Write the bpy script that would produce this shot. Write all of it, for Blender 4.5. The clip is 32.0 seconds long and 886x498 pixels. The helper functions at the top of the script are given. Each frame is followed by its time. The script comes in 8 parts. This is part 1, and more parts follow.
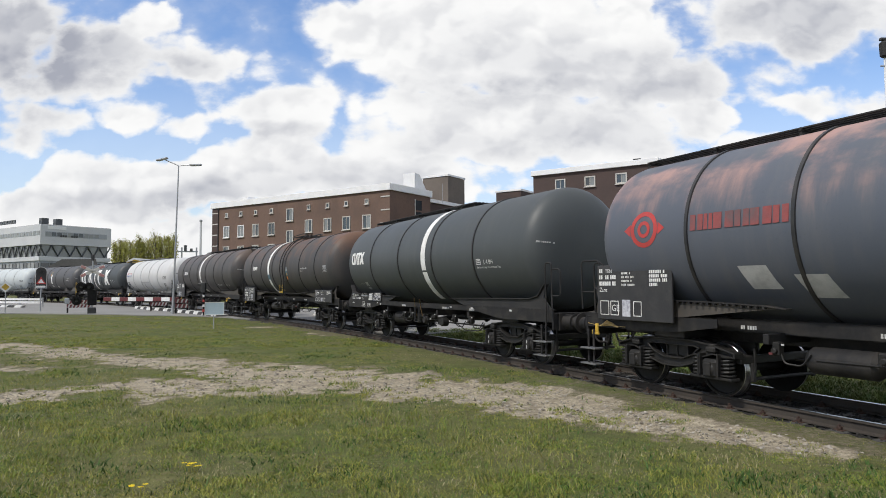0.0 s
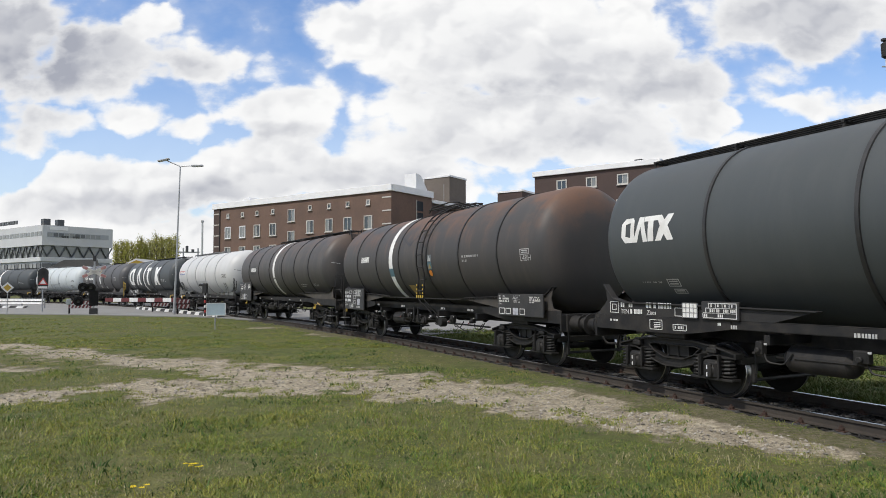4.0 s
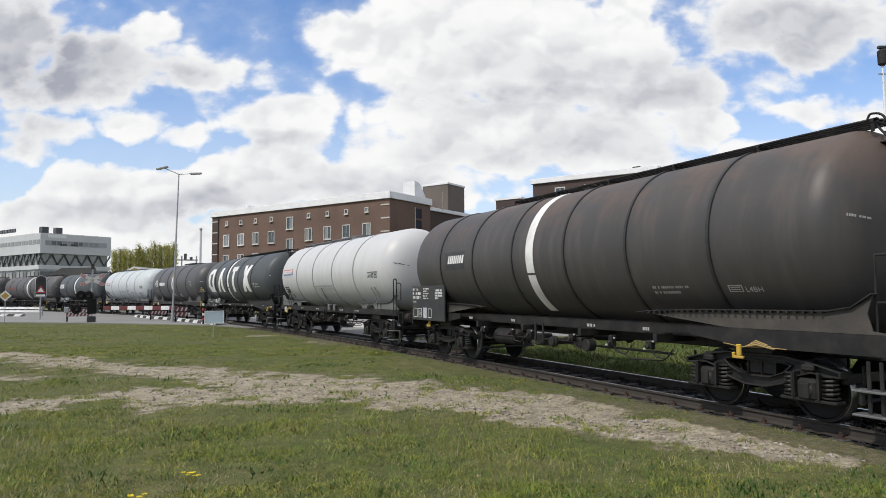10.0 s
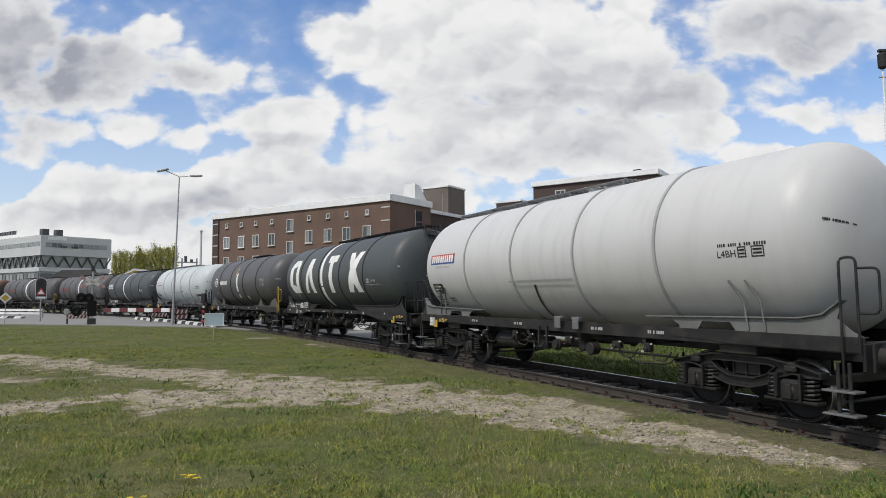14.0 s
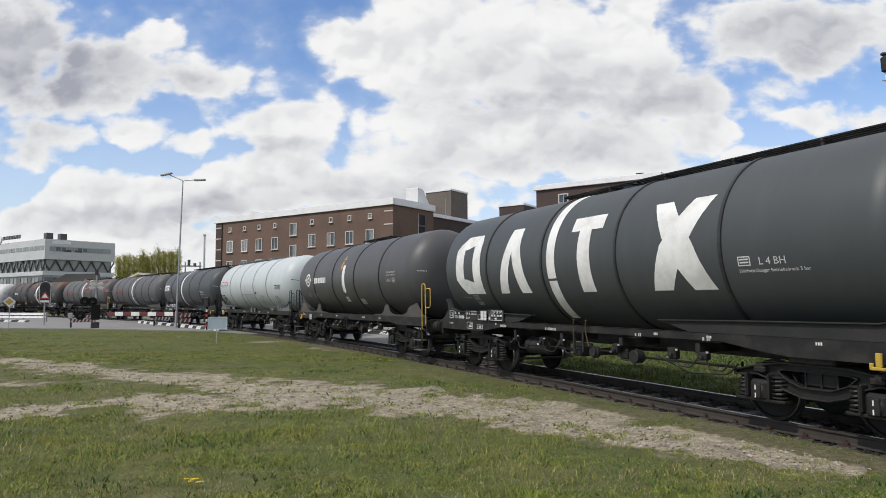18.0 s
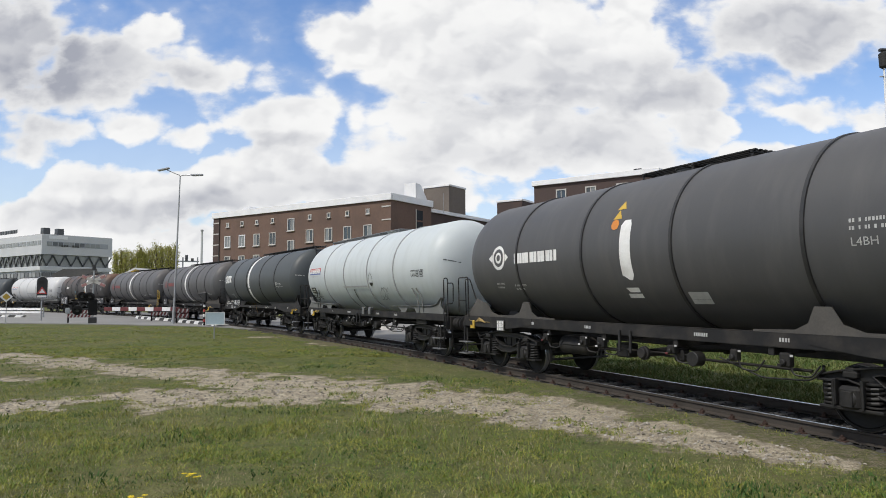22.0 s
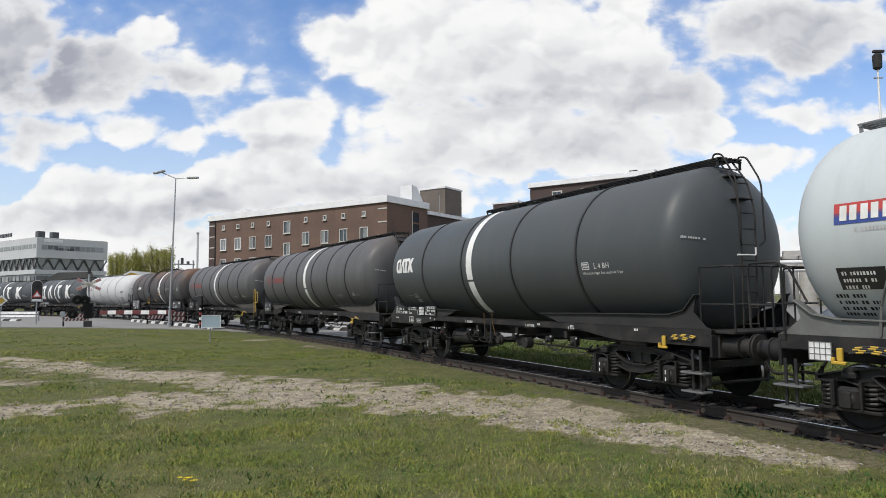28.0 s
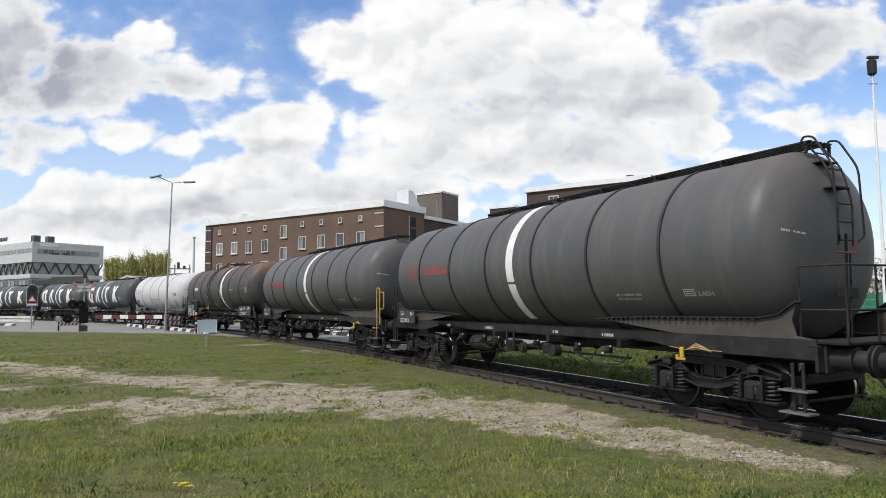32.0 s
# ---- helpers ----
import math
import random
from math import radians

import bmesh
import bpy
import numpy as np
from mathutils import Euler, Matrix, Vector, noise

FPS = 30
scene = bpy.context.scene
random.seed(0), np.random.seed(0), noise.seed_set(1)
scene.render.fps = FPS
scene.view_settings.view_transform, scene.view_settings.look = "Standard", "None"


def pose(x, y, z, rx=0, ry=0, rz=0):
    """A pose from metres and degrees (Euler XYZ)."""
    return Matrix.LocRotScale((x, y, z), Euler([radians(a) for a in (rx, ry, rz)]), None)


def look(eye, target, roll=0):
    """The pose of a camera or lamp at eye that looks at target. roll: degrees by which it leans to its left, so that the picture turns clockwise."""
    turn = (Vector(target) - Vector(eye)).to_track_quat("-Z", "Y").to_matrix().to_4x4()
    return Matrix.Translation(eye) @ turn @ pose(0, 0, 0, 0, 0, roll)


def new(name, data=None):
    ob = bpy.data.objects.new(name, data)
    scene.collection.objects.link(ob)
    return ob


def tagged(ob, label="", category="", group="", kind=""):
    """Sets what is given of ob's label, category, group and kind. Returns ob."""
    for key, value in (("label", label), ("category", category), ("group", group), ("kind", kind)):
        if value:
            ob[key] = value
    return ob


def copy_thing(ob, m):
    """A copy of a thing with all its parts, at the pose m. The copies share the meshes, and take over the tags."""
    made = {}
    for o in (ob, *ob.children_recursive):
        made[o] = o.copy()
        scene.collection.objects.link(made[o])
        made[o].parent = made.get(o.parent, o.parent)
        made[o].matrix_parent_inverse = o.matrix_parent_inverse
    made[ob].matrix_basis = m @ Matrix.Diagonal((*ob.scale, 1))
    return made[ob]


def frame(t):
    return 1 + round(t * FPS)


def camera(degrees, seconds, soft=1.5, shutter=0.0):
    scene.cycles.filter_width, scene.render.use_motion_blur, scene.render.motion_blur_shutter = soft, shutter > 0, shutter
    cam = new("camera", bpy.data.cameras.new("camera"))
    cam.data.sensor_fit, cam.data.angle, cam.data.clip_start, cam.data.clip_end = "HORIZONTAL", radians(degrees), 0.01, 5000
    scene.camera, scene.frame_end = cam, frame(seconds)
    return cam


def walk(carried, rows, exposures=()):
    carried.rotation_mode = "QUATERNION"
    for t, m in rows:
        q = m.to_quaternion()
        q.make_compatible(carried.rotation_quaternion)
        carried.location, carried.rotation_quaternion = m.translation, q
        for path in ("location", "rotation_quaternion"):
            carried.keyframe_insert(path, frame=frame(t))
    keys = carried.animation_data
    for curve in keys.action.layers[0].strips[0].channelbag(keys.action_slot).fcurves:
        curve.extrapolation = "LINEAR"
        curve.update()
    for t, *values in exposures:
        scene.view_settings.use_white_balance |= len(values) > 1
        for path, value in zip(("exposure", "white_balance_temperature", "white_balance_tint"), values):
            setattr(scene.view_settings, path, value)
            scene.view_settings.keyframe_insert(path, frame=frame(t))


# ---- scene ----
RAIL = 0.17            # height of the rail heads over the lawn
EYE = (0.0, 0.0, 2.09)
CLIP = 32.0

# the camera stands still on the lawn; only its aim drifts: seconds, tilt, lean, turn
AIM = (
    (0, 93.12, 0.27, 0.02), (0.5, 93.07, 0.28, 0.02), (1, 93.05, 0.28, -0.00), (1.5, 93.01, 0.28, 0.01),
    (2, 92.98, 0.27, 0.06), (2.5, 92.99, 0.27, 0.13), (3, 93.02, 0.27, 0.15), (3.5, 93.07, 0.26, 0.13),
    (5.5, 93.58, 0.23, 0.19), (6, 93.60, 0.24, 0.19), (6.5, 93.64, 0.25, 0.15), (7, 93.68, 0.26, 0.10),
    (7.5, 93.67, 0.27, 0.05), (8, 93.67, 0.29, 0.03), (8.5, 93.67, 0.32, -0.02), (9, 93.68, 0.34, -0.03),
    (9.5, 93.73, 0.36, -0.01), (10, 93.83, 0.37, 0.02), (10.5, 93.91, 0.37, 0.06), (11, 93.97, 0.36, 0.04),
    (11.5, 94.01, 0.34, 0.04), (12, 94.06, 0.32, 0.01), (12.5, 94.11, 0.30, 0.00), (13, 94.10, 0.29, -0.02),
    (13.5, 94.08, 0.29, 0.01), (14, 94.06, 0.29, 0.04), (14.5, 94.03, 0.30, 0.06), (16.5, 94.24, 0.33, 0.30),
    (17, 94.27, 0.33, 0.30), (17.5, 94.32, 0.32, 0.31), (18, 94.39, 0.30, 0.30), (18.5, 94.42, 0.29, 0.28),
    (19, 94.41, 0.28, 0.28), (19.5, 94.37, 0.27, 0.26), (20, 94.28, 0.26, 0.25), (20.5, 94.21, 0.25, 0.21),
    (21, 94.14, 0.24, 0.17), (21.5, 94.05, 0.24, 0.13), (22, 93.99, 0.25, 0.10), (22.5, 93.94, 0.27, 0.09),
    (23, 93.94, 0.30, 0.13), (23.5, 93.95, 0.33, 0.12), (24, 93.97, 0.37, 0.05), (24.5, 93.96, 0.41, -0.03),
    (25, 93.93, 0.44, -0.04), (25.5, 93.95, 0.46, -0.04), (27.5, 94.08, 0.47, -0.17), (28, 94.17, 0.47, -0.21),
    (28.5, 94.26, 0.46, -0.26), (29, 94.35, 0.45, -0.31), (29.5, 94.46, 0.45, -0.34), (30, 94.53, 0.44, -0.36),
    (30.5, 94.55, 0.44, -0.37), (31, 94.60, 0.44, -0.43), (31.5, 94.60, 0.44, -0.49), (32, 94.57, 0.45, -0.50),
)
cam = camera(68.56, CLIP, soft=0.9)
walk(cam, [(t, pose(*EYE, rx, ry, rz)) for t, rx, ry, rz in AIM], exposures=[(0.0, -0.08), (10.0, -0.10), (13.0, -0.25), (14.5, -0.25), (17.0, -0.22), (19.0, -0.15), (22.0, -0.14), (25.0, -0.23), (28.0, -0.12), (30.0, -0.07), (32.0, -0.04)])

# ---- the line: a curve given by its bend along the way, s in metres from the point abreast of the camera ----
BEND = ((-200, 0.0), (0, 0.0), (5, -0.0008), (25, 0.0058), (45, 0.0036), (60, 0.0057), (75, 0.0043), (90, 0.0080),
        (110, 0.0119), (140, 0.0140), (220, 0.0060), (330, 0.0))
S0, STEP = -220.0, 0.5
_s = np.arange(S0, 330.0, STEP)
_k = np.interp(_s, [a for a, b in BEND], [b for a, b in BEND])
_th = np.concatenate([[0.0], np.cumsum((_k[1:] + _k[:-1]) / 2 * STEP)])
_i0 = int(round(-S0 / STEP))
_th = _th - _th[_i0] + radians(116.89)
_x = np.concatenate([[0.0], np.cumsum((np.cos(_th[1:]) + np.cos(_th[:-1])) / 2 * STEP)])
_y = np.concatenate([[0.0], np.cumsum((np.sin(_th[1:]) + np.sin(_th[:-1])) / 2 * STEP)])
_x += 8.99 - _x[_i0]
_y += 4.56 - _y[_i0]


def line(s, side=0.0):
    """Place on the line s metres along and side metres to the far side, and the heading there (radians)."""
    th = float(np.interp(s, _s, _th))
    return (float(np.interp(s, _s, _x)) + side * math.sin(th), float(np.interp(s, _s, _y)) - side * math.cos(th), th)


def travelled(t):
    """Metres that the train has rolled after t seconds."""
    u = t / 32.0
    return 32.0 * (3.8298 * u - 1.1103 * u ** 2 + 4.0641 * u ** 3 - 4.4581 * u ** 4 + 1.4803 * u ** 5 + 0.1511 * u ** 6)

# ---- light: broken cloud with the sun behind the camera's left shoulder ----
SUN_AZ, SUN_EL = radians(231), radians(53)
sun = new("sun", bpy.data.lights.new("sun", "SUN"))
sun.data.energy, sun.data.angle, sun.data.color = 3.4, radians(2.0), (1.0, 0.945, 0.86)
_d = Vector((math.sin(SUN_AZ) * math.cos(SUN_EL), math.cos(SUN_AZ) * math.cos(SUN_EL), math.sin(SUN_EL)))
sun.matrix_world = look(_d * 60, (0, 0, 0))


def build_sky():
    w = bpy.data.worlds.new("sky")
    scene.world = w
    w.use_nodes = True
    nt = w.node_tree
    out = nt.nodes["Background"]

    def node(kind):
        return nt.nodes.new(kind)

    def m(op, a, b=0.0, clamp=False):
        n = node("ShaderNodeMath")
        n.operation, n.use_clamp = op, clamp
        for sock, v in zip(n.inputs, (a, b)):
            if hasattr(v, "links"):
                nt.links.new(v, sock)
            else:
                sock.default_value = v
        return n.outputs[0]

    def step(v, lo, hi):
        n = node("ShaderNodeMapRange")
        n.interpolation_type = "SMOOTHSTEP"
        nt.links.new(v, n.inputs[0])
        n.inputs[1].default_value, n.inputs[2].default_value = lo, hi
        return n.outputs[0]

    def mix(f, a, b):
        n = node("ShaderNodeMix")
        n.data_type = "RGBA"
        for sock, v in ((n.inputs[0], f), (n.inputs[6], a), (n.inputs[7], b)):
            if hasattr(v, "links"):
                nt.links.new(v, sock)
            elif isinstance(v, (int, float)):
                sock.default_value = v
            else:
                sock.default_value = (*v, 1.0)
        return n.outputs[2]

    sky = node("ShaderNodeTexSky")
    sky.sky_type, sky.sun_disc, sky.sun_elevation, sky.sun_rotation = "NISHITA", False, SUN_EL, SUN_AZ
    sky.air_density, sky.dust_density, sky.ozone_density = 1.2, 0.6, 1.6
    blue = node("ShaderNodeVectorMath")
    blue.operation = "SCALE"
    nt.links.new(sky.outputs[0], blue.inputs[0])
    blue.inputs[3].default_value = 0.15
    tint = node("ShaderNodeVectorMath")
    tint.operation = "MULTIPLY"
    nt.links.new(blue.outputs[0], tint.inputs[0])
    tint.inputs[1].default_value = (0.84, 0.97, 1.20)
    co = node("ShaderNodeTexCoord").outputs["Generated"]
    sep = node("ShaderNodeSeparateXYZ")
    nt.links.new(co, sep.inputs[0])
    ahead = m("MAXIMUM", m("ABSOLUTE", sep.outputs[1]), 0.12)
    # slopes of the line of sight: across and up
    u0, v0 = m("DIVIDE", sep.outputs[0], ahead), m("DIVIDE", sep.outputs[2], ahead)

    def noise(vec, scale, detail=7.0, rough=0.58):
        n = node("ShaderNodeTexNoise")
        n.inputs["Scale"].default_value, n.inputs["Detail"].default_value, n.inputs["Roughness"].default_value = scale, detail, rough
        nt.links.new(vec, n.inputs["Vector"])
        return n.outputs[0]

    def uv(du=0.0, dv=0.0, sx=1.0, sy=1.4):
        c = node("ShaderNodeCombineXYZ")
        nt.links.new(m("MULTIPLY", m("ADD", u0, du), sx), c.inputs[0])
        nt.links.new(m("MULTIPLY", m("ADD", v0, dv), sy), c.inputs[1])
        nt.links.new(sep.outputs[1], c.inputs[2])
        return c.outputs[0]

    def ellipse(u, v, cu, cv, ru, rv):
        a, b = m("SUBTRACT", u, cu), m("SUBTRACT", v, cv)
        a, b = m("DIVIDE", a, ru), m("DIVIDE", b, rv)
        q = m("ADD", m("MULTIPLY", a, a), m("MULTIPLY", b, b))
        return m("SUBTRACT", 1.0, step(q, 0.0, 2.3))

    def puffs(scale, du=0.0, dv=0.0):
        n = node("ShaderNodeTexVoronoi")
        n.voronoi_dimensions, n.feature = "2D", "SMOOTH_F1"
        n.inputs["Scale"].default_value, n.inputs["Smoothness"].default_value = scale, 0.6
        nt.links.new(swirl(du, dv), n.inputs["Vector"])
        return m("SUBTRACT", 0.42, n.outputs["Distance"])

    def swirl(du, dv):
        c = node("ShaderNodeCombineXYZ")
        a, b = noise(uv(du + 1.0, dv + 6.0), 16.0, 3.0, 0.5), noise(uv(du + 8.0, dv + 3.0), 16.0, 3.0, 0.5)
        nt.links.new(m("ADD", m("ADD", u0, du), m("MULTIPLY", m("SUBTRACT", a, 0.5), 0.06)), c.inputs[0])
        nt.links.new(m("MULTIPLY", m("ADD", m("ADD", v0, dv), m("MULTIPLY", m("SUBTRACT", b, 0.5), 0.06)), 1.3), c.inputs[1])
        nt.links.new(sep.outputs[1], c.inputs[2])
        return c.outputs[0]

    def heap(du=0.0, dv=0.0):
        return m("ADD", m("MULTIPLY", puffs(13.0, du, dv), 0.75), m("MULTIPLY", puffs(33.0, du, dv), 0.30))

    warp = noise(uv(), 7.0, 6.0, 0.55)
    warp2 = noise(uv(3.1, 1.7), 7.0, 6.0, 0.55)
    u = m("ADD", u0, m("MULTIPLY", m("SUBTRACT", warp, 0.5), 0.10))
    v = m("ADD", v0, m("MULTIPLY", m("SUBTRACT", warp2, 0.5), 0.08))

    def mound(cu, cv, ru, rv, amount):
        """1 in the middle of an oval, 0 at its edge, falling on outside it."""
        a, b = m("DIVIDE", m("SUBTRACT", u, cu), ru), m("DIVIDE", m("SUBTRACT", v, cv), rv)
        return m("MULTIPLY", m("SUBTRACT", 1.12, m("ADD", m("MULTIPLY", a, a), m("MULTIPLY", b, b))), amount)

    # heads of cloud: across, up, half-widths, weight
    clouds = ((-0.120, 0.403, 0.091, 0.061, 1), (-0.012, 0.393, 0.143, 0.100, 1), (0.157, 0.375, 0.174, 0.104, 1), (0.299, 0.343, 0.083, 0.087, 0.95), (0.383, 0.321, 0.078, 0.052, 0.85), (0.067, 0.244, 0.226, 0.061, 0.95), (0.270, 0.239, 0.156, 0.052, 0.9), (0.398, 0.253, 0.061, 0.039, 0.8), (0.494, 0.206, 0.074, 0.028, 0.6),
              (-0.242, 0.264, 0.091, 0.061, 1), (-0.276, 0.186, 0.130, 0.048, 0.95), (-0.091, 0.173, 0.156, 0.048, 0.9), (-0.521, 0.155, 0.113, 0.054, 0.95), (-0.624, 0.115, 0.078, 0.033, 0.8), (-0.398, 0.155, 0.113, 0.039, 0.9))
    clouds += ((-0.673, 0.393, 0.096, 0.100, 0.75), (-0.507, 0.366, 0.130, 0.050, 0.75), (-0.395, 0.357, 0.074, 0.037, 0.55), (-0.464, 0.412, 0.047, 0.030, 0.75), (-0.486, 0.273, 0.065, 0.031, 0.45), (-0.392, 0.248, 0.052, 0.023, 0.35), (-0.640, 0.253, 0.078, 0.037, 0.42), (-0.581, 0.325, 0.096, 0.039, 0.55),
               (0.569, 0.421, 0.174, 0.071, 0.85), (0.590, 0.280, 0.061, 0.026, 0.5), (0.695, 0.266, 0.052, 0.031, 0.6), (0.292, 0.435, 0.052, 0.052, 0.7))
    ahead_only = m("MULTIPLY", step(sep.outputs[1], 0.0, 0.12), 1.0)
    # broken cloud all round, thinned where the heads ahead stand clear
    open_sky = m("MULTIPLY", ahead_only, m("SUBTRACT", 1.0, m("MAXIMUM", step(m("ABSOLUTE", u0), 0.68, 0.95), step(v0, 0.50, 0.75))))
    cover = m("MULTIPLY", m("SUBTRACT", noise(uv(4.0, 2.0), 3.0, 3.0, 0.5), m("ADD", 0.44, m("MULTIPLY", open_sky, 0.17))), 3.0)
    for blob in clouds:
        cover = m("MAXIMUM", cover, m("SUBTRACT", mound(*blob), m("MULTIPLY", m("SUBTRACT", 1.0, ahead_only), 4.0)))
    cover = m("MAXIMUM", cover, -1.2)
    cover = m("ADD", cover, m("MULTIPLY", m("SUBTRACT", 1.0, step(v0, 0.05, 0.20)), 0.9))
    hill = heap()
    wisps = m("SUBTRACT", noise(uv(1.3, 5.2, 1.0, 1.7), 16.0, 7.0, 0.60), 0.5)
    cover = m("ADD", cover, m("ADD", m("MULTIPLY", m("SUBTRACT", hill, 0.12), 1.1), m("MULTIPLY", wisps, 1.0)))
    haze = m("MULTIPLY", m("SUBTRACT", 1.0, step(v0, 0.12, 0.42)), 0.34)
    veil = m("MULTIPLY", step(cover, -0.9, 0.25), 0.25)
    alpha = m("MAXIMUM", m("MAXIMUM", m("ADD", m("MULTIPLY", step(cover, -0.26, 0.26), 1.0 - 0.25), veil), haze), m("MULTIPLY", step(noise(uv(9.0, 4.0, 0.7, 1.4), 8.0, 5.0, 0.55), 0.46, 0.78), 0.16))
    # grey undersides and folds
    relief = step(m("ADD", m("SUBTRACT", heap(0.012, -0.018), hill), m("MULTIPLY", m("SUBTRACT", 0.5, noise(uv(7.0, 2.0), 5.0, 5.0, 0.5)), 0.55)), -0.20, 0.26)
    fine = step(noise(uv(2.0, 7.0), 9.0, 4.0, 0.5), 0.34, 0.70)
    greys = ((-0.668, 0.380, 0.113, 0.104, 0.72), (-0.502, 0.348, 0.143, 0.042, 0.6), (-0.566, 0.407, 0.078, 0.035, 0.2), (0.138, 0.298, 0.226, 0.021, 0.5), (0.192, 0.352, 0.156, 0.035, 0.3), (0.396, 0.334, 0.070, 0.061, 0.35), (0.577, 0.407, 0.165, 0.063, 0.6), (-0.233, 0.233, 0.083, 0.014, 0.35),
             (-0.144, 0.181, 0.122, 0.021, 0.3), (-0.266, 0.137, 0.174, 0.030, 0.35), (0.102, 0.213, 0.156, 0.026, 0.3), (-0.467, 0.124, 0.165, 0.026, 0.45), (0.288, 0.244, 0.122, 0.030, 0.3), (-0.640, 0.253, 0.070, 0.030, 0.4))
    shade = m("ADD", m("MULTIPLY", relief, 0.24), m("MULTIPLY", fine, 0.12))
    for cu, cv, ru, rv, more in greys:
        shade = m("ADD", shade, m("MULTIPLY", ellipse(u, v, cu, cv, ru, rv), more * 0.80))
    dense = step(cover, 0.0, 0.8)
    shade = m("MULTIPLY", shade, m("ADD", 0.30, m("MULTIPLY", dense, 0.75)), clamp=True)
    cloud = mix(shade, (1.04, 1.04, 1.035), (0.42, 0.44, 0.51))
    total = mix(alpha, tint.outputs[0], cloud)
    nt.links.new(total, out.inputs["Color"])
    out.inputs["Strength"].default_value = 1.0


build_sky()

# ---- materials ----
def _nodes(name):
    m = bpy.data.materials.new(name)
    m.use_nodes = True
    nt = m.node_tree
    return m, nt, nt.nodes["Principled BSDF"]


def _mix(nt, fac, a, b, mode="MIX"):
    n = nt.nodes.new("ShaderNodeMix")
    n.data_type, n.blend_type = "RGBA", mode
    for sock, v in ((n.inputs[0], fac), (n.inputs[6], a), (n.inputs[7], b)):
        if hasattr(v, "links"):
            nt.links.new(v, sock)
        elif isinstance(v, (int, float)):
            sock.default_value = v
        else:
            sock.default_value = (*v, 1.0)
    return n.outputs[2]


def _math(nt, op, a, b=0.0, clamp=False):
    n = nt.nodes.new("ShaderNodeMath")
    n.operation, n.use_clamp = op, clamp
    for sock, v in zip(n.inputs, (a, b)):
        if hasattr(v, "links"):
            nt.links.new(v, sock)
        else:
            sock.default_value = v
    return n.outputs[0]


def _vec(nt, op, a, b=None):
    n = nt.nodes.new("ShaderNodeVectorMath")
    n.operation = op
    for sock, v in zip(n.inputs, (a, b)):
        if v is None:
            continue
        if hasattr(v, "links"):
            nt.links.new(v, sock)
        else:
            sock.default_value = v
    return n.outputs["Value"] if op in ("LENGTH", "DOT_PRODUCT", "DISTANCE") else n.outputs[0]


def _ramp(nt, v, lo, hi):
    n = nt.nodes.new("ShaderNodeMapRange")
    n.interpolation_type = "SMOOTHSTEP"
    nt.links.new(v, n.inputs[0])
    n.inputs[1].default_value, n.inputs[2].default_value = lo, hi
    return n.outputs[0]


def _noise(nt, co, scale, detail=5.0, stretch=None, rough=0.6):
    if stretch:
        co = _vec(nt, "MULTIPLY", co, stretch)
    n = nt.nodes.new("ShaderNodeTexNoise")
    n.inputs["Scale"].default_value, n.inputs["Detail"].default_value, n.inputs["Roughness"].default_value = scale, detail, rough
    nt.links.new(co, n.inputs["Vector"])
    return n.outputs[0]


def _coord(nt, which="Object"):
    return nt.nodes.new("ShaderNodeTexCoord").outputs[which]


def _bump(nt, bsdf, height, strength=0.3, distance=0.01):
    n = nt.nodes.new("ShaderNodeBump")
    n.inputs["Strength"].default_value, n.inputs["Distance"].default_value = strength, distance
    nt.links.new(height, n.inputs["Height"])
    nt.links.new(n.outputs[0], bsdf.inputs["Normal"])


def surface(name, base, spot, rough=0.6, metal=0.0, fine=30.0, coarse=2.0, amount=0.5, bump=0.2, streak=None, spread=0.0, world=False, spec=0.5):
    """A worn surface: base colour, blotches of a second colour at two scales, grain in the gloss and the relief."""
    m, nt, b = _nodes(name)
    co = nt.nodes.new("ShaderNodeNewGeometry").outputs["Position"] if world else _coord(nt)
    big = _noise(nt, co, coarse, 6, streak)
    small = _noise(nt, co, fine, 4)
    f = _math(nt, "MULTIPLY", _ramp(nt, big, 0.40, 0.68), amount)
    col = _mix(nt, f, base, spot)
    col = _mix(nt, _math(nt, "MULTIPLY", _ramp(nt, small, 0.35, 0.75), 0.35), col, tuple(c * 0.72 for c in base))
    if spread:
        info = nt.nodes.new("ShaderNodeObjectInfo").outputs["Random"]
        col = _mix(nt, _math(nt, "MULTIPLY", info, spread), col, spot)
    nt.links.new(col, b.inputs["Base Color"])
    r = _math(nt, "ADD", _math(nt, "MULTIPLY", small, 0.25), rough - 0.12)
    nt.links.new(r, b.inputs["Roughness"])
    b.inputs["Metallic"].default_value = metal
    b.inputs["Specular IOR Level"].default_value = spec
    if bump:
        _bump(nt, b, _math(nt, "ADD", _math(nt, "MULTIPLY", big, 0.5), small), bump, 0.006)
    return m


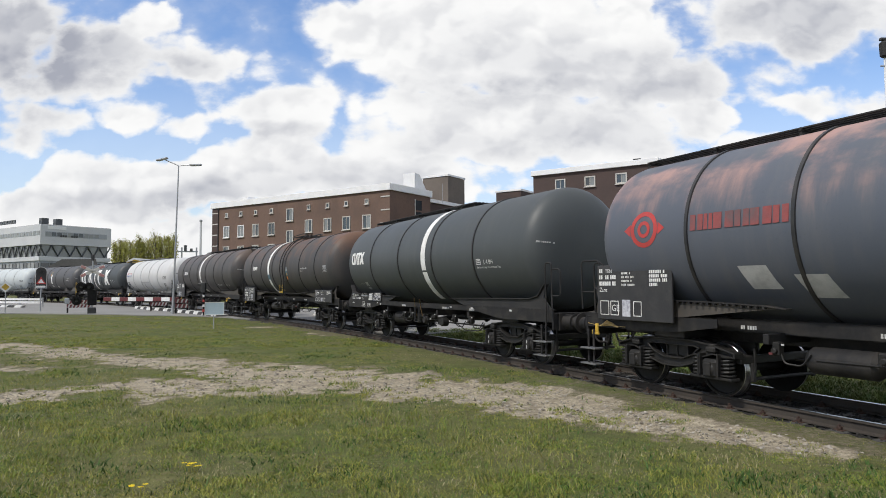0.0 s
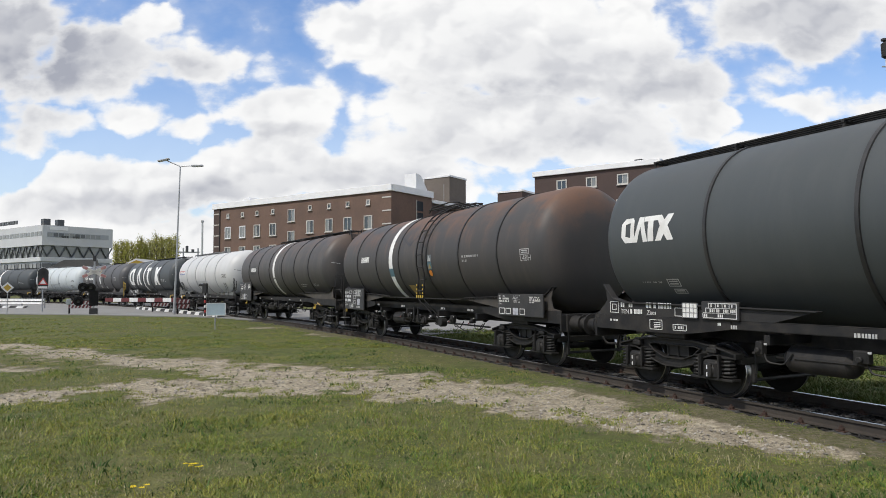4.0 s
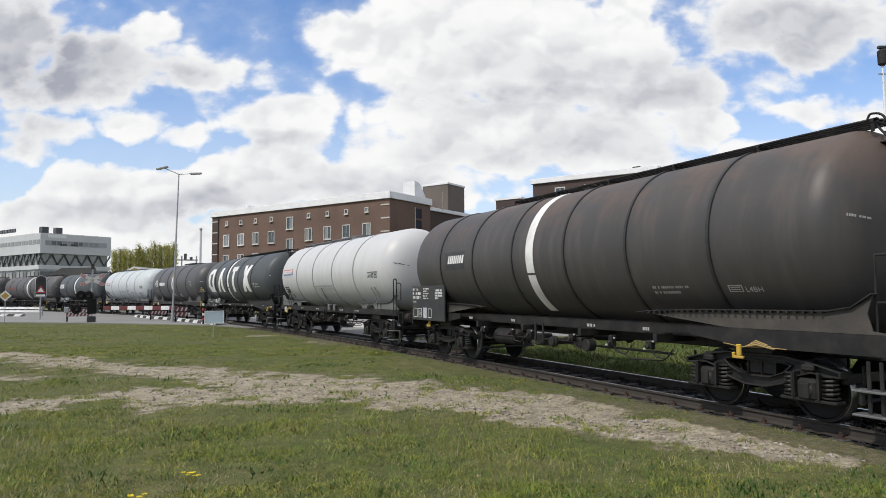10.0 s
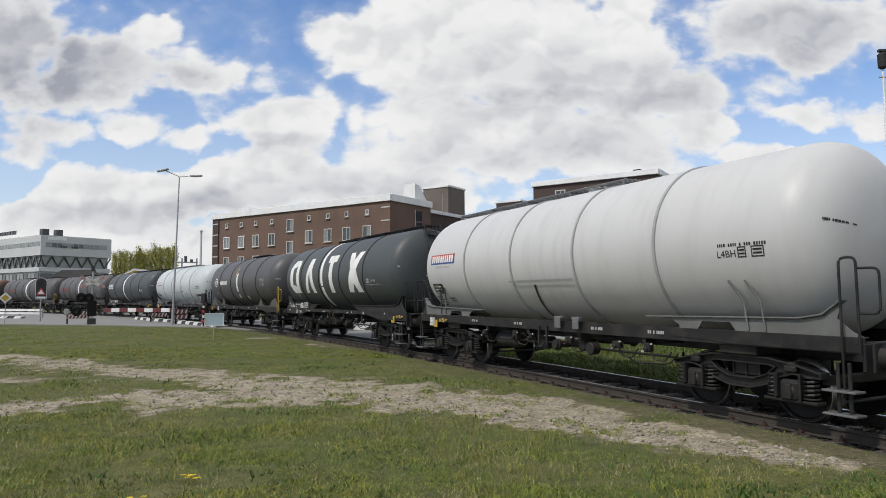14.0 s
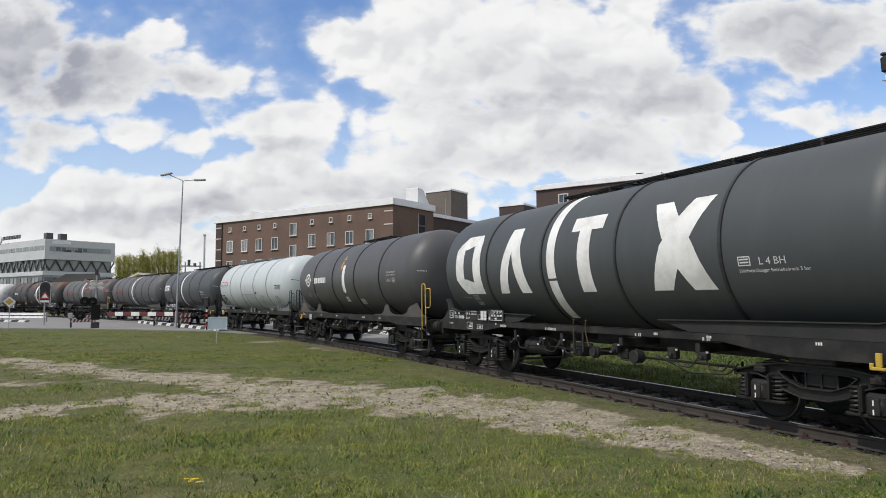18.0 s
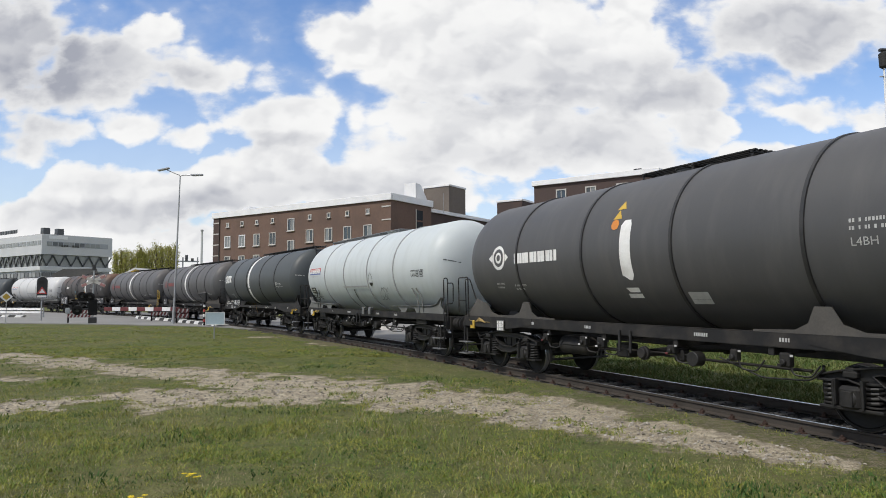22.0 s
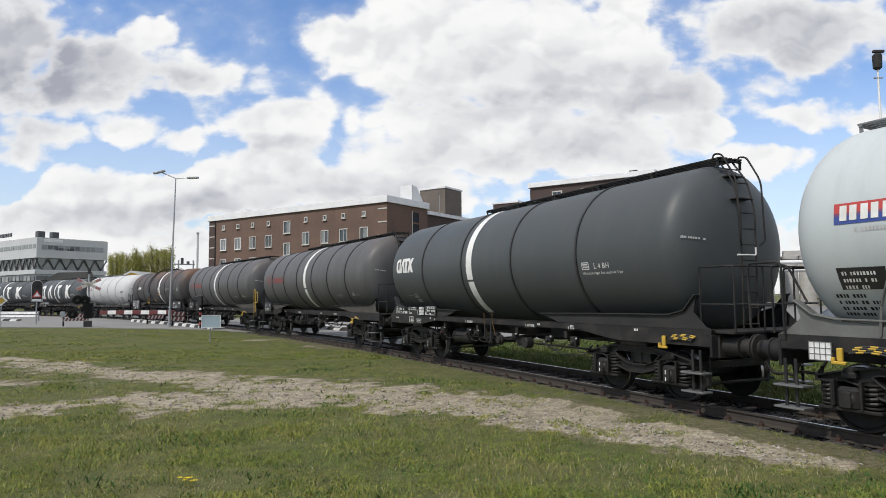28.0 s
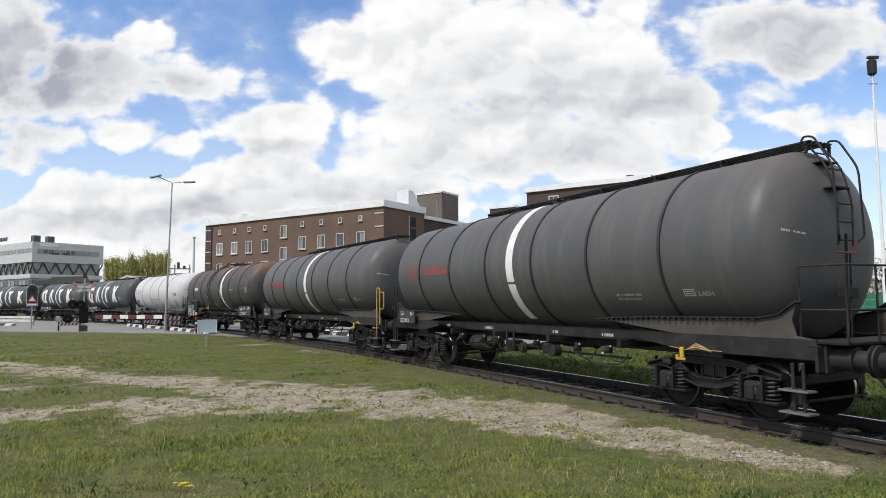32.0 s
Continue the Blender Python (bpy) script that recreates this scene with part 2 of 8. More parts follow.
def tank_paint(name, base, dust, top=None, top_amount=0.0, rough=0.45, streaks=0.5):
    """Tank paint: road dust, runs down the flanks, and a weathered crown."""
    m, nt, b = _nodes(name)
    co = _coord(nt)
    runs = _noise(nt, co, 1.0, 6, (3.1, 1.0, 0.55))
    cloud = _noise(nt, co, 0.45, 5)
    grain = _noise(nt, co, 28.0, 4)
    col = _mix(nt, _math(nt, "MULTIPLY", _ramp(nt, runs, 0.42, 0.72), streaks), base, dust)
    col = _mix(nt, _math(nt, "MULTIPLY", _ramp(nt, cloud, 0.40, 0.70), 0.45), col, tuple(0.7 * c + 0.3 * d for c, d in zip(base, dust)))
    if top:
        sep = nt.nodes.new("ShaderNodeSeparateXYZ")
        nt.links.new(co, sep.inputs[0])
        high = _ramp(nt, _math(nt, "ADD", sep.outputs[2], _math(nt, "MULTIPLY", _math(nt, "SUBTRACT", runs, 0.5), 2.2)), 2.9, 4.2)
        patch = _ramp(nt, _noise(nt, co, 0.8, 6, (1.0, 1.0, 1.6)), 0.38, 0.60)
        col = _mix(nt, _math(nt, "MULTIPLY", _math(nt, "MULTIPLY", high, patch), top_amount), col, top)
    col = _mix(nt, _math(nt, "MULTIPLY", _ramp(nt, grain, 0.55, 0.8), 0.25), col, tuple(0.6 * c for c in base))
    nt.links.new(col, b.inputs["Base Color"])
    nt.links.new(_math(nt, "ADD", _math(nt, "MULTIPLY", cloud, 0.25), rough - 0.1), b.inputs["Roughness"])
    b.inputs["Specular IOR Level"].default_value = 0.36
    _bump(nt, b, _math(nt, "ADD", cloud, _math(nt, "MULTIPLY", grain, 0.12)), 0.12, 0.02)
    return m


slate = tank_paint("slate green tank paint", (0.054, 0.061, 0.064), (0.084, 0.088, 0.088), rough=0.48, streaks=0.26)
charcoal = tank_paint("charcoal tank paint", (0.054, 0.051, 0.050), (0.098, 0.088, 0.080), (0.12, 0.078, 0.058), 0.6, rough=0.5)
graphite = tank_paint("graphite tank paint", (0.066, 0.066, 0.068), (0.095, 0.092, 0.091), rough=0.45)
rusty = tank_paint("rust-stained tank paint", (0.050, 0.048, 0.048), (0.085, 0.072, 0.064), (0.15, 0.074, 0.042), 0.72, rough=0.55)
greyed = tank_paint("greyed tank paint", (0.074, 0.074, 0.076), (0.126, 0.122, 0.120), (0.12, 0.090, 0.077), 0.25, rough=0.5)
bluegrey = tank_paint("blue-grey tank paint with worn patches", (0.085, 0.096, 0.120), (0.125, 0.125, 0.132), (0.36, 0.22, 0.19), 0.95, rough=0.5)
ivory = tank_paint("off-white tank paint", (0.50, 0.50, 0.495), (0.39, 0.388, 0.38), rough=0.42, streaks=0.45)
ivory_cool = tank_paint("pale grey-green tank paint", (0.46, 0.495, 0.50), (0.355, 0.38, 0.38), rough=0.42, streaks=0.45)
mat_ring = surface("black ring paint", (0.016, 0.016, 0.017), (0.05, 0.045, 0.042), 0.5, fine=40, coarse=3)
# darker than the off-white tanks, so the rings' shading is in the colour
mat_ring_white_shaded = surface("white ring paint with shading in it", (0.33, 0.34, 0.34), (0.20, 0.20, 0.195), 0.45, fine=40, coarse=3)
mat_frame = surface("dirty black frame paint", (0.016, 0.016, 0.017), (0.048, 0.043, 0.038), 0.62, fine=40, coarse=2.5, amount=0.7, spec=0.25)
mat_skirt = surface("dark grey skirt paint", (0.024, 0.024, 0.025), (0.046, 0.043, 0.040), 0.65, fine=40, coarse=2, spec=0.25)
# off-white skirts: the tank's shade over them is put into this grey
mat_skirt_pale_shaded = surface("pale skirt paint greyed for shade", (0.14, 0.145, 0.14), (0.08, 0.076, 0.07), 0.5, fine=40, coarse=2)
mat_skirt_dusty = surface("dusty grey saddle paint", (0.055, 0.051, 0.047), (0.10, 0.090, 0.078), 0.6, fine=40, coarse=2)
mat_skirt_brown = surface("dusty brown-grey skirt paint", (0.060, 0.055, 0.050), (0.115, 0.098, 0.080), 0.65, fine=40, coarse=1.6, spec=0.25)
mat_bogie = surface("brake-dust bogie steel", (0.014, 0.0138, 0.0135), (0.034, 0.031, 0.028), 0.55, fine=45, coarse=4, amount=0.6, bump=0.3, spec=0.32)
mat_wheel = surface("dark wheel steel", (0.008, 0.0078, 0.0076), (0.018, 0.016, 0.015), 0.6, fine=30, coarse=5, spec=0.25)
mat_tread = surface("bright wheel tread", (0.55, 0.55, 0.56), (0.35, 0.34, 0.33), 0.3, 1.0, fine=60, coarse=6, bump=0.05)
mat_steel = surface("bare galvanised steel", (0.22, 0.225, 0.23), (0.18, 0.17, 0.16), 0.5, 0.7, fine=60, coarse=5)
mat_rail_head = surface("bright rail head", (0.58, 0.58, 0.60), (0.40, 0.39, 0.38), 0.28, 1.0, fine=60, coarse=2, bump=0.05, world=True)
mat_rail = surface("rusty rail web", (0.056, 0.048, 0.041), (0.032, 0.028, 0.025), 0.85, fine=40, coarse=3, world=True, spec=0.2)
mat_clip = surface("rusty rail fastening", (0.060, 0.036, 0.028), (0.030, 0.024, 0.022), 0.85, fine=40, coarse=6, spec=0.2)
mat_white = surface("white lettering paint", (0.74, 0.74, 0.72), (0.50, 0.48, 0.45), 0.5, fine=50, coarse=2.0, amount=0.7, bump=0.05)
mat_dim = surface("worn white lettering", (0.45, 0.45, 0.44), (0.20, 0.20, 0.20), 0.55, fine=50, coarse=4, bump=0.05)
mat_print = surface("clean white print", (0.66, 0.66, 0.65), (0.45, 0.45, 0.44), 0.5, fine=50, coarse=4, amount=0.5, bump=0.05)
mat_red = surface("red paint", (0.45, 0.045, 0.04), (0.30, 0.05, 0.04), 0.5, fine=40, coarse=4, bump=0.05)
mat_faded_red = surface("faded red lettering", (0.26, 0.055, 0.052), (0.11, 0.075, 0.078), 0.6, fine=20, coarse=1.5, amount=0.95, bump=0.05)
mat_dull_red = surface("dull red barrier paint", (0.13, 0.026, 0.028), (0.07, 0.024, 0.024), 0.5, fine=30, coarse=2, bump=0.05)
mat_blue = surface("blue paint", (0.03, 0.06, 0.26), (0.05, 0.08, 0.25), 0.5, fine=40, coarse=4, bump=0.05)
mat_cyan = surface("blue-grey notice paint", (0.075, 0.15, 0.19), (0.06, 0.11, 0.14), 0.5, fine=40, coarse=4, bump=0.05)
mat_yellow = surface("yellow paint", (0.50, 0.33, 0.04), (0.30, 0.20, 0.05), 0.5, fine=40, coarse=4, bump=0.05)
mat_black = surface("black paint", (0.018, 0.018, 0.019), (0.035, 0.034, 0.033), 0.5, fine=40, coarse=4, bump=0.05)
mat_bronze = surface("tarnished bronze", (0.20, 0.125, 0.055), (0.10, 0.07, 0.04), 0.5, 0.3, fine=40, coarse=6, bump=0.05)
mat_pink = surface("faded pink-red paint", (0.36, 0.17, 0.16), (0.42, 0.28, 0.26), 0.6, fine=30, coarse=3, bump=0.05)
mat_plum = surface("plum paint", (0.16, 0.05, 0.13), (0.12, 0.05, 0.12), 0.5, fine=40, coarse=4, bump=0.05)
# set below mat_black, which turns grey in the sun on the crossing gear
mat_deep_black = surface("deep black paint", (0.006, 0.006, 0.006), (0.013, 0.012, 0.012), 0.7, fine=40, coarse=4, bump=0.05, spec=0.2)
mat_orange = surface("orange notice paint", (0.62, 0.22, 0.03), (0.4, 0.15, 0.03), 0.5, fine=40, coarse=4, bump=0.05)
mat_ochre = surface("tan data plate", (0.36, 0.25, 0.09), (0.22, 0.16, 0.07), 0.6, fine=40, coarse=4, bump=0.05)
mat_board = surface("black data board", (0.024, 0.024, 0.026), (0.055, 0.052, 0.05), 0.5, fine=40, coarse=3)
mat_sleeper = surface("weathered sleeper", (0.060, 0.058, 0.055), (0.115, 0.112, 0.106), 0.85, fine=25, coarse=4, amount=0.7, bump=0.5, spread=0.3, spec=0.25)
mat_asphalt = surface("grey asphalt", (0.19, 0.187, 0.18), (0.25, 0.245, 0.235), 0.9, fine=60, coarse=0.3, bump=0.4, world=True)
mat_concrete = surface("pale concrete", (0.48, 0.47, 0.45), (0.33, 0.32, 0.30), 0.85, fine=30, coarse=1.5, spread=0.2)
mat_kerb_white = surface("white kerb paint", (0.74, 0.74, 0.73), (0.52, 0.51, 0.49), 0.6, fine=30, coarse=3)
mat_kerb_black = surface("black kerb paint", (0.035, 0.035, 0.036), (0.09, 0.088, 0.085), 0.7, fine=30, coarse=3)
mat_galv = surface("galvanised pole", (0.36, 0.37, 0.38), (0.27, 0.27, 0.28), 0.5, 0.5, fine=40, coarse=3)
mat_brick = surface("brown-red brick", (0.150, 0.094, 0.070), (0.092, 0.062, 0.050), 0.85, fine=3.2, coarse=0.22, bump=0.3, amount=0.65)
# dark brick; on the brick building's wings its darkness stands in for shade
mat_brick_dark_shaded = surface("dark and shaded brown brick", (0.070, 0.046, 0.040), (0.048, 0.035, 0.032), 0.85, fine=6, coarse=0.3, bump=0.3)
mat_brick_grey = surface("grey-brown brick", (0.150, 0.125, 0.105), (0.10, 0.085, 0.075), 0.85, fine=3.2, coarse=0.3, bump=0.3)
mat_trim = surface("white roof trim", (0.78, 0.78, 0.78), (0.62, 0.62, 0.61), 0.5, fine=8, coarse=0.6, bump=0.05)
mat_winframe = surface("pale window frame", (0.52, 0.50, 0.46), (0.40, 0.38, 0.35), 0.5, fine=10, coarse=1, bump=0.05)
mat_panel = surface("white facade panel", (0.52, 0.53, 0.54), (0.44, 0.45, 0.46), 0.4, fine=3, coarse=0.2, bump=0.05)
mat_grey_panel = surface("grey facade panel", (0.30, 0.32, 0.34), (0.24, 0.26, 0.28), 0.45, fine=3, coarse=0.2, bump=0.05)
mat_dark_panel = surface("dark facade band", (0.06, 0.065, 0.07), (0.09, 0.095, 0.10), 0.4, fine=3, coarse=0.3, bump=0.05)
mat_roof = surface("grey roof felt", (0.12, 0.115, 0.11), (0.18, 0.17, 0.16), 0.9, fine=4, coarse=0.4)
mat_bark = surface("grey-brown bark", (0.11, 0.085, 0.065), (0.06, 0.05, 0.04), 0.9, fine=12, coarse=2, bump=0.5)
mat_green_box = surface("green container paint", (0.03, 0.22, 0.11), (0.05, 0.18, 0.10), 0.5, fine=10, coarse=1)
mat_car_grey = surface("grey car paint", (0.10, 0.115, 0.125), (0.085, 0.095, 0.10), 0.25, 0.4, fine=50, coarse=1, bump=0.0)
mat_car_white = surface("white car paint", (0.72, 0.73, 0.74), (0.66, 0.67, 0.68), 0.25, 0.0, fine=50, coarse=1, bump=0.0)
mat_tyre = surface("tyre rubber", (0.02, 0.02, 0.02), (0.04, 0.038, 0.036), 0.85, fine=40, coarse=5)
mat_sign_back = surface("blue-grey sign sheet", (0.42, 0.52, 0.58), (0.34, 0.42, 0.47), 0.4, 0.2, fine=20, coarse=2, bump=0.05)
mat_lamp_glass = surface("pale lamp glass", (0.55, 0.56, 0.55), (0.45, 0.46, 0.45), 0.3, fine=20, coarse=2, bump=0.0)


def glass(name, tint, rough=0.06):
    m, nt, b = _nodes(name)
    n = _noise(nt, _coord(nt), 0.4, 3)
    nt.links.new(_mix(nt, n, tint, tuple(1.6 * c for c in tint)), b.inputs["Base Color"])
    b.inputs["Roughness"].default_value = rough
    b.inputs["Specular IOR Level"].default_value = 0.8
    return m


mat_glass = glass("dark window glass", (0.025, 0.032, 0.038))
mat_glass_pale = glass("curtained window glass", (0.14, 0.15, 0.15), 0.1)


def leaf_mat(name, a, b2):
    m, nt, b = _nodes(name)
    geo = nt.nodes.new("ShaderNodeNewGeometry")
    col = _mix(nt, geo.outputs["Random Per Island"], a, b2)
    nt.links.new(col, b.inputs["Base Color"])
    b.inputs["Roughness"].default_value = 0.7
    b.inputs["Specular IOR Level"].default_value = 0.25
    return m


mat_poplar = leaf_mat("spring poplar leaves", (0.25, 0.26, 0.06), (0.40, 0.38, 0.09))
mat_pine = leaf_mat("dark pine needles", (0.018, 0.03, 0.016), (0.035, 0.05, 0.022))
mat_willow = leaf_mat("young leaves", (0.11, 0.13, 0.05), (0.18, 0.19, 0.07))


def blade_mat(name, fresh, warm, dull):
    """Grass that changes from fresh to yellowed and dull in patches over the lawn."""
    m, nt, b = _nodes(name)
    geo = nt.nodes.new("ShaderNodeNewGeometry")
    pos = geo.outputs["Position"]
    rnd = geo.outputs["Random Per Island"]
    f = _ramp(nt, _math(nt, "ADD", _noise(nt, pos, 0.55, 5), _math(nt, "MULTIPLY", _math(nt, "SUBTRACT", rnd, 0.5), 0.35)), 0.36, 0.64)
    col = _mix(nt, f, fresh, warm)
    g = _ramp(nt, _math(nt, "ADD", _noise(nt, _vec(nt, "ADD", pos, (40.0, 9.0, 0.0)), 1.5, 5), _math(nt, "MULTIPLY", _math(nt, "SUBTRACT", rnd, 0.5), 0.3)), 0.48, 0.70)
    col = _mix(nt, _math(nt, "MULTIPLY", g, 0.8), col, dull)
    col = _mix(nt, _math(nt, "MULTIPLY", rnd, 0.35), col, tuple(1.5 * c for c in warm))
    weeds = _ramp(nt, _noise(nt, _vec(nt, "ADD", pos, (7.0, 31.0, 0.0)), 3.4, 4), 0.52, 0.64)
    col = _mix(nt, _math(nt, "MULTIPLY", weeds, 0.75), col, (0.045, 0.088, 0.018))
    nt.links.new(col, b.inputs["Base Color"])
    b.inputs["Roughness"].default_value = 0.6
    b.inputs["Specular IOR Level"].default_value = 0.3
    return m


mat_blade = blade_mat("grass blades", (0.112, 0.176, 0.022), (0.262, 0.255, 0.050), (0.122, 0.106, 0.036))
mat_straw = leaf_mat("dry grass", (0.24, 0.21, 0.10), (0.38, 0.35, 0.22))
mat_petal = leaf_mat("yellow petals", (0.75, 0.55, 0.02), (0.85, 0.68, 0.03))
# ---- mesh tools ----
class Shape:
    """Collects vertices and faces of one mesh."""

    def __init__(self):
        self.v, self.f = [], []

    def add(self, verts, faces, m=None):
        n = len(self.v)
        self.v += [tuple(m @ Vector(p)) for p in verts] if m else [tuple(p) for p in verts]
        self.f += [tuple(n + i for i in f) for f in faces]
        return self

    def box(self, c, size, b=0.012, m=None):
        """A box with chamfered edges."""
        h = [s / 2 for s in size]
        b = min(b, min(h) * 0.45)
        v = []
        for sx in (-1, 1):
            for sy in (-1, 1):
                for sz in (-1, 1):
                    for ax in range(3):
                        p = [sx * (h[0] - b), sy * (h[1] - b), sz * (h[2] - b)]
                        p[ax] = (sx, sy, sz)[ax] * h[ax]
                        v.append([p[i] + c[i] for i in range(3)])

        def i(sx, sy, sz, ax):
            return (((sx > 0) * 4 + (sy > 0) * 2 + (sz > 0)) * 3) + ax
        f = []
        for ax in range(3):
            a, d = [(1, 2), (2, 0), (0, 1)][ax]
            for s in (-1, 1):
                q = []
                for x, y in ((-1, -1), (1, -1), (1, 1), (-1, 1)):
                    k = [0, 0, 0]
                    k[ax], k[a], k[d] = s, x, y
                    q.append(i(*k, ax))
                f.append(q if s > 0 else q[::-1])
            for x in (-1, 1):
                for y in (-1, 1):
                    k0, k1 = [0, 0, 0], [0, 0, 0]
                    k0[ax], k1[ax] = -1, 1
                    k0[a] = k1[a] = x
                    k0[d] = k1[d] = y
                    q = [i(*k0, a), i(*k1, a), i(*k1, d), i(*k0, d)]
                    f.append(q if x * y > 0 else q[::-1])
        for sx in (-1, 1):
            for sy in (-1, 1):
                for sz in (-1, 1):
                    q = [i(sx, sy, sz, 0), i(sx, sy, sz, 1), i(sx, sy, sz, 2)]
                    f.append(q if sx * sy * sz > 0 else q[::-1])
        return self.add(v, f, m)

    def spin(self, prof, n=24, axis="X", c=(0, 0, 0), a0=0.0, a1=360.0, m=None):
        """Turns a profile of (along, radius) about an axis through c."""
        full = abs(a1 - a0) >= 359.9
        k = n if full else n + 1
        v, f = [], []
        for j in range(k):
            a = radians(a0 + (a1 - a0) * j / n)
            s, t = math.sin(a), math.cos(a)
            for x, r in prof:
                p = {"X": (x, r * s, r * t), "Y": (r * t, x, r * s), "Z": (r * s, r * t, x)}[axis]
                v.append([p[i] + c[i] for i in range(3)])
        w = len(prof)
        for j in range(n):
            for i in range(w - 1):
                a, b = j * w + i, ((j + 1) % k) * w + i
                f.append((a, b, b + 1, a + 1))
        return self.add(v, f, m)

    def tube(self, pts, r=0.02, n=8, closed=False):
        """A round bar through points."""
        pts = [Vector(p) for p in pts]
        v, f = [], []
        up = Vector((0.0123, 0.0312, 1.0)).normalized()
        for i, p in enumerate(pts):
            d = (pts[min(i + 1, len(pts) - 1)] - pts[max(i - 1, 0)]).normalized()
            a = d.cross(up if abs(d.dot(up)) < 0.95 else Vector((1, 0.02, 0))).normalized()
            b = d.cross(a)
            for j in range(n):
                t = 2 * math.pi * j / n
                v.append(p + r * (a * math.cos(t) + b * math.sin(t)))
        for i in range(len(pts) - 1):
            for j in range(n):
                k = (j + 1) % n
                f.append((i * n + j, i * n + k, (i + 1) * n + k, (i + 1) * n + j))
        f.append(tuple(range(n))[::-1])
        f.append(tuple((len(pts) - 1) * n + j for j in range(n)))
        return self.add(v, f)

    def prism(self, pts, a, b, axis="Y", m=None):
        """A flat outline pushed along an axis from a to b. Outline in (x, z) for Y, (x, y) for Z, (y, z) for X."""
        def at(p, d):
            return {"Y": (p[0], d, p[1]), "Z": (p[0], p[1], d), "X": (d, p[0], p[1])}[axis]
        n = len(pts)
        v = [at(p, a) for p in pts] + [at(p, b) for p in pts]
        f = [tuple(range(n)), tuple(range(2 * n - 1, n - 1, -1))]
        f += [(i, n + i, n + (i + 1) % n, (i + 1) % n) for i in range(n)]
        return self.add(v, f, m)

    def strip(self, pts, width, thick, axis="Y", at=0.0):
        """A flat bar that follows (x, z) points, width across the axis."""
        for (x0, z0), (x1, z1) in zip(pts, pts[1:]):
            d = Vector((x1 - x0, 0, z1 - z0))
            ang = math.degrees(math.atan2(-d.z, d.x))
            self.box((0, 0, 0), (d.length + thick * 0.6, width, thick), 0.006, pose((x0 + x1) / 2, at, (z0 + z1) / 2, 0, ang, 0))
        return self

    def cyl(self, p0, p1, r, n=16, chamfer=0.0):
        p0, p1 = Vector(p0), Vector(p1)
        L = (p1 - p0).length
        q = (p1 - p0).to_track_quat("X", "Z").to_matrix().to_4x4()
        c = chamfer or min(0.012, r * 0.3, L * 0.2)
        return self.spin([(0, 0.0001), (0, r - c), (c, r), (L - c, r), (L, r - c), (L, 0.0001)], n, "X", m=Matrix.Translation(p0) @ q)

    def mesh(self, name, mat, smooth=35):
        me = bpy.data.meshes.new(name)
        me.from_pydata(self.v, [], self.f)
        mats = mat if isinstance(mat, (list, tuple)) else [mat]
        for x in mats:
            me.materials.append(x)
        me.update()
        b = bmesh.new()
        b.from_mesh(me)
        bmesh.ops.recalc_face_normals(b, faces=b.faces)
        b.to_mesh(me)
        b.free()
        if smooth:
            me.shade_smooth()
            me.set_sharp_from_angle(angle=radians(smooth))
        return me


def part(name, shape, mat, parent, label="", at=None, smooth=35):
    """One mesh object under a thing or a part. shape: a Shape, or a mesh to share."""
    me = shape if isinstance(shape, bpy.types.Mesh) else shape.mesh(name, mat, smooth)
    ob = new(name, me)
    ob.parent = parent
    if at is not None:
        ob.matrix_basis = at
    if label:
        ob["label"] = label
    return ob


def thing(name, label, category, m=None, group="", kind="", data=None):
    ob = new(name, data)
    if m is not None:
        ob.matrix_world = m
    return tagged(ob, label, category, group, kind)


def arc(cx, cz, r, a0, a1, n=8):
    return [(cx + r * math.cos(radians(a0 + (a1 - a0) * i / n)), cz + r * math.sin(radians(a0 + (a1 - a0) * i / n))) for i in range(n + 1)]


def bent(pts, r=0.1, n=4):
    """Rounds the corners of a path in space."""
    pts = [Vector(p) for p in pts]
    out = [pts[0]]
    for a, b, c in zip(pts, pts[1:], pts[2:]):
        k = min(r, (a - b).length * 0.45, (c - b).length * 0.45)
        p, q = b + (a - b).normalized() * k, b + (c - b).normalized() * k
        for i in range(n + 1):
            t = i / n
            out.append(p * (1 - t) ** 2 + b * 2 * t * (1 - t) + q * t ** 2)
    return out + [pts[-1]]


def letters(text, size):
    """Faces of a word in the built-in font, as flat polygons: vertices and faces, origin at its lower left."""
    cu = bpy.data.curves.new("word", "FONT")
    cu.body, cu.size, cu.resolution_u = text, size, 2
    ob = new("word", cu)
    dg = bpy.context.evaluated_depsgraph_get()
    me = ob.evaluated_get(dg).to_mesh()
    v = [tuple(p.co) for p in me.vertices]
    f = [tuple(p.vertices) for p in me.polygons]
    ob.evaluated_get(dg).to_mesh_clear()
    bpy.data.objects.remove(ob)
    bpy.data.curves.remove(cu)
    return v, f

# ---- the ground: one sheet of lawn with worn gravel tracks ----
UPPER = ((-19.5, 25.6), (-15.7, 23.2), (-10.8, 19.7), (-6.9, 17.4), (-4.1, 15.5), (-1.8, 14.4), (0.2, 13.0), (1.75, 11.7), (2.85, 10.5), (4.05, 9.3), (4.75, 8.45))
LOWER = ((-11.5, 11.9), (-8.5, 12.7), (-7.7, 13.15), (-6.6, 14.0), (-5.0, 13.2), (-4.0, 13.6), (-2.9, 13.4))
FAR = ((-9.7, 32.5), (-7.4, 32.3), (-5.6, 29.2), (-3.6, 25.5))


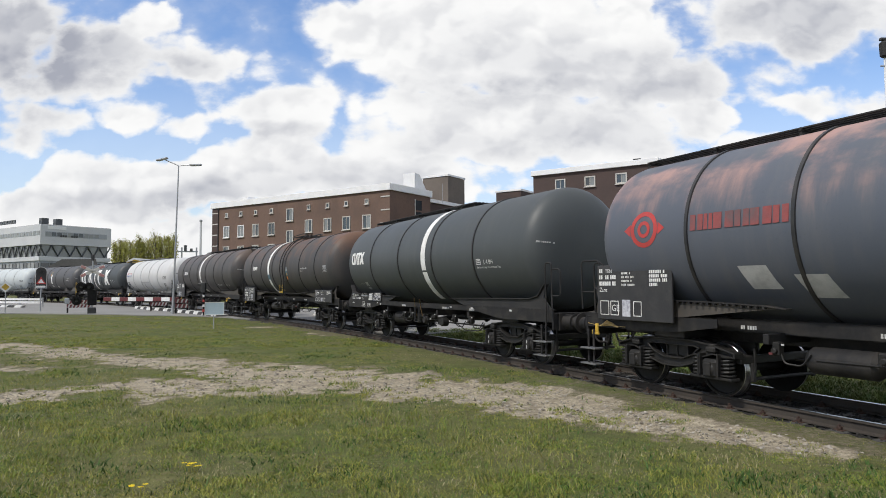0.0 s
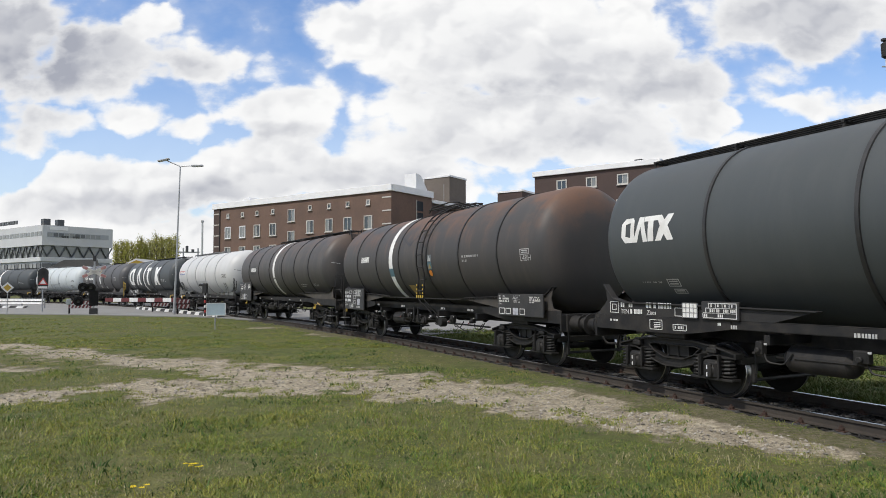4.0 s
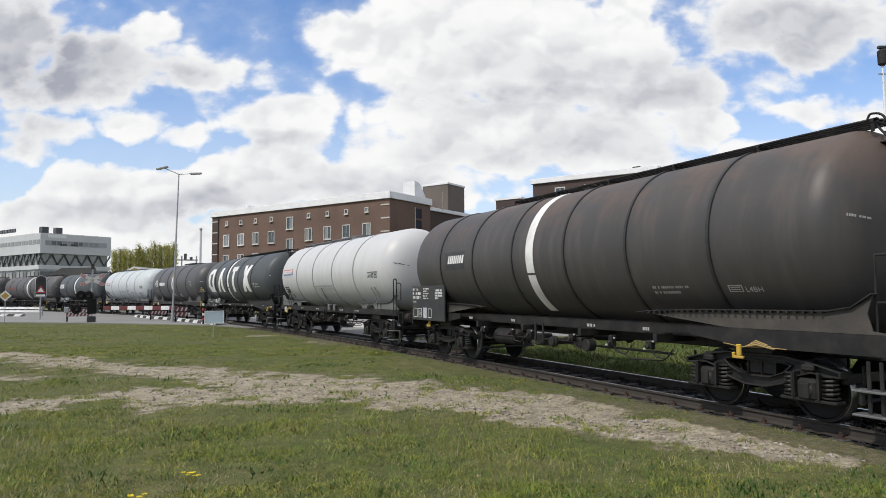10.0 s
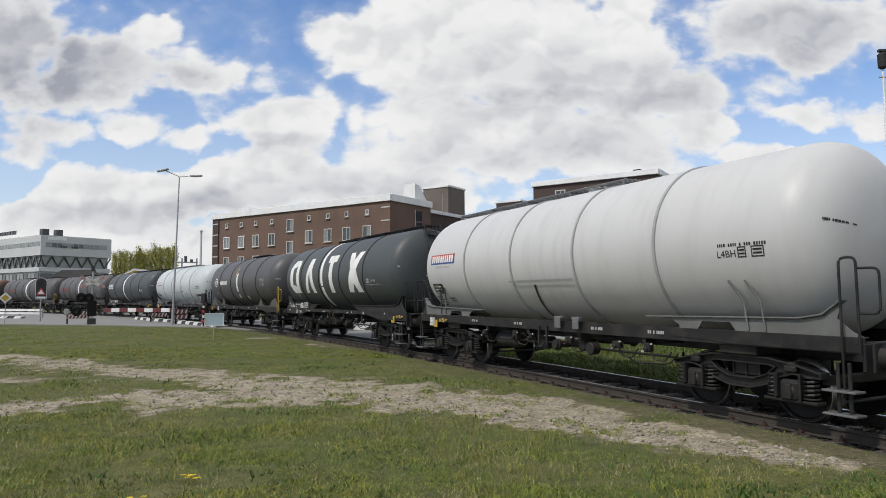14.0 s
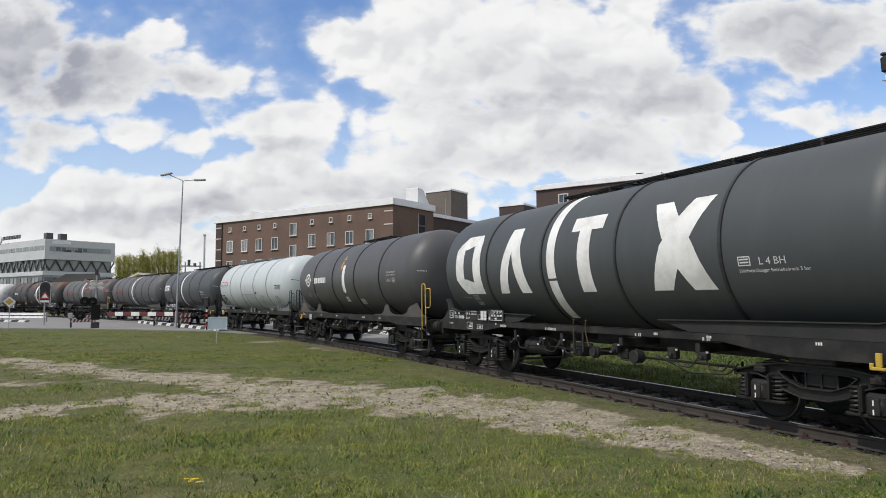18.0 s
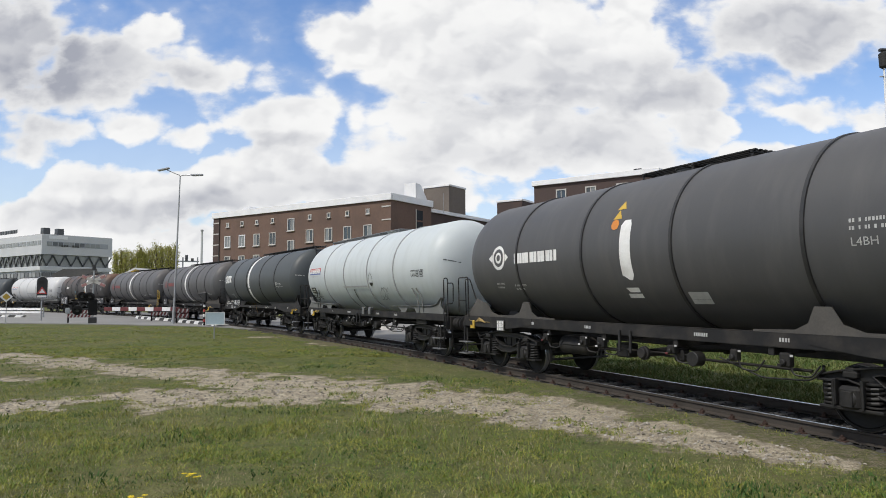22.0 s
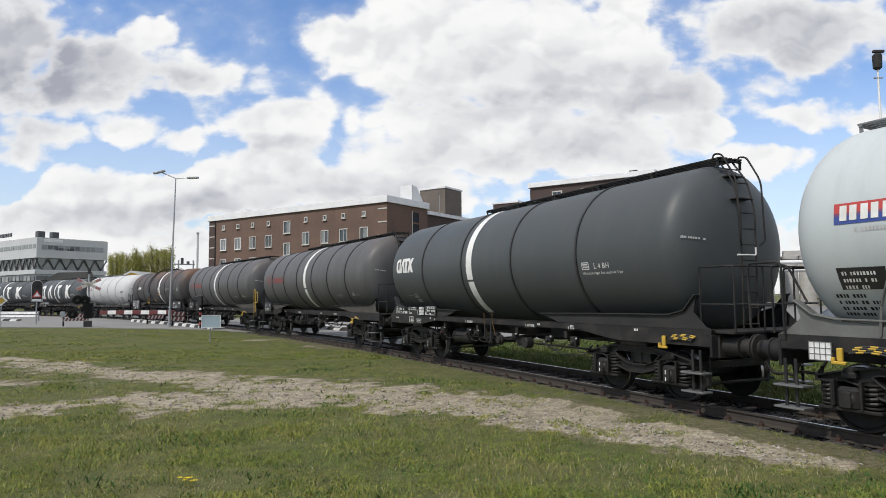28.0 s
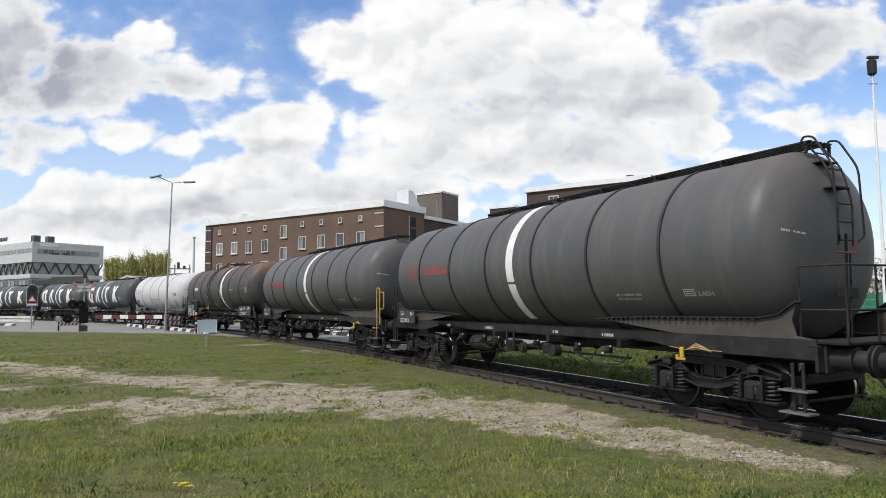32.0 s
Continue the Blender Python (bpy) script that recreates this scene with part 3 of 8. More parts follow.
def _to_line(px, py, pts):
    best = np.full(px.shape, 1e9)
    along = np.zeros(px.shape)
    run = 0.0
    for (x0, y0), (x1, y1) in zip(pts, pts[1:]):
        L = math.hypot(x1 - x0, y1 - y0)
        t = np.clip(((px - x0) * (x1 - x0) + (py - y0) * (y1 - y0)) / L ** 2, 0, 1)
        d = np.hypot(px - x0 - t * (x1 - x0), py - y0 - t * (y1 - y0))
        along = np.where(d < best, run + t * L, along)
        best = np.minimum(best, d)
        run += L
    return best, along


def _fuzz(px, py, scale, seed):
    """Smooth value noise on a lattice."""
    rng = np.random.RandomState(seed)
    g = rng.rand(256, 256)
    x, y = px * scale, py * scale
    i, j = np.floor(x).astype(int), np.floor(y).astype(int)
    a, b = x - i, y - j
    a, b = a * a * (3 - 2 * a), b * b * (3 - 2 * b)
    i, j, i1, j1 = i % 256, j % 256, (i + 1) % 256, (j + 1) % 256
    return (g[i, j] * (1 - a) + g[i1, j] * a) * (1 - b) + (g[i, j1] * (1 - a) + g[i1, j1] * a) * b


def fuzz(px, py, scale, seed=1):
    return 0.55 * _fuzz(px, py, scale, seed) + 0.3 * _fuzz(px, py, scale * 2.3, seed + 1) + 0.15 * _fuzz(px, py, scale * 5.1, seed + 2)


_cx = np.interp(np.arange(-30, 140, 1.0), _s, _x)
_cy = np.interp(np.arange(-30, 140, 1.0), _s, _y)


def off_track(px, py):
    """Distance from the middle of the line."""
    best = np.full(px.shape, 1e9)
    for x0, y0, x1, y1 in zip(_cx, _cy, _cx[1:], _cy[1:]):
        t = np.clip((px - x0) * (x1 - x0) + (py - y0) * (y1 - y0), 0, 1)
        best = np.minimum(best, np.hypot(px - x0 - t * (x1 - x0), py - y0 - t * (y1 - y0)))
    return best


def gravel(px, py):
    """How bare the ground is, 0 to 1."""
    n = fuzz(px, py, 0.9, 3)
    n2 = fuzz(px, py, 3.2, 8)
    n0 = fuzz(px, py, 0.33, 14)
    d1, a1 = _to_line(px, py, UPPER)
    w1 = 0.85 + 0.40 * np.clip((a1 - 14) / 6, 0, 1) - 0.80 * np.clip((a1 - 26.0) / 4.5, 0, 1)
    d2, _ = _to_line(px, py, LOWER)
    d3, _ = _to_line(px, py, FAR)
    g = np.maximum.reduce([1.32 - d1 / w1, 1.26 - d2 / 0.95, 0.85 - d3 / 0.6])
    g = g + (n - 0.5) * 2.2 + (n2 - 0.5) * 1.9 + (n0 - 0.5) * 0.9
    for x, y, rx, ry in ((-10.5, 16.3, 3.0, 1.4), (-2.3, 16.6, 2.2, 0.9), (3.2, 13.8, 2.0, 0.7)):
        g = np.maximum(g, 0.25 - 0.5 * np.hypot((px - x) / rx, (py - y) / ry) + (n - 0.5) * 1.4 + (n2 - 0.5) * 1.2)
    return np.clip(g * 0.95 + 0.22, 0, 1)


def build_ground():
    def steps(lo, hi, fine_lo, fine_hi, fine):
        a = list(np.arange(fine_lo, fine_hi + 1e-6, fine))
        x, d = fine_hi, fine
        while x < hi:
            d *= 1.16
            x += d
            a.append(min(x, hi))
        x, d, low = fine_lo, fine, []
        while x > lo:
            d *= 1.16
            x -= d
            low.append(max(x, lo))
        return np.array(low[::-1] + a)
    xs, ys = steps(-2500, 2500, -15, 11, 0.11), steps(-1500, 4000, 5.0, 27, 0.11)
    X, Y = np.meshgrid(xs, ys)
    px, py = X.ravel(), Y.ravel()
    g = gravel(px, py)
    dist = np.hypot(px, py)
    near = np.clip(1.6 - dist / 60, 0, 1)
    z = near * ((fuzz(px, py, 0.25, 21) - 0.5) * 0.07 + (fuzz(px, py, 1.7, 31) - 0.5) * 0.035 * (1 - 0.4 * g)) - 0.02 * g * near
    d = off_track(px, py)
    z = np.where(d < 2.2, 0.004 + (fuzz(px, py, 2.5, 77) - 0.5) * 0.03, z)
    z = np.where(d < 0.98, -0.06, z)
    g = np.where(d < 1.9, np.maximum(np.minimum(g, 0.32), 0.26 * np.clip((1.6 - d) / 0.5, 0, 1) + (fuzz(px, py, 2.0, 71) - 0.5) * 0.3), g)
    nx, ny = len(xs), len(ys)
    idx = np.arange(nx * ny).reshape(ny, nx)
    quads = np.stack([idx[:-1, :-1], idx[:-1, 1:], idx[1:, 1:], idx[1:, :-1]], -1).reshape(-1, 4)
    me = bpy.data.meshes.new("ground")
    me.from_pydata(np.stack([px, py, z], 1).tolist(), [], quads.tolist())
    bare = me.attributes.new("bare", "FLOAT", "POINT")
    bare.data.foreach_set("value", g.astype(np.float32))
    m, nt, b = _nodes("lawn and gravel")
    pos = nt.nodes.new("ShaderNodeNewGeometry").outputs["Position"]
    at = nt.nodes.new("ShaderNodeAttribute")
    at.attribute_name = "bare"
    n1, n2, n3 = _noise(nt, pos, 0.35, 6), _noise(nt, pos, 3.0, 6), _noise(nt, pos, 40.0, 4)
    n4 = _noise(nt, _vec(nt, "ADD", pos, (13.0, 5.0, 0.0)), 9.0, 6)
    green = _mix(nt, _ramp(nt, n1, 0.35, 0.65), (0.078, 0.104, 0.028), (0.125, 0.124, 0.046))
    green = _mix(nt, _ramp(nt, n2, 0.40, 0.72), green, (0.062, 0.072, 0.026))
    green = _mix(nt, _math(nt, "MULTIPLY", _ramp(nt, n4, 0.50, 0.72), 0.75), green, (0.135, 0.110, 0.062))
    green = _mix(nt, _math(nt, "MULTIPLY", _ramp(nt, n3, 0.45, 0.75), 0.5), green, (0.16, 0.145, 0.065))
    vor = nt.nodes.new("ShaderNodeTexVoronoi")
    vor.inputs["Scale"].default_value = 26.0
    nt.links.new(pos, vor.inputs["Vector"])
    sepc = nt.nodes.new("ShaderNodeSeparateColor")
    nt.links.new(vor.outputs["Color"], sepc.inputs[0])
    stone = _mix(nt, sepc.outputs[0], (0.245, 0.207, 0.142), (0.46, 0.408, 0.310))
    stone = _mix(nt, _math(nt, "MULTIPLY", _ramp(nt, n2, 0.42, 0.66), 0.7), stone, (0.20, 0.172, 0.130))
    stone = _mix(nt, _math(nt, "MULTIPLY", _ramp(nt, n4, 0.54, 0.70), 0.75), stone, (0.125, 0.105, 0.068))
    soil = _mix(nt, n4, (0.090, 0.072, 0.048), (0.17, 0.145, 0.105))
    edge = _math(nt, "ADD", at.outputs["Fac"], _math(nt, "ADD", _math(nt, "MULTIPLY", _math(nt, "SUBTRACT", n3, 0.5), 0.7), _math(nt, "MULTIPLY", _math(nt, "SUBTRACT", n4, 0.5), 1.1)))
    col = _mix(nt, _math(nt, "MULTIPLY", _ramp(nt, edge, 0.12, 0.40), 0.7), green, soil)
    nt.links.new(_mix(nt, _ramp(nt, edge, 0.28, 0.82), col, stone), b.inputs["Base Color"])
    b.inputs["Roughness"].default_value = 0.95
    b.inputs["Specular IOR Level"].default_value = 0.2
    _bump(nt, b, _math(nt, "ADD", _math(nt, "MULTIPLY", n3, 0.6), _math(nt, "ADD", _math(nt, "ADD", n2, n4), _math(nt, "MULTIPLY", vor.outputs["Distance"], 0.7))), 1.0, 0.04)
    me.materials.append(m)
    me.shade_smooth()
    return thing("ground", "mown spring lawn with worn pale gravel tracks", "lawn", kind="structure", data=me)


ground = build_ground()


def height(px, py):
    return (fuzz(px, py, 0.25, 21) - 0.5) * 0.07 + (fuzz(px, py, 1.7, 31) - 0.5) * 0.035


def build_grass(name, label, mat, count, tall, seed, y0, y1, clump, width=0.009, verge=None):
    """Blades of grass, three faces each, gathered in loose tufts."""
    rng = np.random.RandomState(seed)
    far = y0 + (y1 - y0) * rng.rand(count) ** 1.5
    px = (rng.rand(count) * 2 - 1) * (far * 0.72 + 0.8)
    py = far
    keep = (fuzz(px, py, 1.6, seed + 50) * 0.75 + 0.25 * rng.rand(count) > clump) & (gravel(px, py) < 0.20 + 0.34 * rng.rand(count) + 0.7 * (fuzz(px, py, 2.6, 91) > 0.62)) & (off_track(px, py) > 1.02 + 0.65 * rng.rand(count))
    # metres beyond the middle of the straight part of the line
    over = (px - 8.99) * 0.892 + (py - 4.56) * 0.452
    keep &= (over > 1.25) & (over < verge) if verge else (over < 1.6) | (py > 24)
    px, py, far = px[keep], py[keep], far[keep]
    n = len(px)
    h = tall * (0.35 + 0.65 * rng.rand(n)) * (0.15 + 1.9 * fuzz(px, py, 1.3, seed + 9) ** 1.5)
    w = width * (0.6 + 0.8 * rng.rand(n)) * (0.7 + far * 0.055)
    a, lean = rng.rand(n) * 6.283, (0.25 + 1.05 * rng.rand(n)) * h
    az = rng.rand(n) * 6.283
    z = height(px, py) - 0.012
    c, s = np.cos(az) * w, np.sin(az) * w
    lx, ly = np.cos(a) * lean, np.sin(a) * lean
    v = np.empty((n, 5, 3))
    v[:, 0] = np.stack([px - c, py - s, z], 1)
    v[:, 1] = np.stack([px + c, py + s, z], 1)
    v[:, 2] = np.stack([px + c * 0.7 + lx * 0.35, py + s * 0.7 + ly * 0.35, z + h * 0.6], 1)
    v[:, 3] = np.stack([px - c * 0.7 + lx * 0.35, py - s * 0.7 + ly * 0.35, z + h * 0.6], 1)
    v[:, 4] = np.stack([px + lx, py + ly, z + h], 1)
    me = bpy.data.meshes.new(name)
    me.vertices.add(n * 5)
    me.vertices.foreach_set("co", v.reshape(-1))
    k = np.arange(n)[:, None] * 5
    loops = np.concatenate([k + np.array([[0, 1, 2, 3]]), k + np.array([[3, 2, 4]])], 1).reshape(-1)
    me.loops.add(len(loops))
    me.loops.foreach_set("vertex_index", loops.astype(np.int32))
    me.polygons.add(n * 2)
    starts = (np.arange(n)[:, None] * 7 + np.array([[0, 4]])).reshape(-1)
    me.polygons.foreach_set("loop_start", starts.astype(np.int32))
    me.update(calc_edges=True)
    me.validate()
    me.materials.append(mat)
    return thing(name, label, "grass", kind="stuff", data=me)


build_grass("grass", "short green lawn grass blades", mat_blade, 480000, 0.042, 5, 5.6, 27.0, 0.30, 0.0042)
build_grass("tall_grass", "taller pale green grass tufts on the lawn", mat_blade, 90000, 0.115, 11, 5.6, 16.0, 0.54, 0.0034)
build_grass("dry_grass", "dry straw-coloured grass between the green", mat_straw, 46000, 0.08, 23, 5.6, 20.0, 0.50, 0.0034)
build_grass("weed_tufts", "dark green clumps of weeds in the lawn", leaf_mat("dark weed leaves", (0.030, 0.070, 0.014), (0.060, 0.115, 0.024)), 60000, 0.085, 61, 5.6, 24.0, 0.60, 0.0075)
# lawn colours darkened to stand in for the train's shadow on the verge
mat_verge_shaded = blade_mat("rough verge grass with shade in its colour", (0.060, 0.105, 0.018), (0.120, 0.130, 0.034), (0.070, 0.066, 0.028))
build_grass("verge_grass", "rough verge grass beyond the track, coloured as in the train's shade", mat_verge_shaded, 420000, 0.19, 71, 3.0, 30.0, 0.20, 0.007, 16.0)
build_grass("far_grass", "coarse lawn grass towards the road", mat_blade, 90000, 0.06, 37, 22.0, 44.0, 0.30, 0.008)


def build_stones():
    """Loose stones and clods on the bare tracks."""
    rng = np.random.RandomState(17)
    n = 26000
    py = 8.0 + 19.0 * rng.rand(n) ** 1.3
    px = (rng.rand(n) * 2 - 1) * (py * 0.72)
    keep = (gravel(px, py) > 0.45 + 0.4 * rng.rand(n)) & (off_track(px, py) > 1.7)
    px, py = px[keep], py[keep]
    n = len(px)
    r = 0.010 + 0.030 * rng.rand(n) ** 4
    z = height(px, py) - 0.018
    base = np.array([(1, 0, 0), (-1, 0, 0), (0, 1, 0), (0, -1, 0), (0, 0, 0.7), (0, 0, -0.7)])
    v = (base[None] + rng.uniform(-0.35, 0.35, (n, 6, 3))) * r[:, None, None] + np.stack([px, py, z + r * 0.35], 1)[:, None]
    f = np.array([(0, 2, 4), (2, 1, 4), (1, 3, 4), (3, 0, 4), (2, 0, 5), (1, 2, 5), (3, 1, 5), (0, 3, 5)])
    me = bpy.data.meshes.new("stones")
    me.from_pydata(v.reshape(-1, 3).tolist(), [], (np.arange(n)[:, None, None] * 6 + f[None]).reshape(-1, 3).tolist())
    me.materials.append(leaf_mat("loose stones", (0.14, 0.12, 0.095), (0.40, 0.37, 0.32)))
    thing("stones", "loose pale stones and clods on the worn tracks", "stones", kind="stuff", data=me)


build_stones()
# ---- the railway line ----
def build_track():
    track = thing("railway_track", "single curved railway track with rusty rails on weathered sleepers", "railway track", kind="structure")
    s_list = np.arange(-16, 128, 1.0)
    prof = [(-0.075, -0.17), (0.075, -0.17), (0.075, -0.155), (0.012, -0.135), (0.010, -0.045), (0.036, -0.035), (0.036, -0.006), (0.030, -0.0008), (-0.030, -0.0008),
            (-0.036, -0.006), (-0.036, -0.035), (-0.010, -0.045), (-0.012, -0.135), (-0.075, -0.155)]
    head = [(-0.034, -0.0015), (-0.030, 0.0012), (0.030, 0.0012), (0.034, -0.0015)]
    for side in (-0.753, 0.753):
        for name, pr, mat, closed in (("rail", prof, mat_rail, True), ("rail_head", head, mat_rail_head, False)):
            sh = Shape()
            k = len(pr)
            for s in s_list:
                for a, z in pr:
                    x, y, _ = line(s, side + a)
                    sh.v.append((x, y, RAIL + z))
            for i in range(len(s_list) - 1):
                for j in range(k if closed else k - 1):
                    sh.f.append((i * k + j, i * k + (j + 1) % k, (i + 1) * k + (j + 1) % k, (i + 1) * k + j))
            part(name, sh, mat, track, "bright worn rail head" if name == "rail_head" else "", smooth=40)
    return track


track = build_track()


def build_sleepers():
    """Sleepers, with fastenings where they lie nearest."""
    sl = Shape().box((0, 0, 0), (0.24, 2.5, 0.10), 0.015).mesh("sleeper", mat_sleeper)
    cl = Shape()
    cl.box((0, 0, 0), (0.15, 0.32, 0.018), 0.004)
    for a in (-1, 1):
        cl.box((0, a * 0.105, 0.03), (0.07, 0.06, 0.05), 0.01)
        cl.cyl((0, a * 0.115, 0.03), (0, a * 0.115, 0.085), 0.022, 6)
    cl = cl.mesh("rail_clip", mat_clip)
    s = -6.0
    rng = random.Random(4)
    while s < 118:
        x, y, th = line(s)
        p = part("sleeper", sl, None, track, at=pose(x, y, RAIL - 0.222, 0, 0, math.degrees(th) + rng.uniform(-1, 1)))
        if s < 34:
            for side in (-0.753, 0.753):
                part("rail_clip", cl, None, p, at=Matrix.Translation((0, -side, 0.056)))
        s += 0.62
    # stones between the sleepers, coloured as in the shade under the train
    rng = np.random.RandomState(6)
    sh = Shape()
    for i in range(9000):
        s = -4 + 60 * rng.rand() ** 1.6
        o = rng.uniform(-1.0, 1.3)
        x, y, th = line(s, o)
        r = 0.016 + 0.022 * rng.rand()
        z = RAIL - 0.185 + 0.02 * rng.rand() - max(0.0, abs(o) - 1.2) * 0.1
        q = rng.uniform(-1, 1, (6, 3)) * 0.35
        base = [(1, 0, 0), (-1, 0, 0), (0, 1, 0), (0, -1, 0), (0, 0, 0.8), (0, 0, -0.8)]
        sh.add([(x + r * (b[0] + k[0]), y + r * (b[1] + k[1]), z + r * (b[2] + k[2])) for b, k in zip(base, q)],
               [(0, 2, 4), (2, 1, 4), (1, 3, 4), (3, 0, 4), (2, 0, 5), (1, 2, 5), (3, 1, 5), (0, 3, 5)])
    me = bpy.data.meshes.new("ballast")
    me.from_pydata(sh.v, [], sh.f)
    me.materials.append(mat_ballast)
    thing("ballast", "track ballast stones with under-train shade in their colour", "ballast", kind="stuff", data=me)
    # the bed under the stones, in the same shade-darkened colour
    bed = Shape()
    ss = np.arange(-16, 128, 1.0)
    for s in ss:
        for o, z in ((-1.02, -0.26), (-0.98, -0.195), (1.35, -0.195), (1.75, -0.24)):
            x, y, _ = line(s, o)
            bed.v.append((x, y, RAIL + z))
    for i in range(len(ss) - 1):
        for j in range(3):
            bed.f.append((i * 4 + j, i * 4 + j + 1, i * 4 + j + 5, i * 4 + j + 4))
    part("track_bed", bed, mat_ballast, track)


# base colour lowered to put the shade under the wagons into the stones
mat_ballast = surface("ballast darkened for under-train shade", (0.024, 0.023, 0.022), (0.062, 0.059, 0.055), 0.9, fine=30, coarse=3, amount=0.6, bump=0.8, world=True, spec=0.2)

# ---- tank wagons: x forward, y to the left of the way, z up from the rail head ----
R, ZC = 1.53, 2.78           # tank radius and the height of its axis
SHARED = {}
mat_label_pale = surface("crumpled document sheet", (0.50, 0.51, 0.55), (0.22, 0.22, 0.26), 0.4, fine=60, coarse=14, amount=0.9)


def shared(key, make, mat, smooth=35):
    if key not in SHARED:
        SHARED[key] = make().mesh(key.split("|")[0], mat, smooth)
    return SHARED[key]


def _wheelset():
    sh = Shape()
    sh.cyl((0, -1.02, 0), (0, 1.02, 0), 0.075, 12)
    for s in (-1, 1):
        sh.spin([(s * 0.685, 0.10), (s * 0.69, 0.13), (s * 0.735, 0.16), (s * 0.72, 0.30), (s * 0.695, 0.38), (s * 0.685, 0.40), (s * 0.685, 0.47), (s * 0.690, 0.485),
                 (s * 0.706, 0.485), (s * 0.718, 0.464)], 40, "Y")
        sh.spin([(s * 0.818, 0.448), (s * 0.820, 0.41), (s * 0.79, 0.395), (s * 0.76, 0.33), (s * 0.775, 0.17), (s * 0.83, 0.13), (s * 0.83, 0.075)], 40, "Y")
    return sh


def _tread():
    sh = Shape()
    for s in (-1, 1):
        sh.spin([(s * 0.716, 0.466), (s * 0.740, 0.460), (s * 0.812, 0.454), (s * 0.8195, 0.446)], 48, "Y")
    return sh


def _side_frame():
    """One flank of a bogie: a beam with a fish-bellied web, a lens-shaped opening in it and flanges round both."""
    sh = Shape()
    top = [(-1.32, 0.77), (-0.95, 0.86), (-0.5, 0.93), (0.5, 0.93), (0.95, 0.86), (1.32, 0.77)]
    low = [(-1.32, 0.70), (-0.92, 0.73), (-0.72, 0.67), (-0.48, 0.53), (-0.20, 0.45), (0.20, 0.45), (0.48, 0.53), (0.72, 0.67), (0.92, 0.73), (1.32, 0.70)]
    hole_top = [(-0.60, 0.80), (-0.5, 0.83), (0.5, 0.83), (0.60, 0.80)]
    hole_low = [(-0.60, 0.80), (-0.46, 0.68), (-0.22, 0.59), (0.22, 0.59), (0.46, 0.68), (0.60, 0.80)]

    def along(pts, x):
        return float(np.interp(x, [p[0] for p in pts], [p[1] for p in pts]))
    xs = sorted({round(p[0], 3) for p in top + low + hole_low + hole_top})
    for a, b in zip(xs, xs[1:]):
        ta, tb, la, lb = along(top, a), along(top, b), along(low, a), along(low, b)
        if a >= -0.6 and b <= 0.6:
            sh.prism([(a, along(hole_top, a)), (b, along(hole_top, b)), (b, tb), (a, ta)], -0.022, 0.022)
            sh.prism([(a, la), (b, lb), (b, along(hole_low, b)), (a, along(hole_low, a))], -0.022, 0.022)
        else:
            sh.prism([(a, la), (b, lb), (b, tb), (a, ta)], -0.022, 0.022)
    sh.strip(top, 0.22, 0.028)
    sh.strip(low, 0.22, 0.026)
    sh.strip(hole_low, 0.15, 0.020)
    sh.strip(hole_top, 0.15, 0.020)
    for x in (-0.22, 0.02, 0.26):
        sh.box((x, 0.06, 0.71), (0.03, 0.06, 0.24), 0.004)
    for x in (-0.88, 0.88):
        sh.box((x, -0.03, 0.80), (0.20, 0.20, 0.10), 0.03)
        sh.cyl((x, -0.03, 0.80), (x, -0.03, 0.90), 0.09, 12)
    for x in (-1.34, 1.34):
        sh.box((x, 0, 0.735), (0.04, 0.22, 0.10), 0.008)
    return sh


def _axle_box():
    sh = Shape()
    sh.box((0, 0, 0.03), (0.32, 0.28, 0.32), 0.05)
    sh.box((0, 0, -0.12), (0.86, 0.22, 0.05), 0.014)
    sh.cyl((0, -0.165, 0.02), (0, -0.10, 0.02), 0.115, 16, 0.025)
    sh.box((0, -0.165, 0.02), (0.15, 0.05, 0.22), 0.012)
    for s in (-1, 1):
        sh.box((s * 0.185, -0.03, 0.10), (0.035, 0.24, 0.36), 0.01)
        sh.tube([(s * 0.20, -0.15, -0.10), (s * 0.20, -0.15, 0.26)], 0.018, 6)
    return sh


def _axle_tag():
    """Two short white strokes on the axle box cover."""
    sh = Shape()
    for z in (-0.045, 0.075):
        sh.box((0, -0.193, z), (0.02, 0.004, 0.07), 0.0)
    return sh


def _spring():
    """A coil spring with its seats."""
    sh = Shape()
    pts = [(0.095 * math.cos(i * 0.7854), 0.095 * math.sin(i * 0.7854), 0.02 + 0.28 * i / 36) for i in range(37)]
    sh.tube(pts, 0.025, 6)
    sh.cyl((0, 0, 0), (0, 0, 0.025), 0.125, 14)
    sh.cyl((0, 0, 0.30), (0, 0, 0.33), 0.115, 14)
    return sh


def _bolster():
    sh = Shape()
    sh.box((0, 0, 0.72), (0.52, 1.9, 0.24), 0.03)
    sh.cyl((0, 0, 0.8), (0, 0, 0.94), 0.26, 20)
    for s in (-1, 1):
        sh.box((s * 1.30, 0, 0.66), (0.10, 1.9, 0.14), 0.02)
        sh.box((0, s * 0.85, 0.90), (0.30, 0.22, 0.08), 0.02)
    return sh


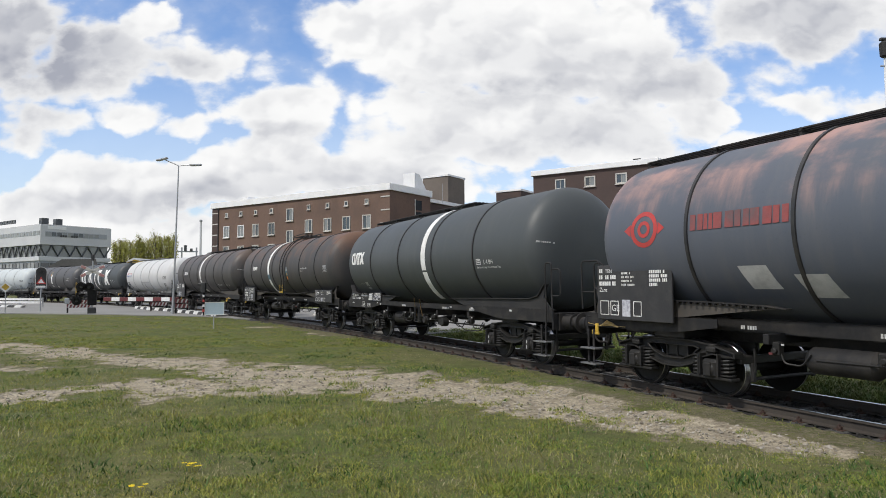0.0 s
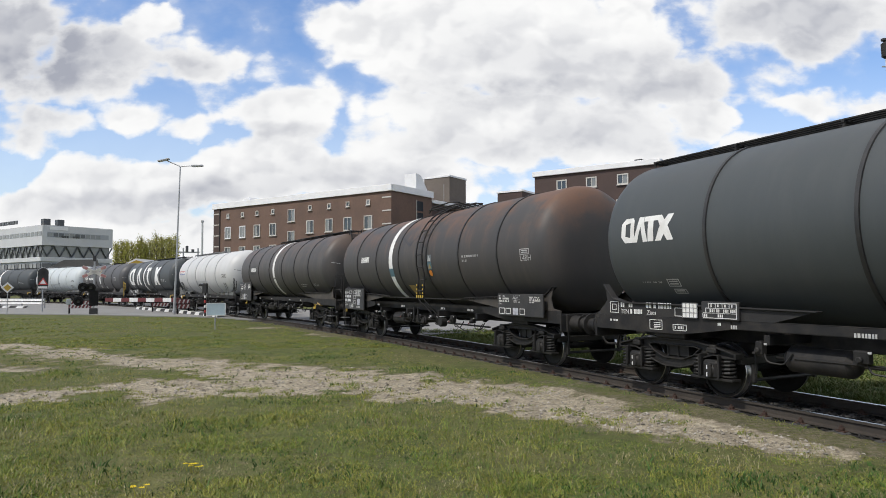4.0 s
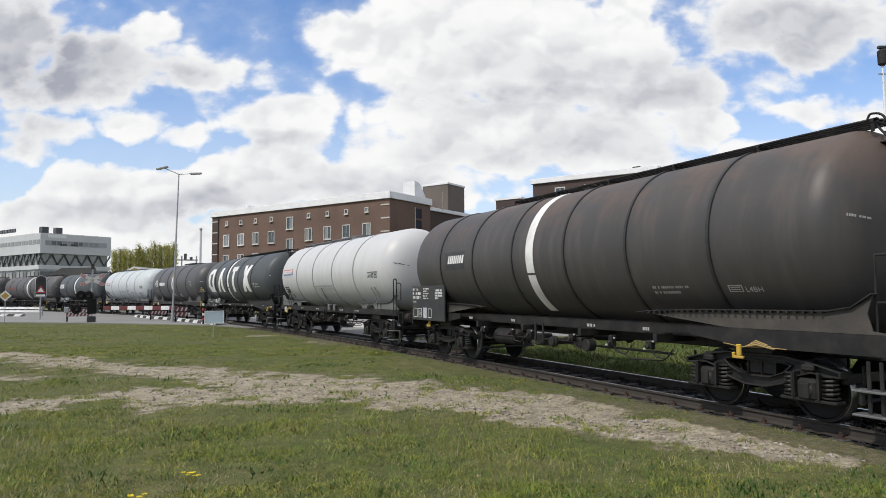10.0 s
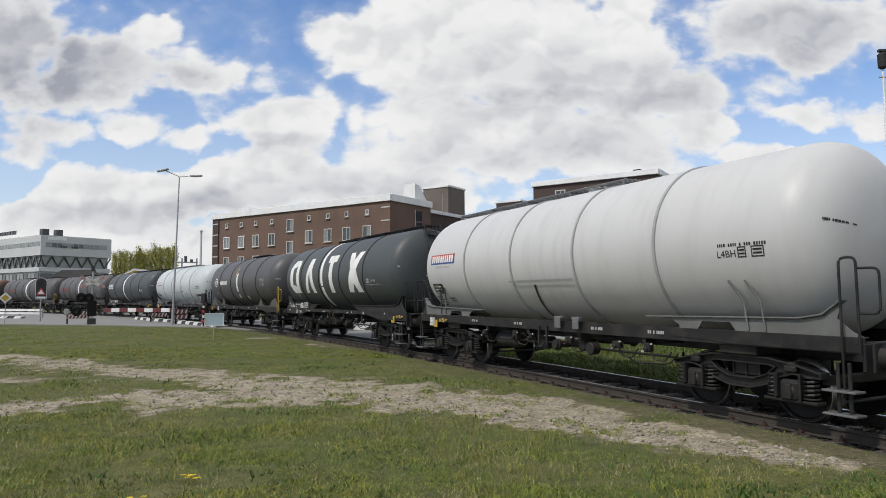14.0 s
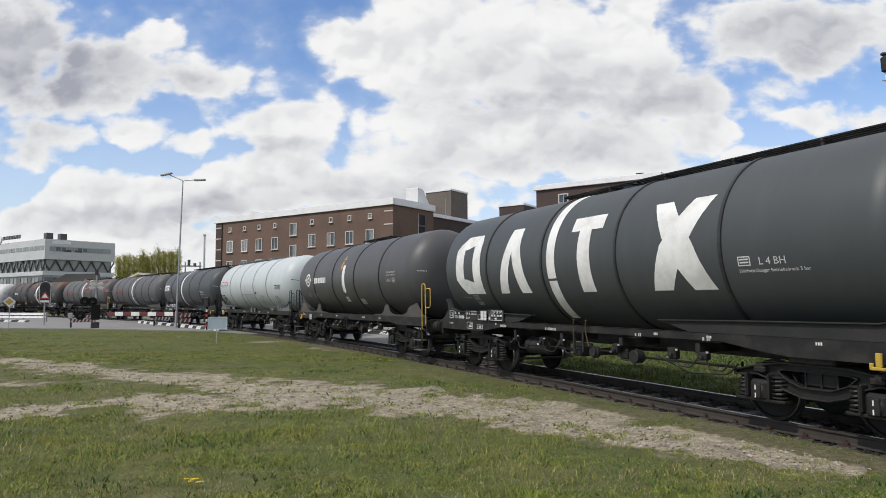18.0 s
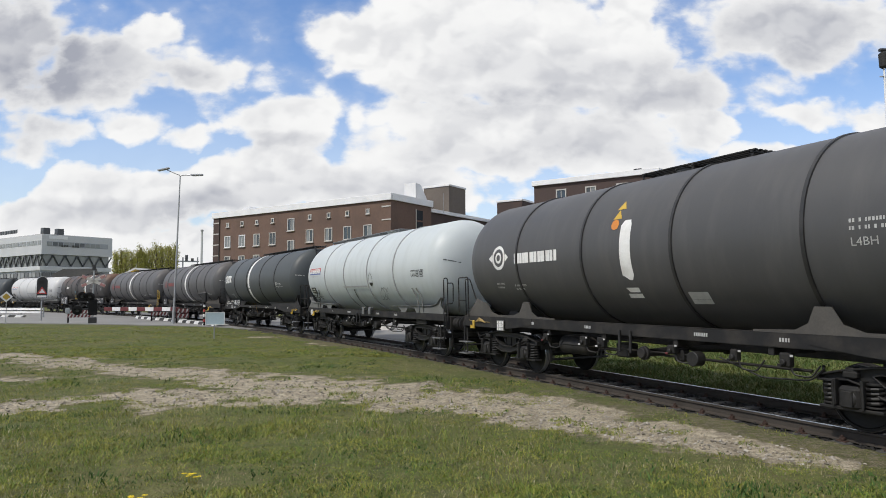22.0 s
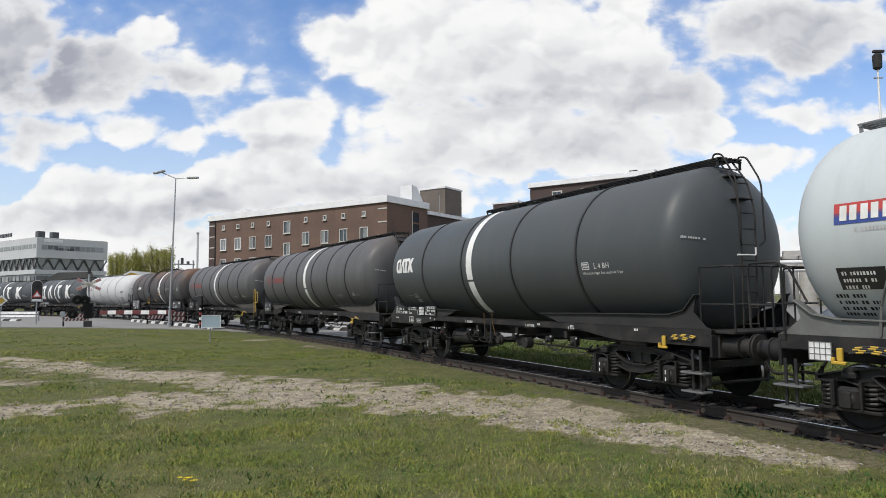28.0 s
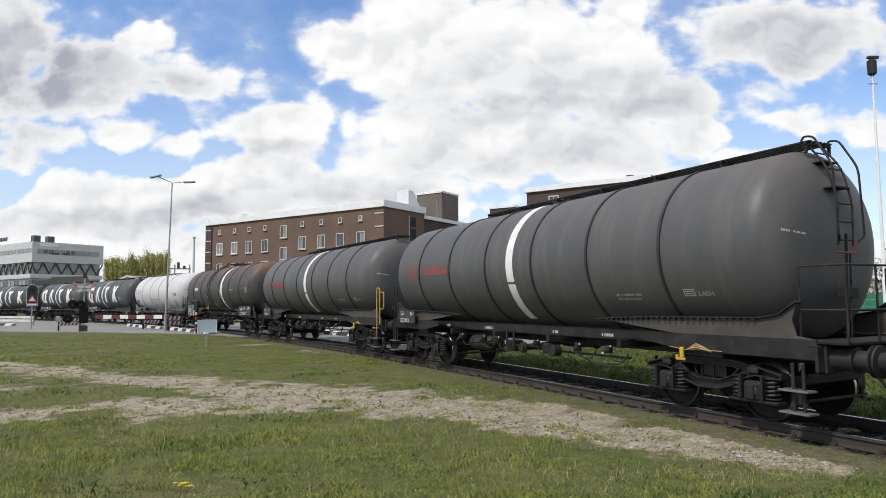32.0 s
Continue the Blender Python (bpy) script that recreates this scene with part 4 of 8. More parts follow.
def _brakes():
    sh = Shape()
    for s in (-1, 1):
        for a in (-1, 1):
            for o in (-1, 1):
                x = a * 0.9 + o * 0.53
                if abs(x) < 1.6:
                    sh.box((x, s * 0.76, 0.46), (0.06, 0.09, 0.30), 0.02)
                    sh.box((x + o * 0.04, s * 0.76, 0.66), (0.03, 0.05, 0.40), 0.008)
        sh.tube([(-1.2, s * 0.45, 0.52), (1.2, s * 0.45, 0.56)], 0.022, 6)
    for x in (-1.43, -0.37, 0.37, 1.43):
        sh.tube([(x, -0.8, 0.36), (x, 0.8, 0.36)], 0.03, 8)
    return sh


def add_bogie(wagon, x, tags=False):
    """wagon > bogie > wheelset. The empty middle of the bogie frame carries the rest."""
    bogie = part("bogie", shared("bogie|frame", _bolster, mat_bogie), None, wagon, at=Matrix.Translation((x, 0, 0)))
    for s in (-1, 1):
        part("side_frame", shared("side_frame", _side_frame, mat_bogie), None, bogie, at=pose(0, s * 1.0, 0, 0, 0, 180 if s > 0 else 0))
        for a in (-1, 1):
            part("axle_box", shared("axle_box", _axle_box, mat_bogie), None, bogie, at=pose(a * 0.88, s * 1.03, 0.46, 0, 0, 180 if s > 0 else 0))
            if s < 0 and tags:
                part("axle_tag", shared("axle_tag", _axle_tag, mat_kerb_white, 0), None, bogie, "white strokes on the axle box", at=pose(a * 0.88, -1.03, 0.46))
            for o in (-1, 1):
                part("spring", shared("spring", _spring, mat_bogie), None, bogie, at=Matrix.Translation((a * 0.88 + o * 0.29, s * 1.03, 0.385)))
    part("brake_gear", shared("brake_gear", _brakes, mat_bogie), None, bogie)
    sets = []
    for a in (-1, 1):
        me = shared("wheelset", _wheelset, mat_wheel)
        if "treads" not in SHARED:
            # the worn treads are a second surface of the same wheels
            sh, k = Shape(), Shape()
            base = _wheelset()
            sh.v, sh.f = base.v, base.f
            n0 = len(sh.f)
            k = _tread()
            sh.add(k.v, k.f)
            m2 = sh.mesh("wheelset", [mat_wheel, mat_tread])
            for i, p in enumerate(m2.polygons):
                p.material_index = 0
            cut = 0.4445
            for p in m2.polygons:
                c = p.center
                rr = math.hypot(c.x, c.z)
                if rr > cut and 0.712 < abs(c.y) < 0.8205:
                    p.material_index = 1
            SHARED["treads"] = m2
        sets.append(part("wheelset", SHARED["treads"], None, bogie, "dark disc wheels with bright treads", at=Matrix.Translation((a * 0.88, 0, 0.46))))
    return bogie, sets


def _buffer():
    sh = Shape()
    sh.box((0.02, 0, 0), (0.04, 0.46, 0.40), 0.01)
    sh.spin([(0.04, 0.001), (0.04, 0.17), (0.30, 0.165), (0.31, 0.185), (0.345, 0.185), (0.35, 0.135), (0.55, 0.13), (0.56, 0.22), (0.585, 0.225), (0.61, 0.12), (0.615, 0.001)], 22, "X")
    return sh


def _coupler():
    sh = Shape()
    sh.box((0.10, 0, 0), (0.5, 0.06, 0.12), 0.02)
    sh.tube(bent([(0.30, 0, 0.05), (0.46, 0, 0.08), (0.50, 0, -0.05), (0.40, 0, -0.08)], 0.05), 0.03, 8)
    sh.tube(bent([(0.35, -0.06, 0.02), (0.62, -0.06, -0.06), (0.62, 0.06, -0.06), (0.35, 0.06, 0.02)], 0.05), 0.018, 8)
    for s in (-1, 1):
        sh.tube(bent([(0.0, s * 0.35, -0.05), (0.25, s * 0.36, -0.12), (0.42, s * 0.30, -0.42), (0.60, s * 0.2, -0.40)], 0.15), 0.024, 8)
    return sh


def _step(n=2):
    """A shunter's step: a hanger plate and treads."""
    sh = Shape()
    sh.box((0.0, 0, -0.18), (0.05, 0.03, 0.74), 0.008)
    sh.box((0.16, 0, -0.18), (0.05, 0.03, 0.74), 0.008)
    return sh


def _tread_plate():
    return Shape().box((0.0, 0, 0), (0.46, 0.24, 0.03), 0.006)


def on_tank(sh, x, ang, pts, faces, r=R, flip=1, lift=0.005, end=None):
    """Lays flat artwork (u to the right, w up) on the tank's flank at x and at ang degrees above its middle. flip -1: far flank.
    end: (front of the tank, depth of its dish) for artwork that runs onto the dished end."""
    a0 = radians(ang)
    v = []
    for u, w in pts:
        a = a0 + w / r
        q = r
        if end:
            c = min(0.999, max(0.0, (x + flip * u - end[0] + end[1]) / end[1]))
            q = r * math.sqrt(1 - c * c) ** 0.62
        v.append((x + flip * u, -flip * (q + lift) * math.cos(a), ZC + (q + lift) * math.sin(a)))
    return sh.add(v, faces)


def quad_art(sh, x, ang, rows, flip=1, r=R, lift=0.005):
    """Artwork from rows (w, left, right): bands between the rows follow the tank's roundness."""
    pts, faces = [], []
    full = []
    for (w0, l0, r0), (w1, l1, r1) in zip(rows, rows[1:]):
        n = max(1, int(abs(w1 - w0) / 0.14))
        for i in range(n):
            t = i / n
            full.append((w0 + (w1 - w0) * t, l0 + (l1 - l0) * t, r0 + (r1 - r0) * t))
    full.append(rows[-1])
    for w, a, b in full:
        pts += [(a, w), (b, w)]
    for i in range(len(full) - 1):
        faces.append((2 * i, 2 * i + 1, 2 * i + 3, 2 * i + 2))
    return on_tank(sh, x, ang, pts, faces, r, flip, lift)


def bars(sh, x, ang, lines, height=0.07, gap=0.05, seed=1, flip=1, lift=0.005):
    """Small print that cannot be read: rows of short bars. lines: lengths of the rows."""
    rng = random.Random(seed)
    for i, L in enumerate(lines):
        u, w = 0.0, -i * (height + gap)
        while u < L:
            k = min(rng.uniform(0.45, 0.75) * height, L - u)
            if k > 0.015:
                quad_art(sh, x, ang, [(w, u, u + k * 0.86), (w + height, u, u + k * 0.86)], flip, lift=lift)
            u += k + (0.012 if rng.random() < 0.8 else 0.05)
    return sh


def print_part(name, sh, mat, parent, label=""):
    """Small print stays joined."""
    return tagged(part(name, sh, mat, parent, label), kind="stuff")


def word(sh, x, ang, text, size, flip=1, lift=0.005):
    v, f = letters(text, size)
    return on_tank(sh, x, ang, [(p[0], p[1]) for p in v], f, flip=flip, lift=lift)


def flat_bars(sh, x, y, z, lines, height=0.05, gap=0.04, seed=1):
    rng = random.Random(seed)
    for i, L in enumerate(lines):
        u, w = 0.0, z - i * (height + gap)
        while u < L:
            k = min(rng.uniform(0.45, 0.75) * height, L - u)
            if k > 0.012:
                sh.prism([(x + u, w), (x + u + k * 0.85, w), (x + u + k * 0.85, w + height), (x + u, w + height)], y - 0.004, y)
            u += k + (0.010 if rng.random() < 0.8 else 0.045)
    return sh


def flat_word(sh, x, y, z, text, size):
    v, f = letters(text, size)
    n = len(v)
    return sh.add([(x + p[0], y - 0.005, z + p[1]) for p in v], f)


def flat_frame(sh, xa, xb, za, zb, y, t=0.012):
    """A thin ruled box on an upright plate."""
    for cx, cz, sx, sz in (((xa + xb) / 2, zb, xb - xa, t), ((xa + xb) / 2, za, xb - xa, t), (xa, (za + zb) / 2, t, zb - za), (xb, (za + zb) / 2, t, zb - za)):
        sh.box((cx, y - 0.002, cz), (sx, 0.004, sz), 0.0)


def data_board(wagon, x0, x1, z0, z1, seed, layout=0):
    """A black data board on each flank, lettered in white on the near one."""
    for s in (-1, 1):
        b = part("data_board", Shape().box(((x0 + x1) / 2, s * 1.37, (z0 + z1) / 2), (x1 - x0, 0.05, z1 - z0), 0.012), mat_board, wagon, "black board with white data lettering")
        if s < 0:
            y = -1.397
            w, h = x1 - x0, z1 - z0
            sh = Shape()
            u = h * 0.075
            if layout:
                big = h * 0.155
                for k, (lead, text) in enumerate(((0.11, "RIV"), (0.11, ""), (0.24, ""), (0.0, "Zans"))):
                    zz = z1 - 0.05 - (k + 1) * big * 1.22
                    if lead:
                        flat_bars(sh, x0 + 0.05, y, zz, [lead], big * 0.78, 0.02, seed + k)
                    if text:
                        flat_word(sh, x0 + 0.05 + (0.19 if lead else 0.0), y, zz, text, big * 1.1)
                    elif k == 1:
                        flat_bars(sh, x0 + 0.24, y, zz, [0.44], big * 0.78, 0.02, seed + 9)
                    else:
                        flat_bars(sh, x0 + 0.38, y, zz, [0.30], big * 0.78, 0.02, seed + 8)
                flat_frame(sh, x0 + 0.52, x0 + 0.78, z1 - 0.05 - big * 1.2, z1 - 0.05 - big * 0.3, y)
                flat_frame(sh, x0 + 0.56, x0 + 0.90, z0 + 0.05, z0 + 0.21, y)
                for k in range(3):
                    sh.prism([(x0 + 0.66, z0 + 0.07 + 0.035 * k), (x0 + 0.88, z0 + 0.10 + 0.035 * k), (x0 + 0.88, z0 + 0.12 + 0.035 * k), (x0 + 0.66, z0 + 0.09 + 0.035 * k)], y - 0.004, y)
                sh.box((x0 + 0.95, y - 0.002, (z0 + z1) / 2), (0.014, 0.004, h * 0.8), 0.0)
                for k in range(3):
                    flat_frame(sh, x0 + 1.02, x0 + 1.22, z1 - 0.20 - 0.20 * k, z1 - 0.07 - 0.20 * k, y)
                for k in range(3):
                    flat_frame(sh, x0 + 1.34 - 0.05 * k, x0 + 1.82, z1 - 0.13 - 0.08 * k, z1 - 0.05 - 0.08 * k, y)
                    flat_bars(sh, x0 + 1.38 - 0.05 * k, y, z1 - 0.115 - 0.08 * k, [0.40], 0.045, 0.02, seed + 20 + k)
                flat_bars(sh, x0 + 1.30, y, z0 + 0.08, [0.42], 0.05, 0.02, seed + 30)
                print_part("lettering", sh, mat_print, b)
                part("label_sheet", Shape().box((x0 + 1.55, y - 0.003, z0 + 0.30), (0.26, 0.006, 0.24), 0.001), mat_label_pale, b, "crumpled pale document sheet")
                continue
            flat_bars(sh, x0 + 0.07, y, z1 - 1.9 * u, [w * 0.05, w * 0.05, w * 0.24], u, u * 0.55, seed)
            flat_word(sh, x0 + 0.07 + w * 0.09, y, z1 - 1.9 * u, "TEN", u * 1.3)
            flat_bars(sh, x0 + 0.07 + w * 0.09, y, z1 - 3.45 * u, [w * 0.16], u, u, seed + 5)
            flat_word(sh, x0 + 0.07, y, z1 - 6.55 * u, "Zans", u * 1.5)
            if h > 0.6:
                flat_word(sh, x0 + w * 0.213, y, z0 + h * 0.16, "GE", h * 0.17)
            flat_bars(sh, x0 + w * 0.36, y, z1 - 1.4 * u, [w * k for k in (0.18, 0.13, 0.17, 0.15, 0.18)], u * 0.5, u * 0.42, seed + 1)
            flat_bars(sh, x0 + w * 0.73, y, z1 - 2.2 * u, [w * 0.20, w * 0.22, w * 0.22, w * 0.10], u * 0.72, u * 0.25, seed + 2)
            # framed signs
            for a, b2 in ((0.05, 0.17), (0.20, 0.31), (0.52, 0.62)):
                xa, xb, za, zb = x0 + w * a, x0 + w * b2, z0 + h * 0.09, z0 + h * 0.34
                for q in (((xa + xb) / 2, zb, xb - xa, 0.015), ((xa + xb) / 2, za, xb - xa, 0.015), (xa, (za + zb) / 2, 0.015, zb - za), (xb, (za + zb) / 2, 0.015, zb - za)):
                    sh.box((q[0], y - 0.002, q[1]), (q[2], 0.004, q[3]), 0.0)
            print_part("lettering", sh, mat_white, b)
            xa = x0 + w * 0.36
            part("label_sheet", Shape().box((xa + w * 0.06, y - 0.003, z0 + h * 0.22), (w * 0.11, 0.006, h * 0.30), 0.001), mat_label_pale, b, "crumpled pale document sheet")
    return wagon


def handrail(wagon, pts, label="", mat=None, r=0.018):
    return part("handrail", Shape().tube(bent(pts, 0.09), r, 8), mat or mat_frame, wagon, label)


def make_wagon(spec):
    """A four-axle tank wagon: tank, rings, walkway, frame, buffers, bogies, rails and lettering."""
    L = spec["L"]
    H = L / 2
    w = thing(spec["name"], spec["label"], "tank wagon", group="wagons of the tank train")
    x0, x1 = spec["tank"]
    D = spec.get("dish", 0.55)
    # tank with dished ends
    prof = []
    for i in range(9):
        a = radians(90 * i / 8)
        prof.append((x0 + D - D * math.cos(a), max(0.001, R * math.sin(a) ** 0.62)))
    for i in range(9):
        a = radians(90 - 90 * i / 8)
        prof.append((x1 - D + D * math.cos(a), max(0.001, R * math.sin(a) ** 0.62)))
    part("tank", Shape().spin(prof, 64, "X", (0, 0, ZC)), spec["paint"], w, spec.get("tank_label", ""), smooth=50)
    pale = spec["paint"] in (ivory, ivory_cool)
    rm = mat_ring_white_shaded if pale else mat_ring
    for x in spec["rings"]:
        part("stiffening_ring", Shape().spin([(x - 0.034, R - 0.004), (x - 0.028, R + 0.026), (x + 0.028, R + 0.026), (x + 0.034, R - 0.004)], 64, "X", (0, 0, ZC)), rm, w)
    if spec.get("band") is not None:
        x = spec["band"]
        b = Shape()
        for s in (-1, 1):
            for a, c in ((-58, -18), (-16, 82)) if s < 0 else ((-58, 82),):
                n = 20
                v, f = [], []
                for i in range(n + 1):
                    q = radians(a + (c - a) * i / n)
                    for o in (-0.148, 0.148):
                        v.append((x + o, s * (R + 0.007) * math.cos(q), ZC + (R + 0.007) * math.sin(q)))
                f = [(2 * i, 2 * i + 1, 2 * i + 3, 2 * i + 2) for i in range(n)]
                b.add(v, f)
        part("warning_band", b, mat_white, w, "worn white painted band")
    if spec.get("walkway"):
        a, c = spec["walkway"]
        z = ZC + R + 0.09
        y0 = spec.get("walk_y", 0.0)
        deck = Shape()
        for k in range(5):
            deck.box(((a + c) / 2, y0 - 0.26 + k * 0.13, z), (c - a, 0.07, 0.03), 0.006)
        wm = mat_steel if pale else mat_frame
        part("walkway_deck", deck, wm, w, "grated steel roof walkway")
        n = max(2, int((c - a) / 1.6))
        for i in range(n + 1):
            x = a + 0.06 + (c - a - 0.12) * i / n
            sup = Shape().box((x, y0, z - 0.035), (0.05, 0.66, 0.04), 0.006)
            for s in (-1, 1):
                sup.box((x, y0 + s * 0.30, z - 0.10), (0.05, 0.03, 0.17), 0.006)
            part("walkway_support", sup, wm, w)
    if spec.get("hatch") is not None:
        x = spec["hatch"]
        d = Shape()
        d.cyl((x, 0.05, ZC + R - 0.05), (x, 0.05, ZC + R + 0.05), 0.28, 24)
        d.cyl((x, 0.05, ZC + R + 0.05), (x, 0.05, ZC + R + 0.08), 0.31, 24)
        part("manhole", d, spec["paint"], w, "bolted tank manhole")
        if spec.get("dome_rail"):
            a, c = x - 0.95, x + 1.0
            z = ZC + R
            h = Shape()
            h.tube(bent([(a - 0.15, -0.42, z + 0.05), (a, -0.42, z + 0.22), (c - 0.5, -0.42, z + 0.28), (c, -0.42, z + 0.20)], 0.12), 0.022, 8)
            h.tube(bent([(a - 0.15, 0.42, z + 0.05), (a, 0.42, z + 0.22), (c - 0.5, 0.42, z + 0.28), (c, 0.42, z + 0.20)], 0.12), 0.022, 8)
            part("hatch_rail", h, mat_frame, w)
            d2 = Shape()
            for k in range(5):
                d2.box(((a + c) / 2 + 0.1, -0.46 + k * 0.23, z + 0.14), (c - a + 0.3, 0.10, 0.03), 0.006)
            part("hatch_platform", d2, mat_frame, w)
    # underframe
    dusty = spec["paint"] in (charcoal, greyed, bluegrey, rusty)
    sp = mat_skirt_pale_shaded if spec.get("pale_skirt") else mat_skirt_brown if dusty else mat_skirt
    zb = 1.105
    slim = spec.get("skirt", "long") == "long" and spec["paint"] is slate
    style = spec.get("skirt", "long")
    inset = dusty
    for s in (-1, 1):
        y = s * 1.22
        sb = Shape()
        ys = s * 0.80 if inset else y
        z0 = zb + 0.08 if slim else zb
        sb.box((0, ys, (z0 + zb + 0.23) / 2), (L - 1.24 - (4.6 if inset else 0), 0.02, zb + 0.23 - z0), 0.004)
        for z in (z0 + 0.01, zb + 0.222):
            sb.box((0, ys - s * 0.04, z), (L - 1.24 - (4.6 if inset else 0), 0.10, 0.018), 0.004)
        part("side_sill", sb, mat_frame, w)
        e = H - 0.62
        for a in (-1, 1):
            if style == "long" and inset:
                outs = [[(e, 0.225), (e - 2.55, 0.225), (e - 4.35, 0.42), (e - 4.2, 0.45), (e - 3.0, 0.49), (e - 0.9, 0.51), (e - 0.55, 0.57), (e - 0.28, 0.75), (e - 0.36, 0.50), (e - 0.30, 0.27)]]
                edge = [(e - 4.55, 0.42), (e - 4.2, 0.46), (e - 3.0, 0.50), (e - 0.9, 0.52), (e - 0.55, 0.58), (e - 0.28, 0.76)]
            elif style == "long":
                outs = [[(e, 0.225), (e - 4.05, 0.225), (e - 4.35, 0.30), (e - 4.7, 0.40), (e - 3.0, 0.43), (e - 0.9, 0.45), (e - 0.55, 0.53), (e - 0.30, 0.80), (e - 0.36, 0.5), (e - 0.12, 0.27)]]
                edge = [(e - 4.75, 0.41), (e - 3.0, 0.44), (e - 0.9, 0.46), (e - 0.55, 0.54), (e - 0.30, 0.81)]
            elif style == "clad":
                outs = [[(e, 0.225), (e - 2.0, 0.225), (e - 2.1, 0.36), (e - 0.9, 0.43), (e - 0.55, 0.51), (e - 0.28, 0.71), (e - 0.36, 0.46), (e - 0.15, 0.29)],
                        [(e - 2.75, 0.225), (e - 3.15, 0.225), (e - 3.15, 0.28), (e - 3.3, 0.36), (e - 2.65, 0.36)],
                        [(e - 2.1, 0.36), (e - 3.3, 0.36), (e - 3.6, 0.41), (e - 0.9, 0.44)]]
                edge = [(e - 3.9, 0.41), (e - 0.9, 0.46), (e - 0.55, 0.52), (e - 0.28, 0.72)]
            else:
                outs = [[(e, 0.225), (e - 4.2, 0.225), (e - 4.2, 0.26), (e - 3.5, 0.28), (e - 3.3, 0.38), (e - 3.2, 0.62), (e - 2.95, 0.62), (e - 2.80, 0.38), (e - 2.5, 0.28),
                         (e - 1.75, 0.28), (e - 1.45, 0.36), (e - 1.25, 0.56), (e - 0.9, 0.64), (e - 0.7, 0.70), (e - 0.55, 0.55), (e - 0.25, 0.30)]]
                edge = []
            for pts in outs:
                part("saddle_skirt", Shape().prism([(a * p, zb + q) for p, q in pts], y - s * 0.012, y + s * 0.012), sp if style != "open" else mat_skirt_dusty, w)
            if edge:
                fl = Shape().strip([(a * p, zb + q) for p, q in edge], 0.16, 0.022)
                if inset:
                    for i in range(26):
                        fl.box((a * (e - 4.2 + 0.13 * i), -s * 0.0, zb + 0.455 + 0.0022 * i - (0.02 if i < 4 else 0)), (0.035, 0.20, 0.035), 0.0)
                part("skirt_flange", fl, sp if not inset else mat_frame, w, at=Matrix.Translation((0, s * 1.20, 0)))
            if style == "clad":
                for o in (1.45, 1.75):
                    part("brace", Shape().tube(bent([(a * (e - o - 0.22), s * 1.40, ZC - 0.65), (a * (e - o - 0.05), s * 1.27, ZC - 0.98), (a * (e - o), s * 1.25, zb + 0.25)], 0.1), 0.02, 6), sp, w)
            dp = 0.02 if style == "clad" else -0.06
            low = [(e, zb + dp), (e - 2.2, zb + dp), (e - 2.6, zb + dp + 0.04), (e - 3.3, zb + 0.08), (e - 3.3, zb + 0.22), (e, zb + 0.22)]
            part("sill_plate", Shape().prism([(a * p, q) for p, q in low], y - s * 0.004, y + s * 0.022), mat_frame, w)
    if spec.get("side_ladder") is not None:
        for s in (-1, 1):
            part("tank_flange", Shape().box((0, s * 1.12, zb + 0.40), (L - 6.2, 0.22, 0.03), 0.006), mat_frame, w, "long riveted flange under the tank")
    for a in (-1, 1):
        hs = Shape()
        hs.box((a * (H - 0.635), 0, 1.06), (0.05, 2.5, 0.38), 0.012)
        hs.box((a * (H - 0.69), 0, 1.25), (0.12, 2.5, 0.02), 0.004)
        part("end_beam", hs, mat_frame, w)
        for s in (-1, 1):
            part("buffer", shared("buffer", _buffer, mat_frame), None, w, "round-headed side buffer", at=pose(a * (H - 0.615), s * 0.875, 1.06, 0, 0, 0 if a > 0 else 180))
        part("coupler", shared("coupler", _coupler, mat_frame), None, w, at=pose(a * (H - 0.62), 0, 1.02, 0, 0, 0 if a > 0 else 180))
        for s in (-1, 1):
            if spec.get("front" if a > 0 else "rear", "plain") == "plain":
                continue
            st = part("end_step", shared("end_step", _step, mat_frame), None, w, "shunter's step with grey treads", at=pose(a * (H - 0.86) - (0.08 if a > 0 else -0.08), s * 1.33, 0.80, 0, 0, 0 if a > 0 else 180))
            for z in (-0.19, -0.50):
                part("step_tread", shared("step_tread", _tread_plate, mat_steel), None, st, at=Matrix.Translation((0.06, 0, z)))
        sad = Shape()
        px = a * spec["pivot"]
        sad.box((px, 0, 1.06), (0.7, 2.3, 0.22), 0.02)
        sad.prism([(-0.9, 1.16), (0.9, 1.16), (0.85, 1.48), (0.7, 1.42), (0, 1.25), (-0.7, 1.42), (-0.85, 1.48)], px - 0.2, px + 0.2, "X")
        part("tank_saddle", sad, mat_frame, w)
    cs = Shape()
    cs.box((0, 0, 1.04), (L - 1.3, 0.42, 0.30), 0.015)
    if spec.get("sole", True):
        for x in np.linspace(-spec["pivot"] + 2, spec["pivot"] - 2, 4):
            cs.box((x, 0, 1.06), (0.10, 2.4, 0.16), 0.01)
    part("centre_sill", cs, mat_frame, w)
    # gear slung under the middle
    tk = Shape()
    tk.spin([(-0.55, 0.001), (-0.52, 0.14), (-0.44, 0.20), (0.44, 0.20), (0.52, 0.14), (0.55, 0.001)], 20, "X", (spec.get("tank_x", -2.2), -0.85, 0.78))
    part("air_reservoir", tk, mat_frame, w, "dark cylindrical brake air reservoir")
    br = Shape()
    br.tube([(-3.2, -0.5, 0.72), (3.0, -0.5, 0.72)], 0.025, 8)
    br.tube([(-2.5, -1.05, 0.80), (1.2, -1.05, 0.84)], 0.016, 8)
    br.box((-0.6, -0.9, 0.80), (0.35, 0.3, 0.28), 0.03)
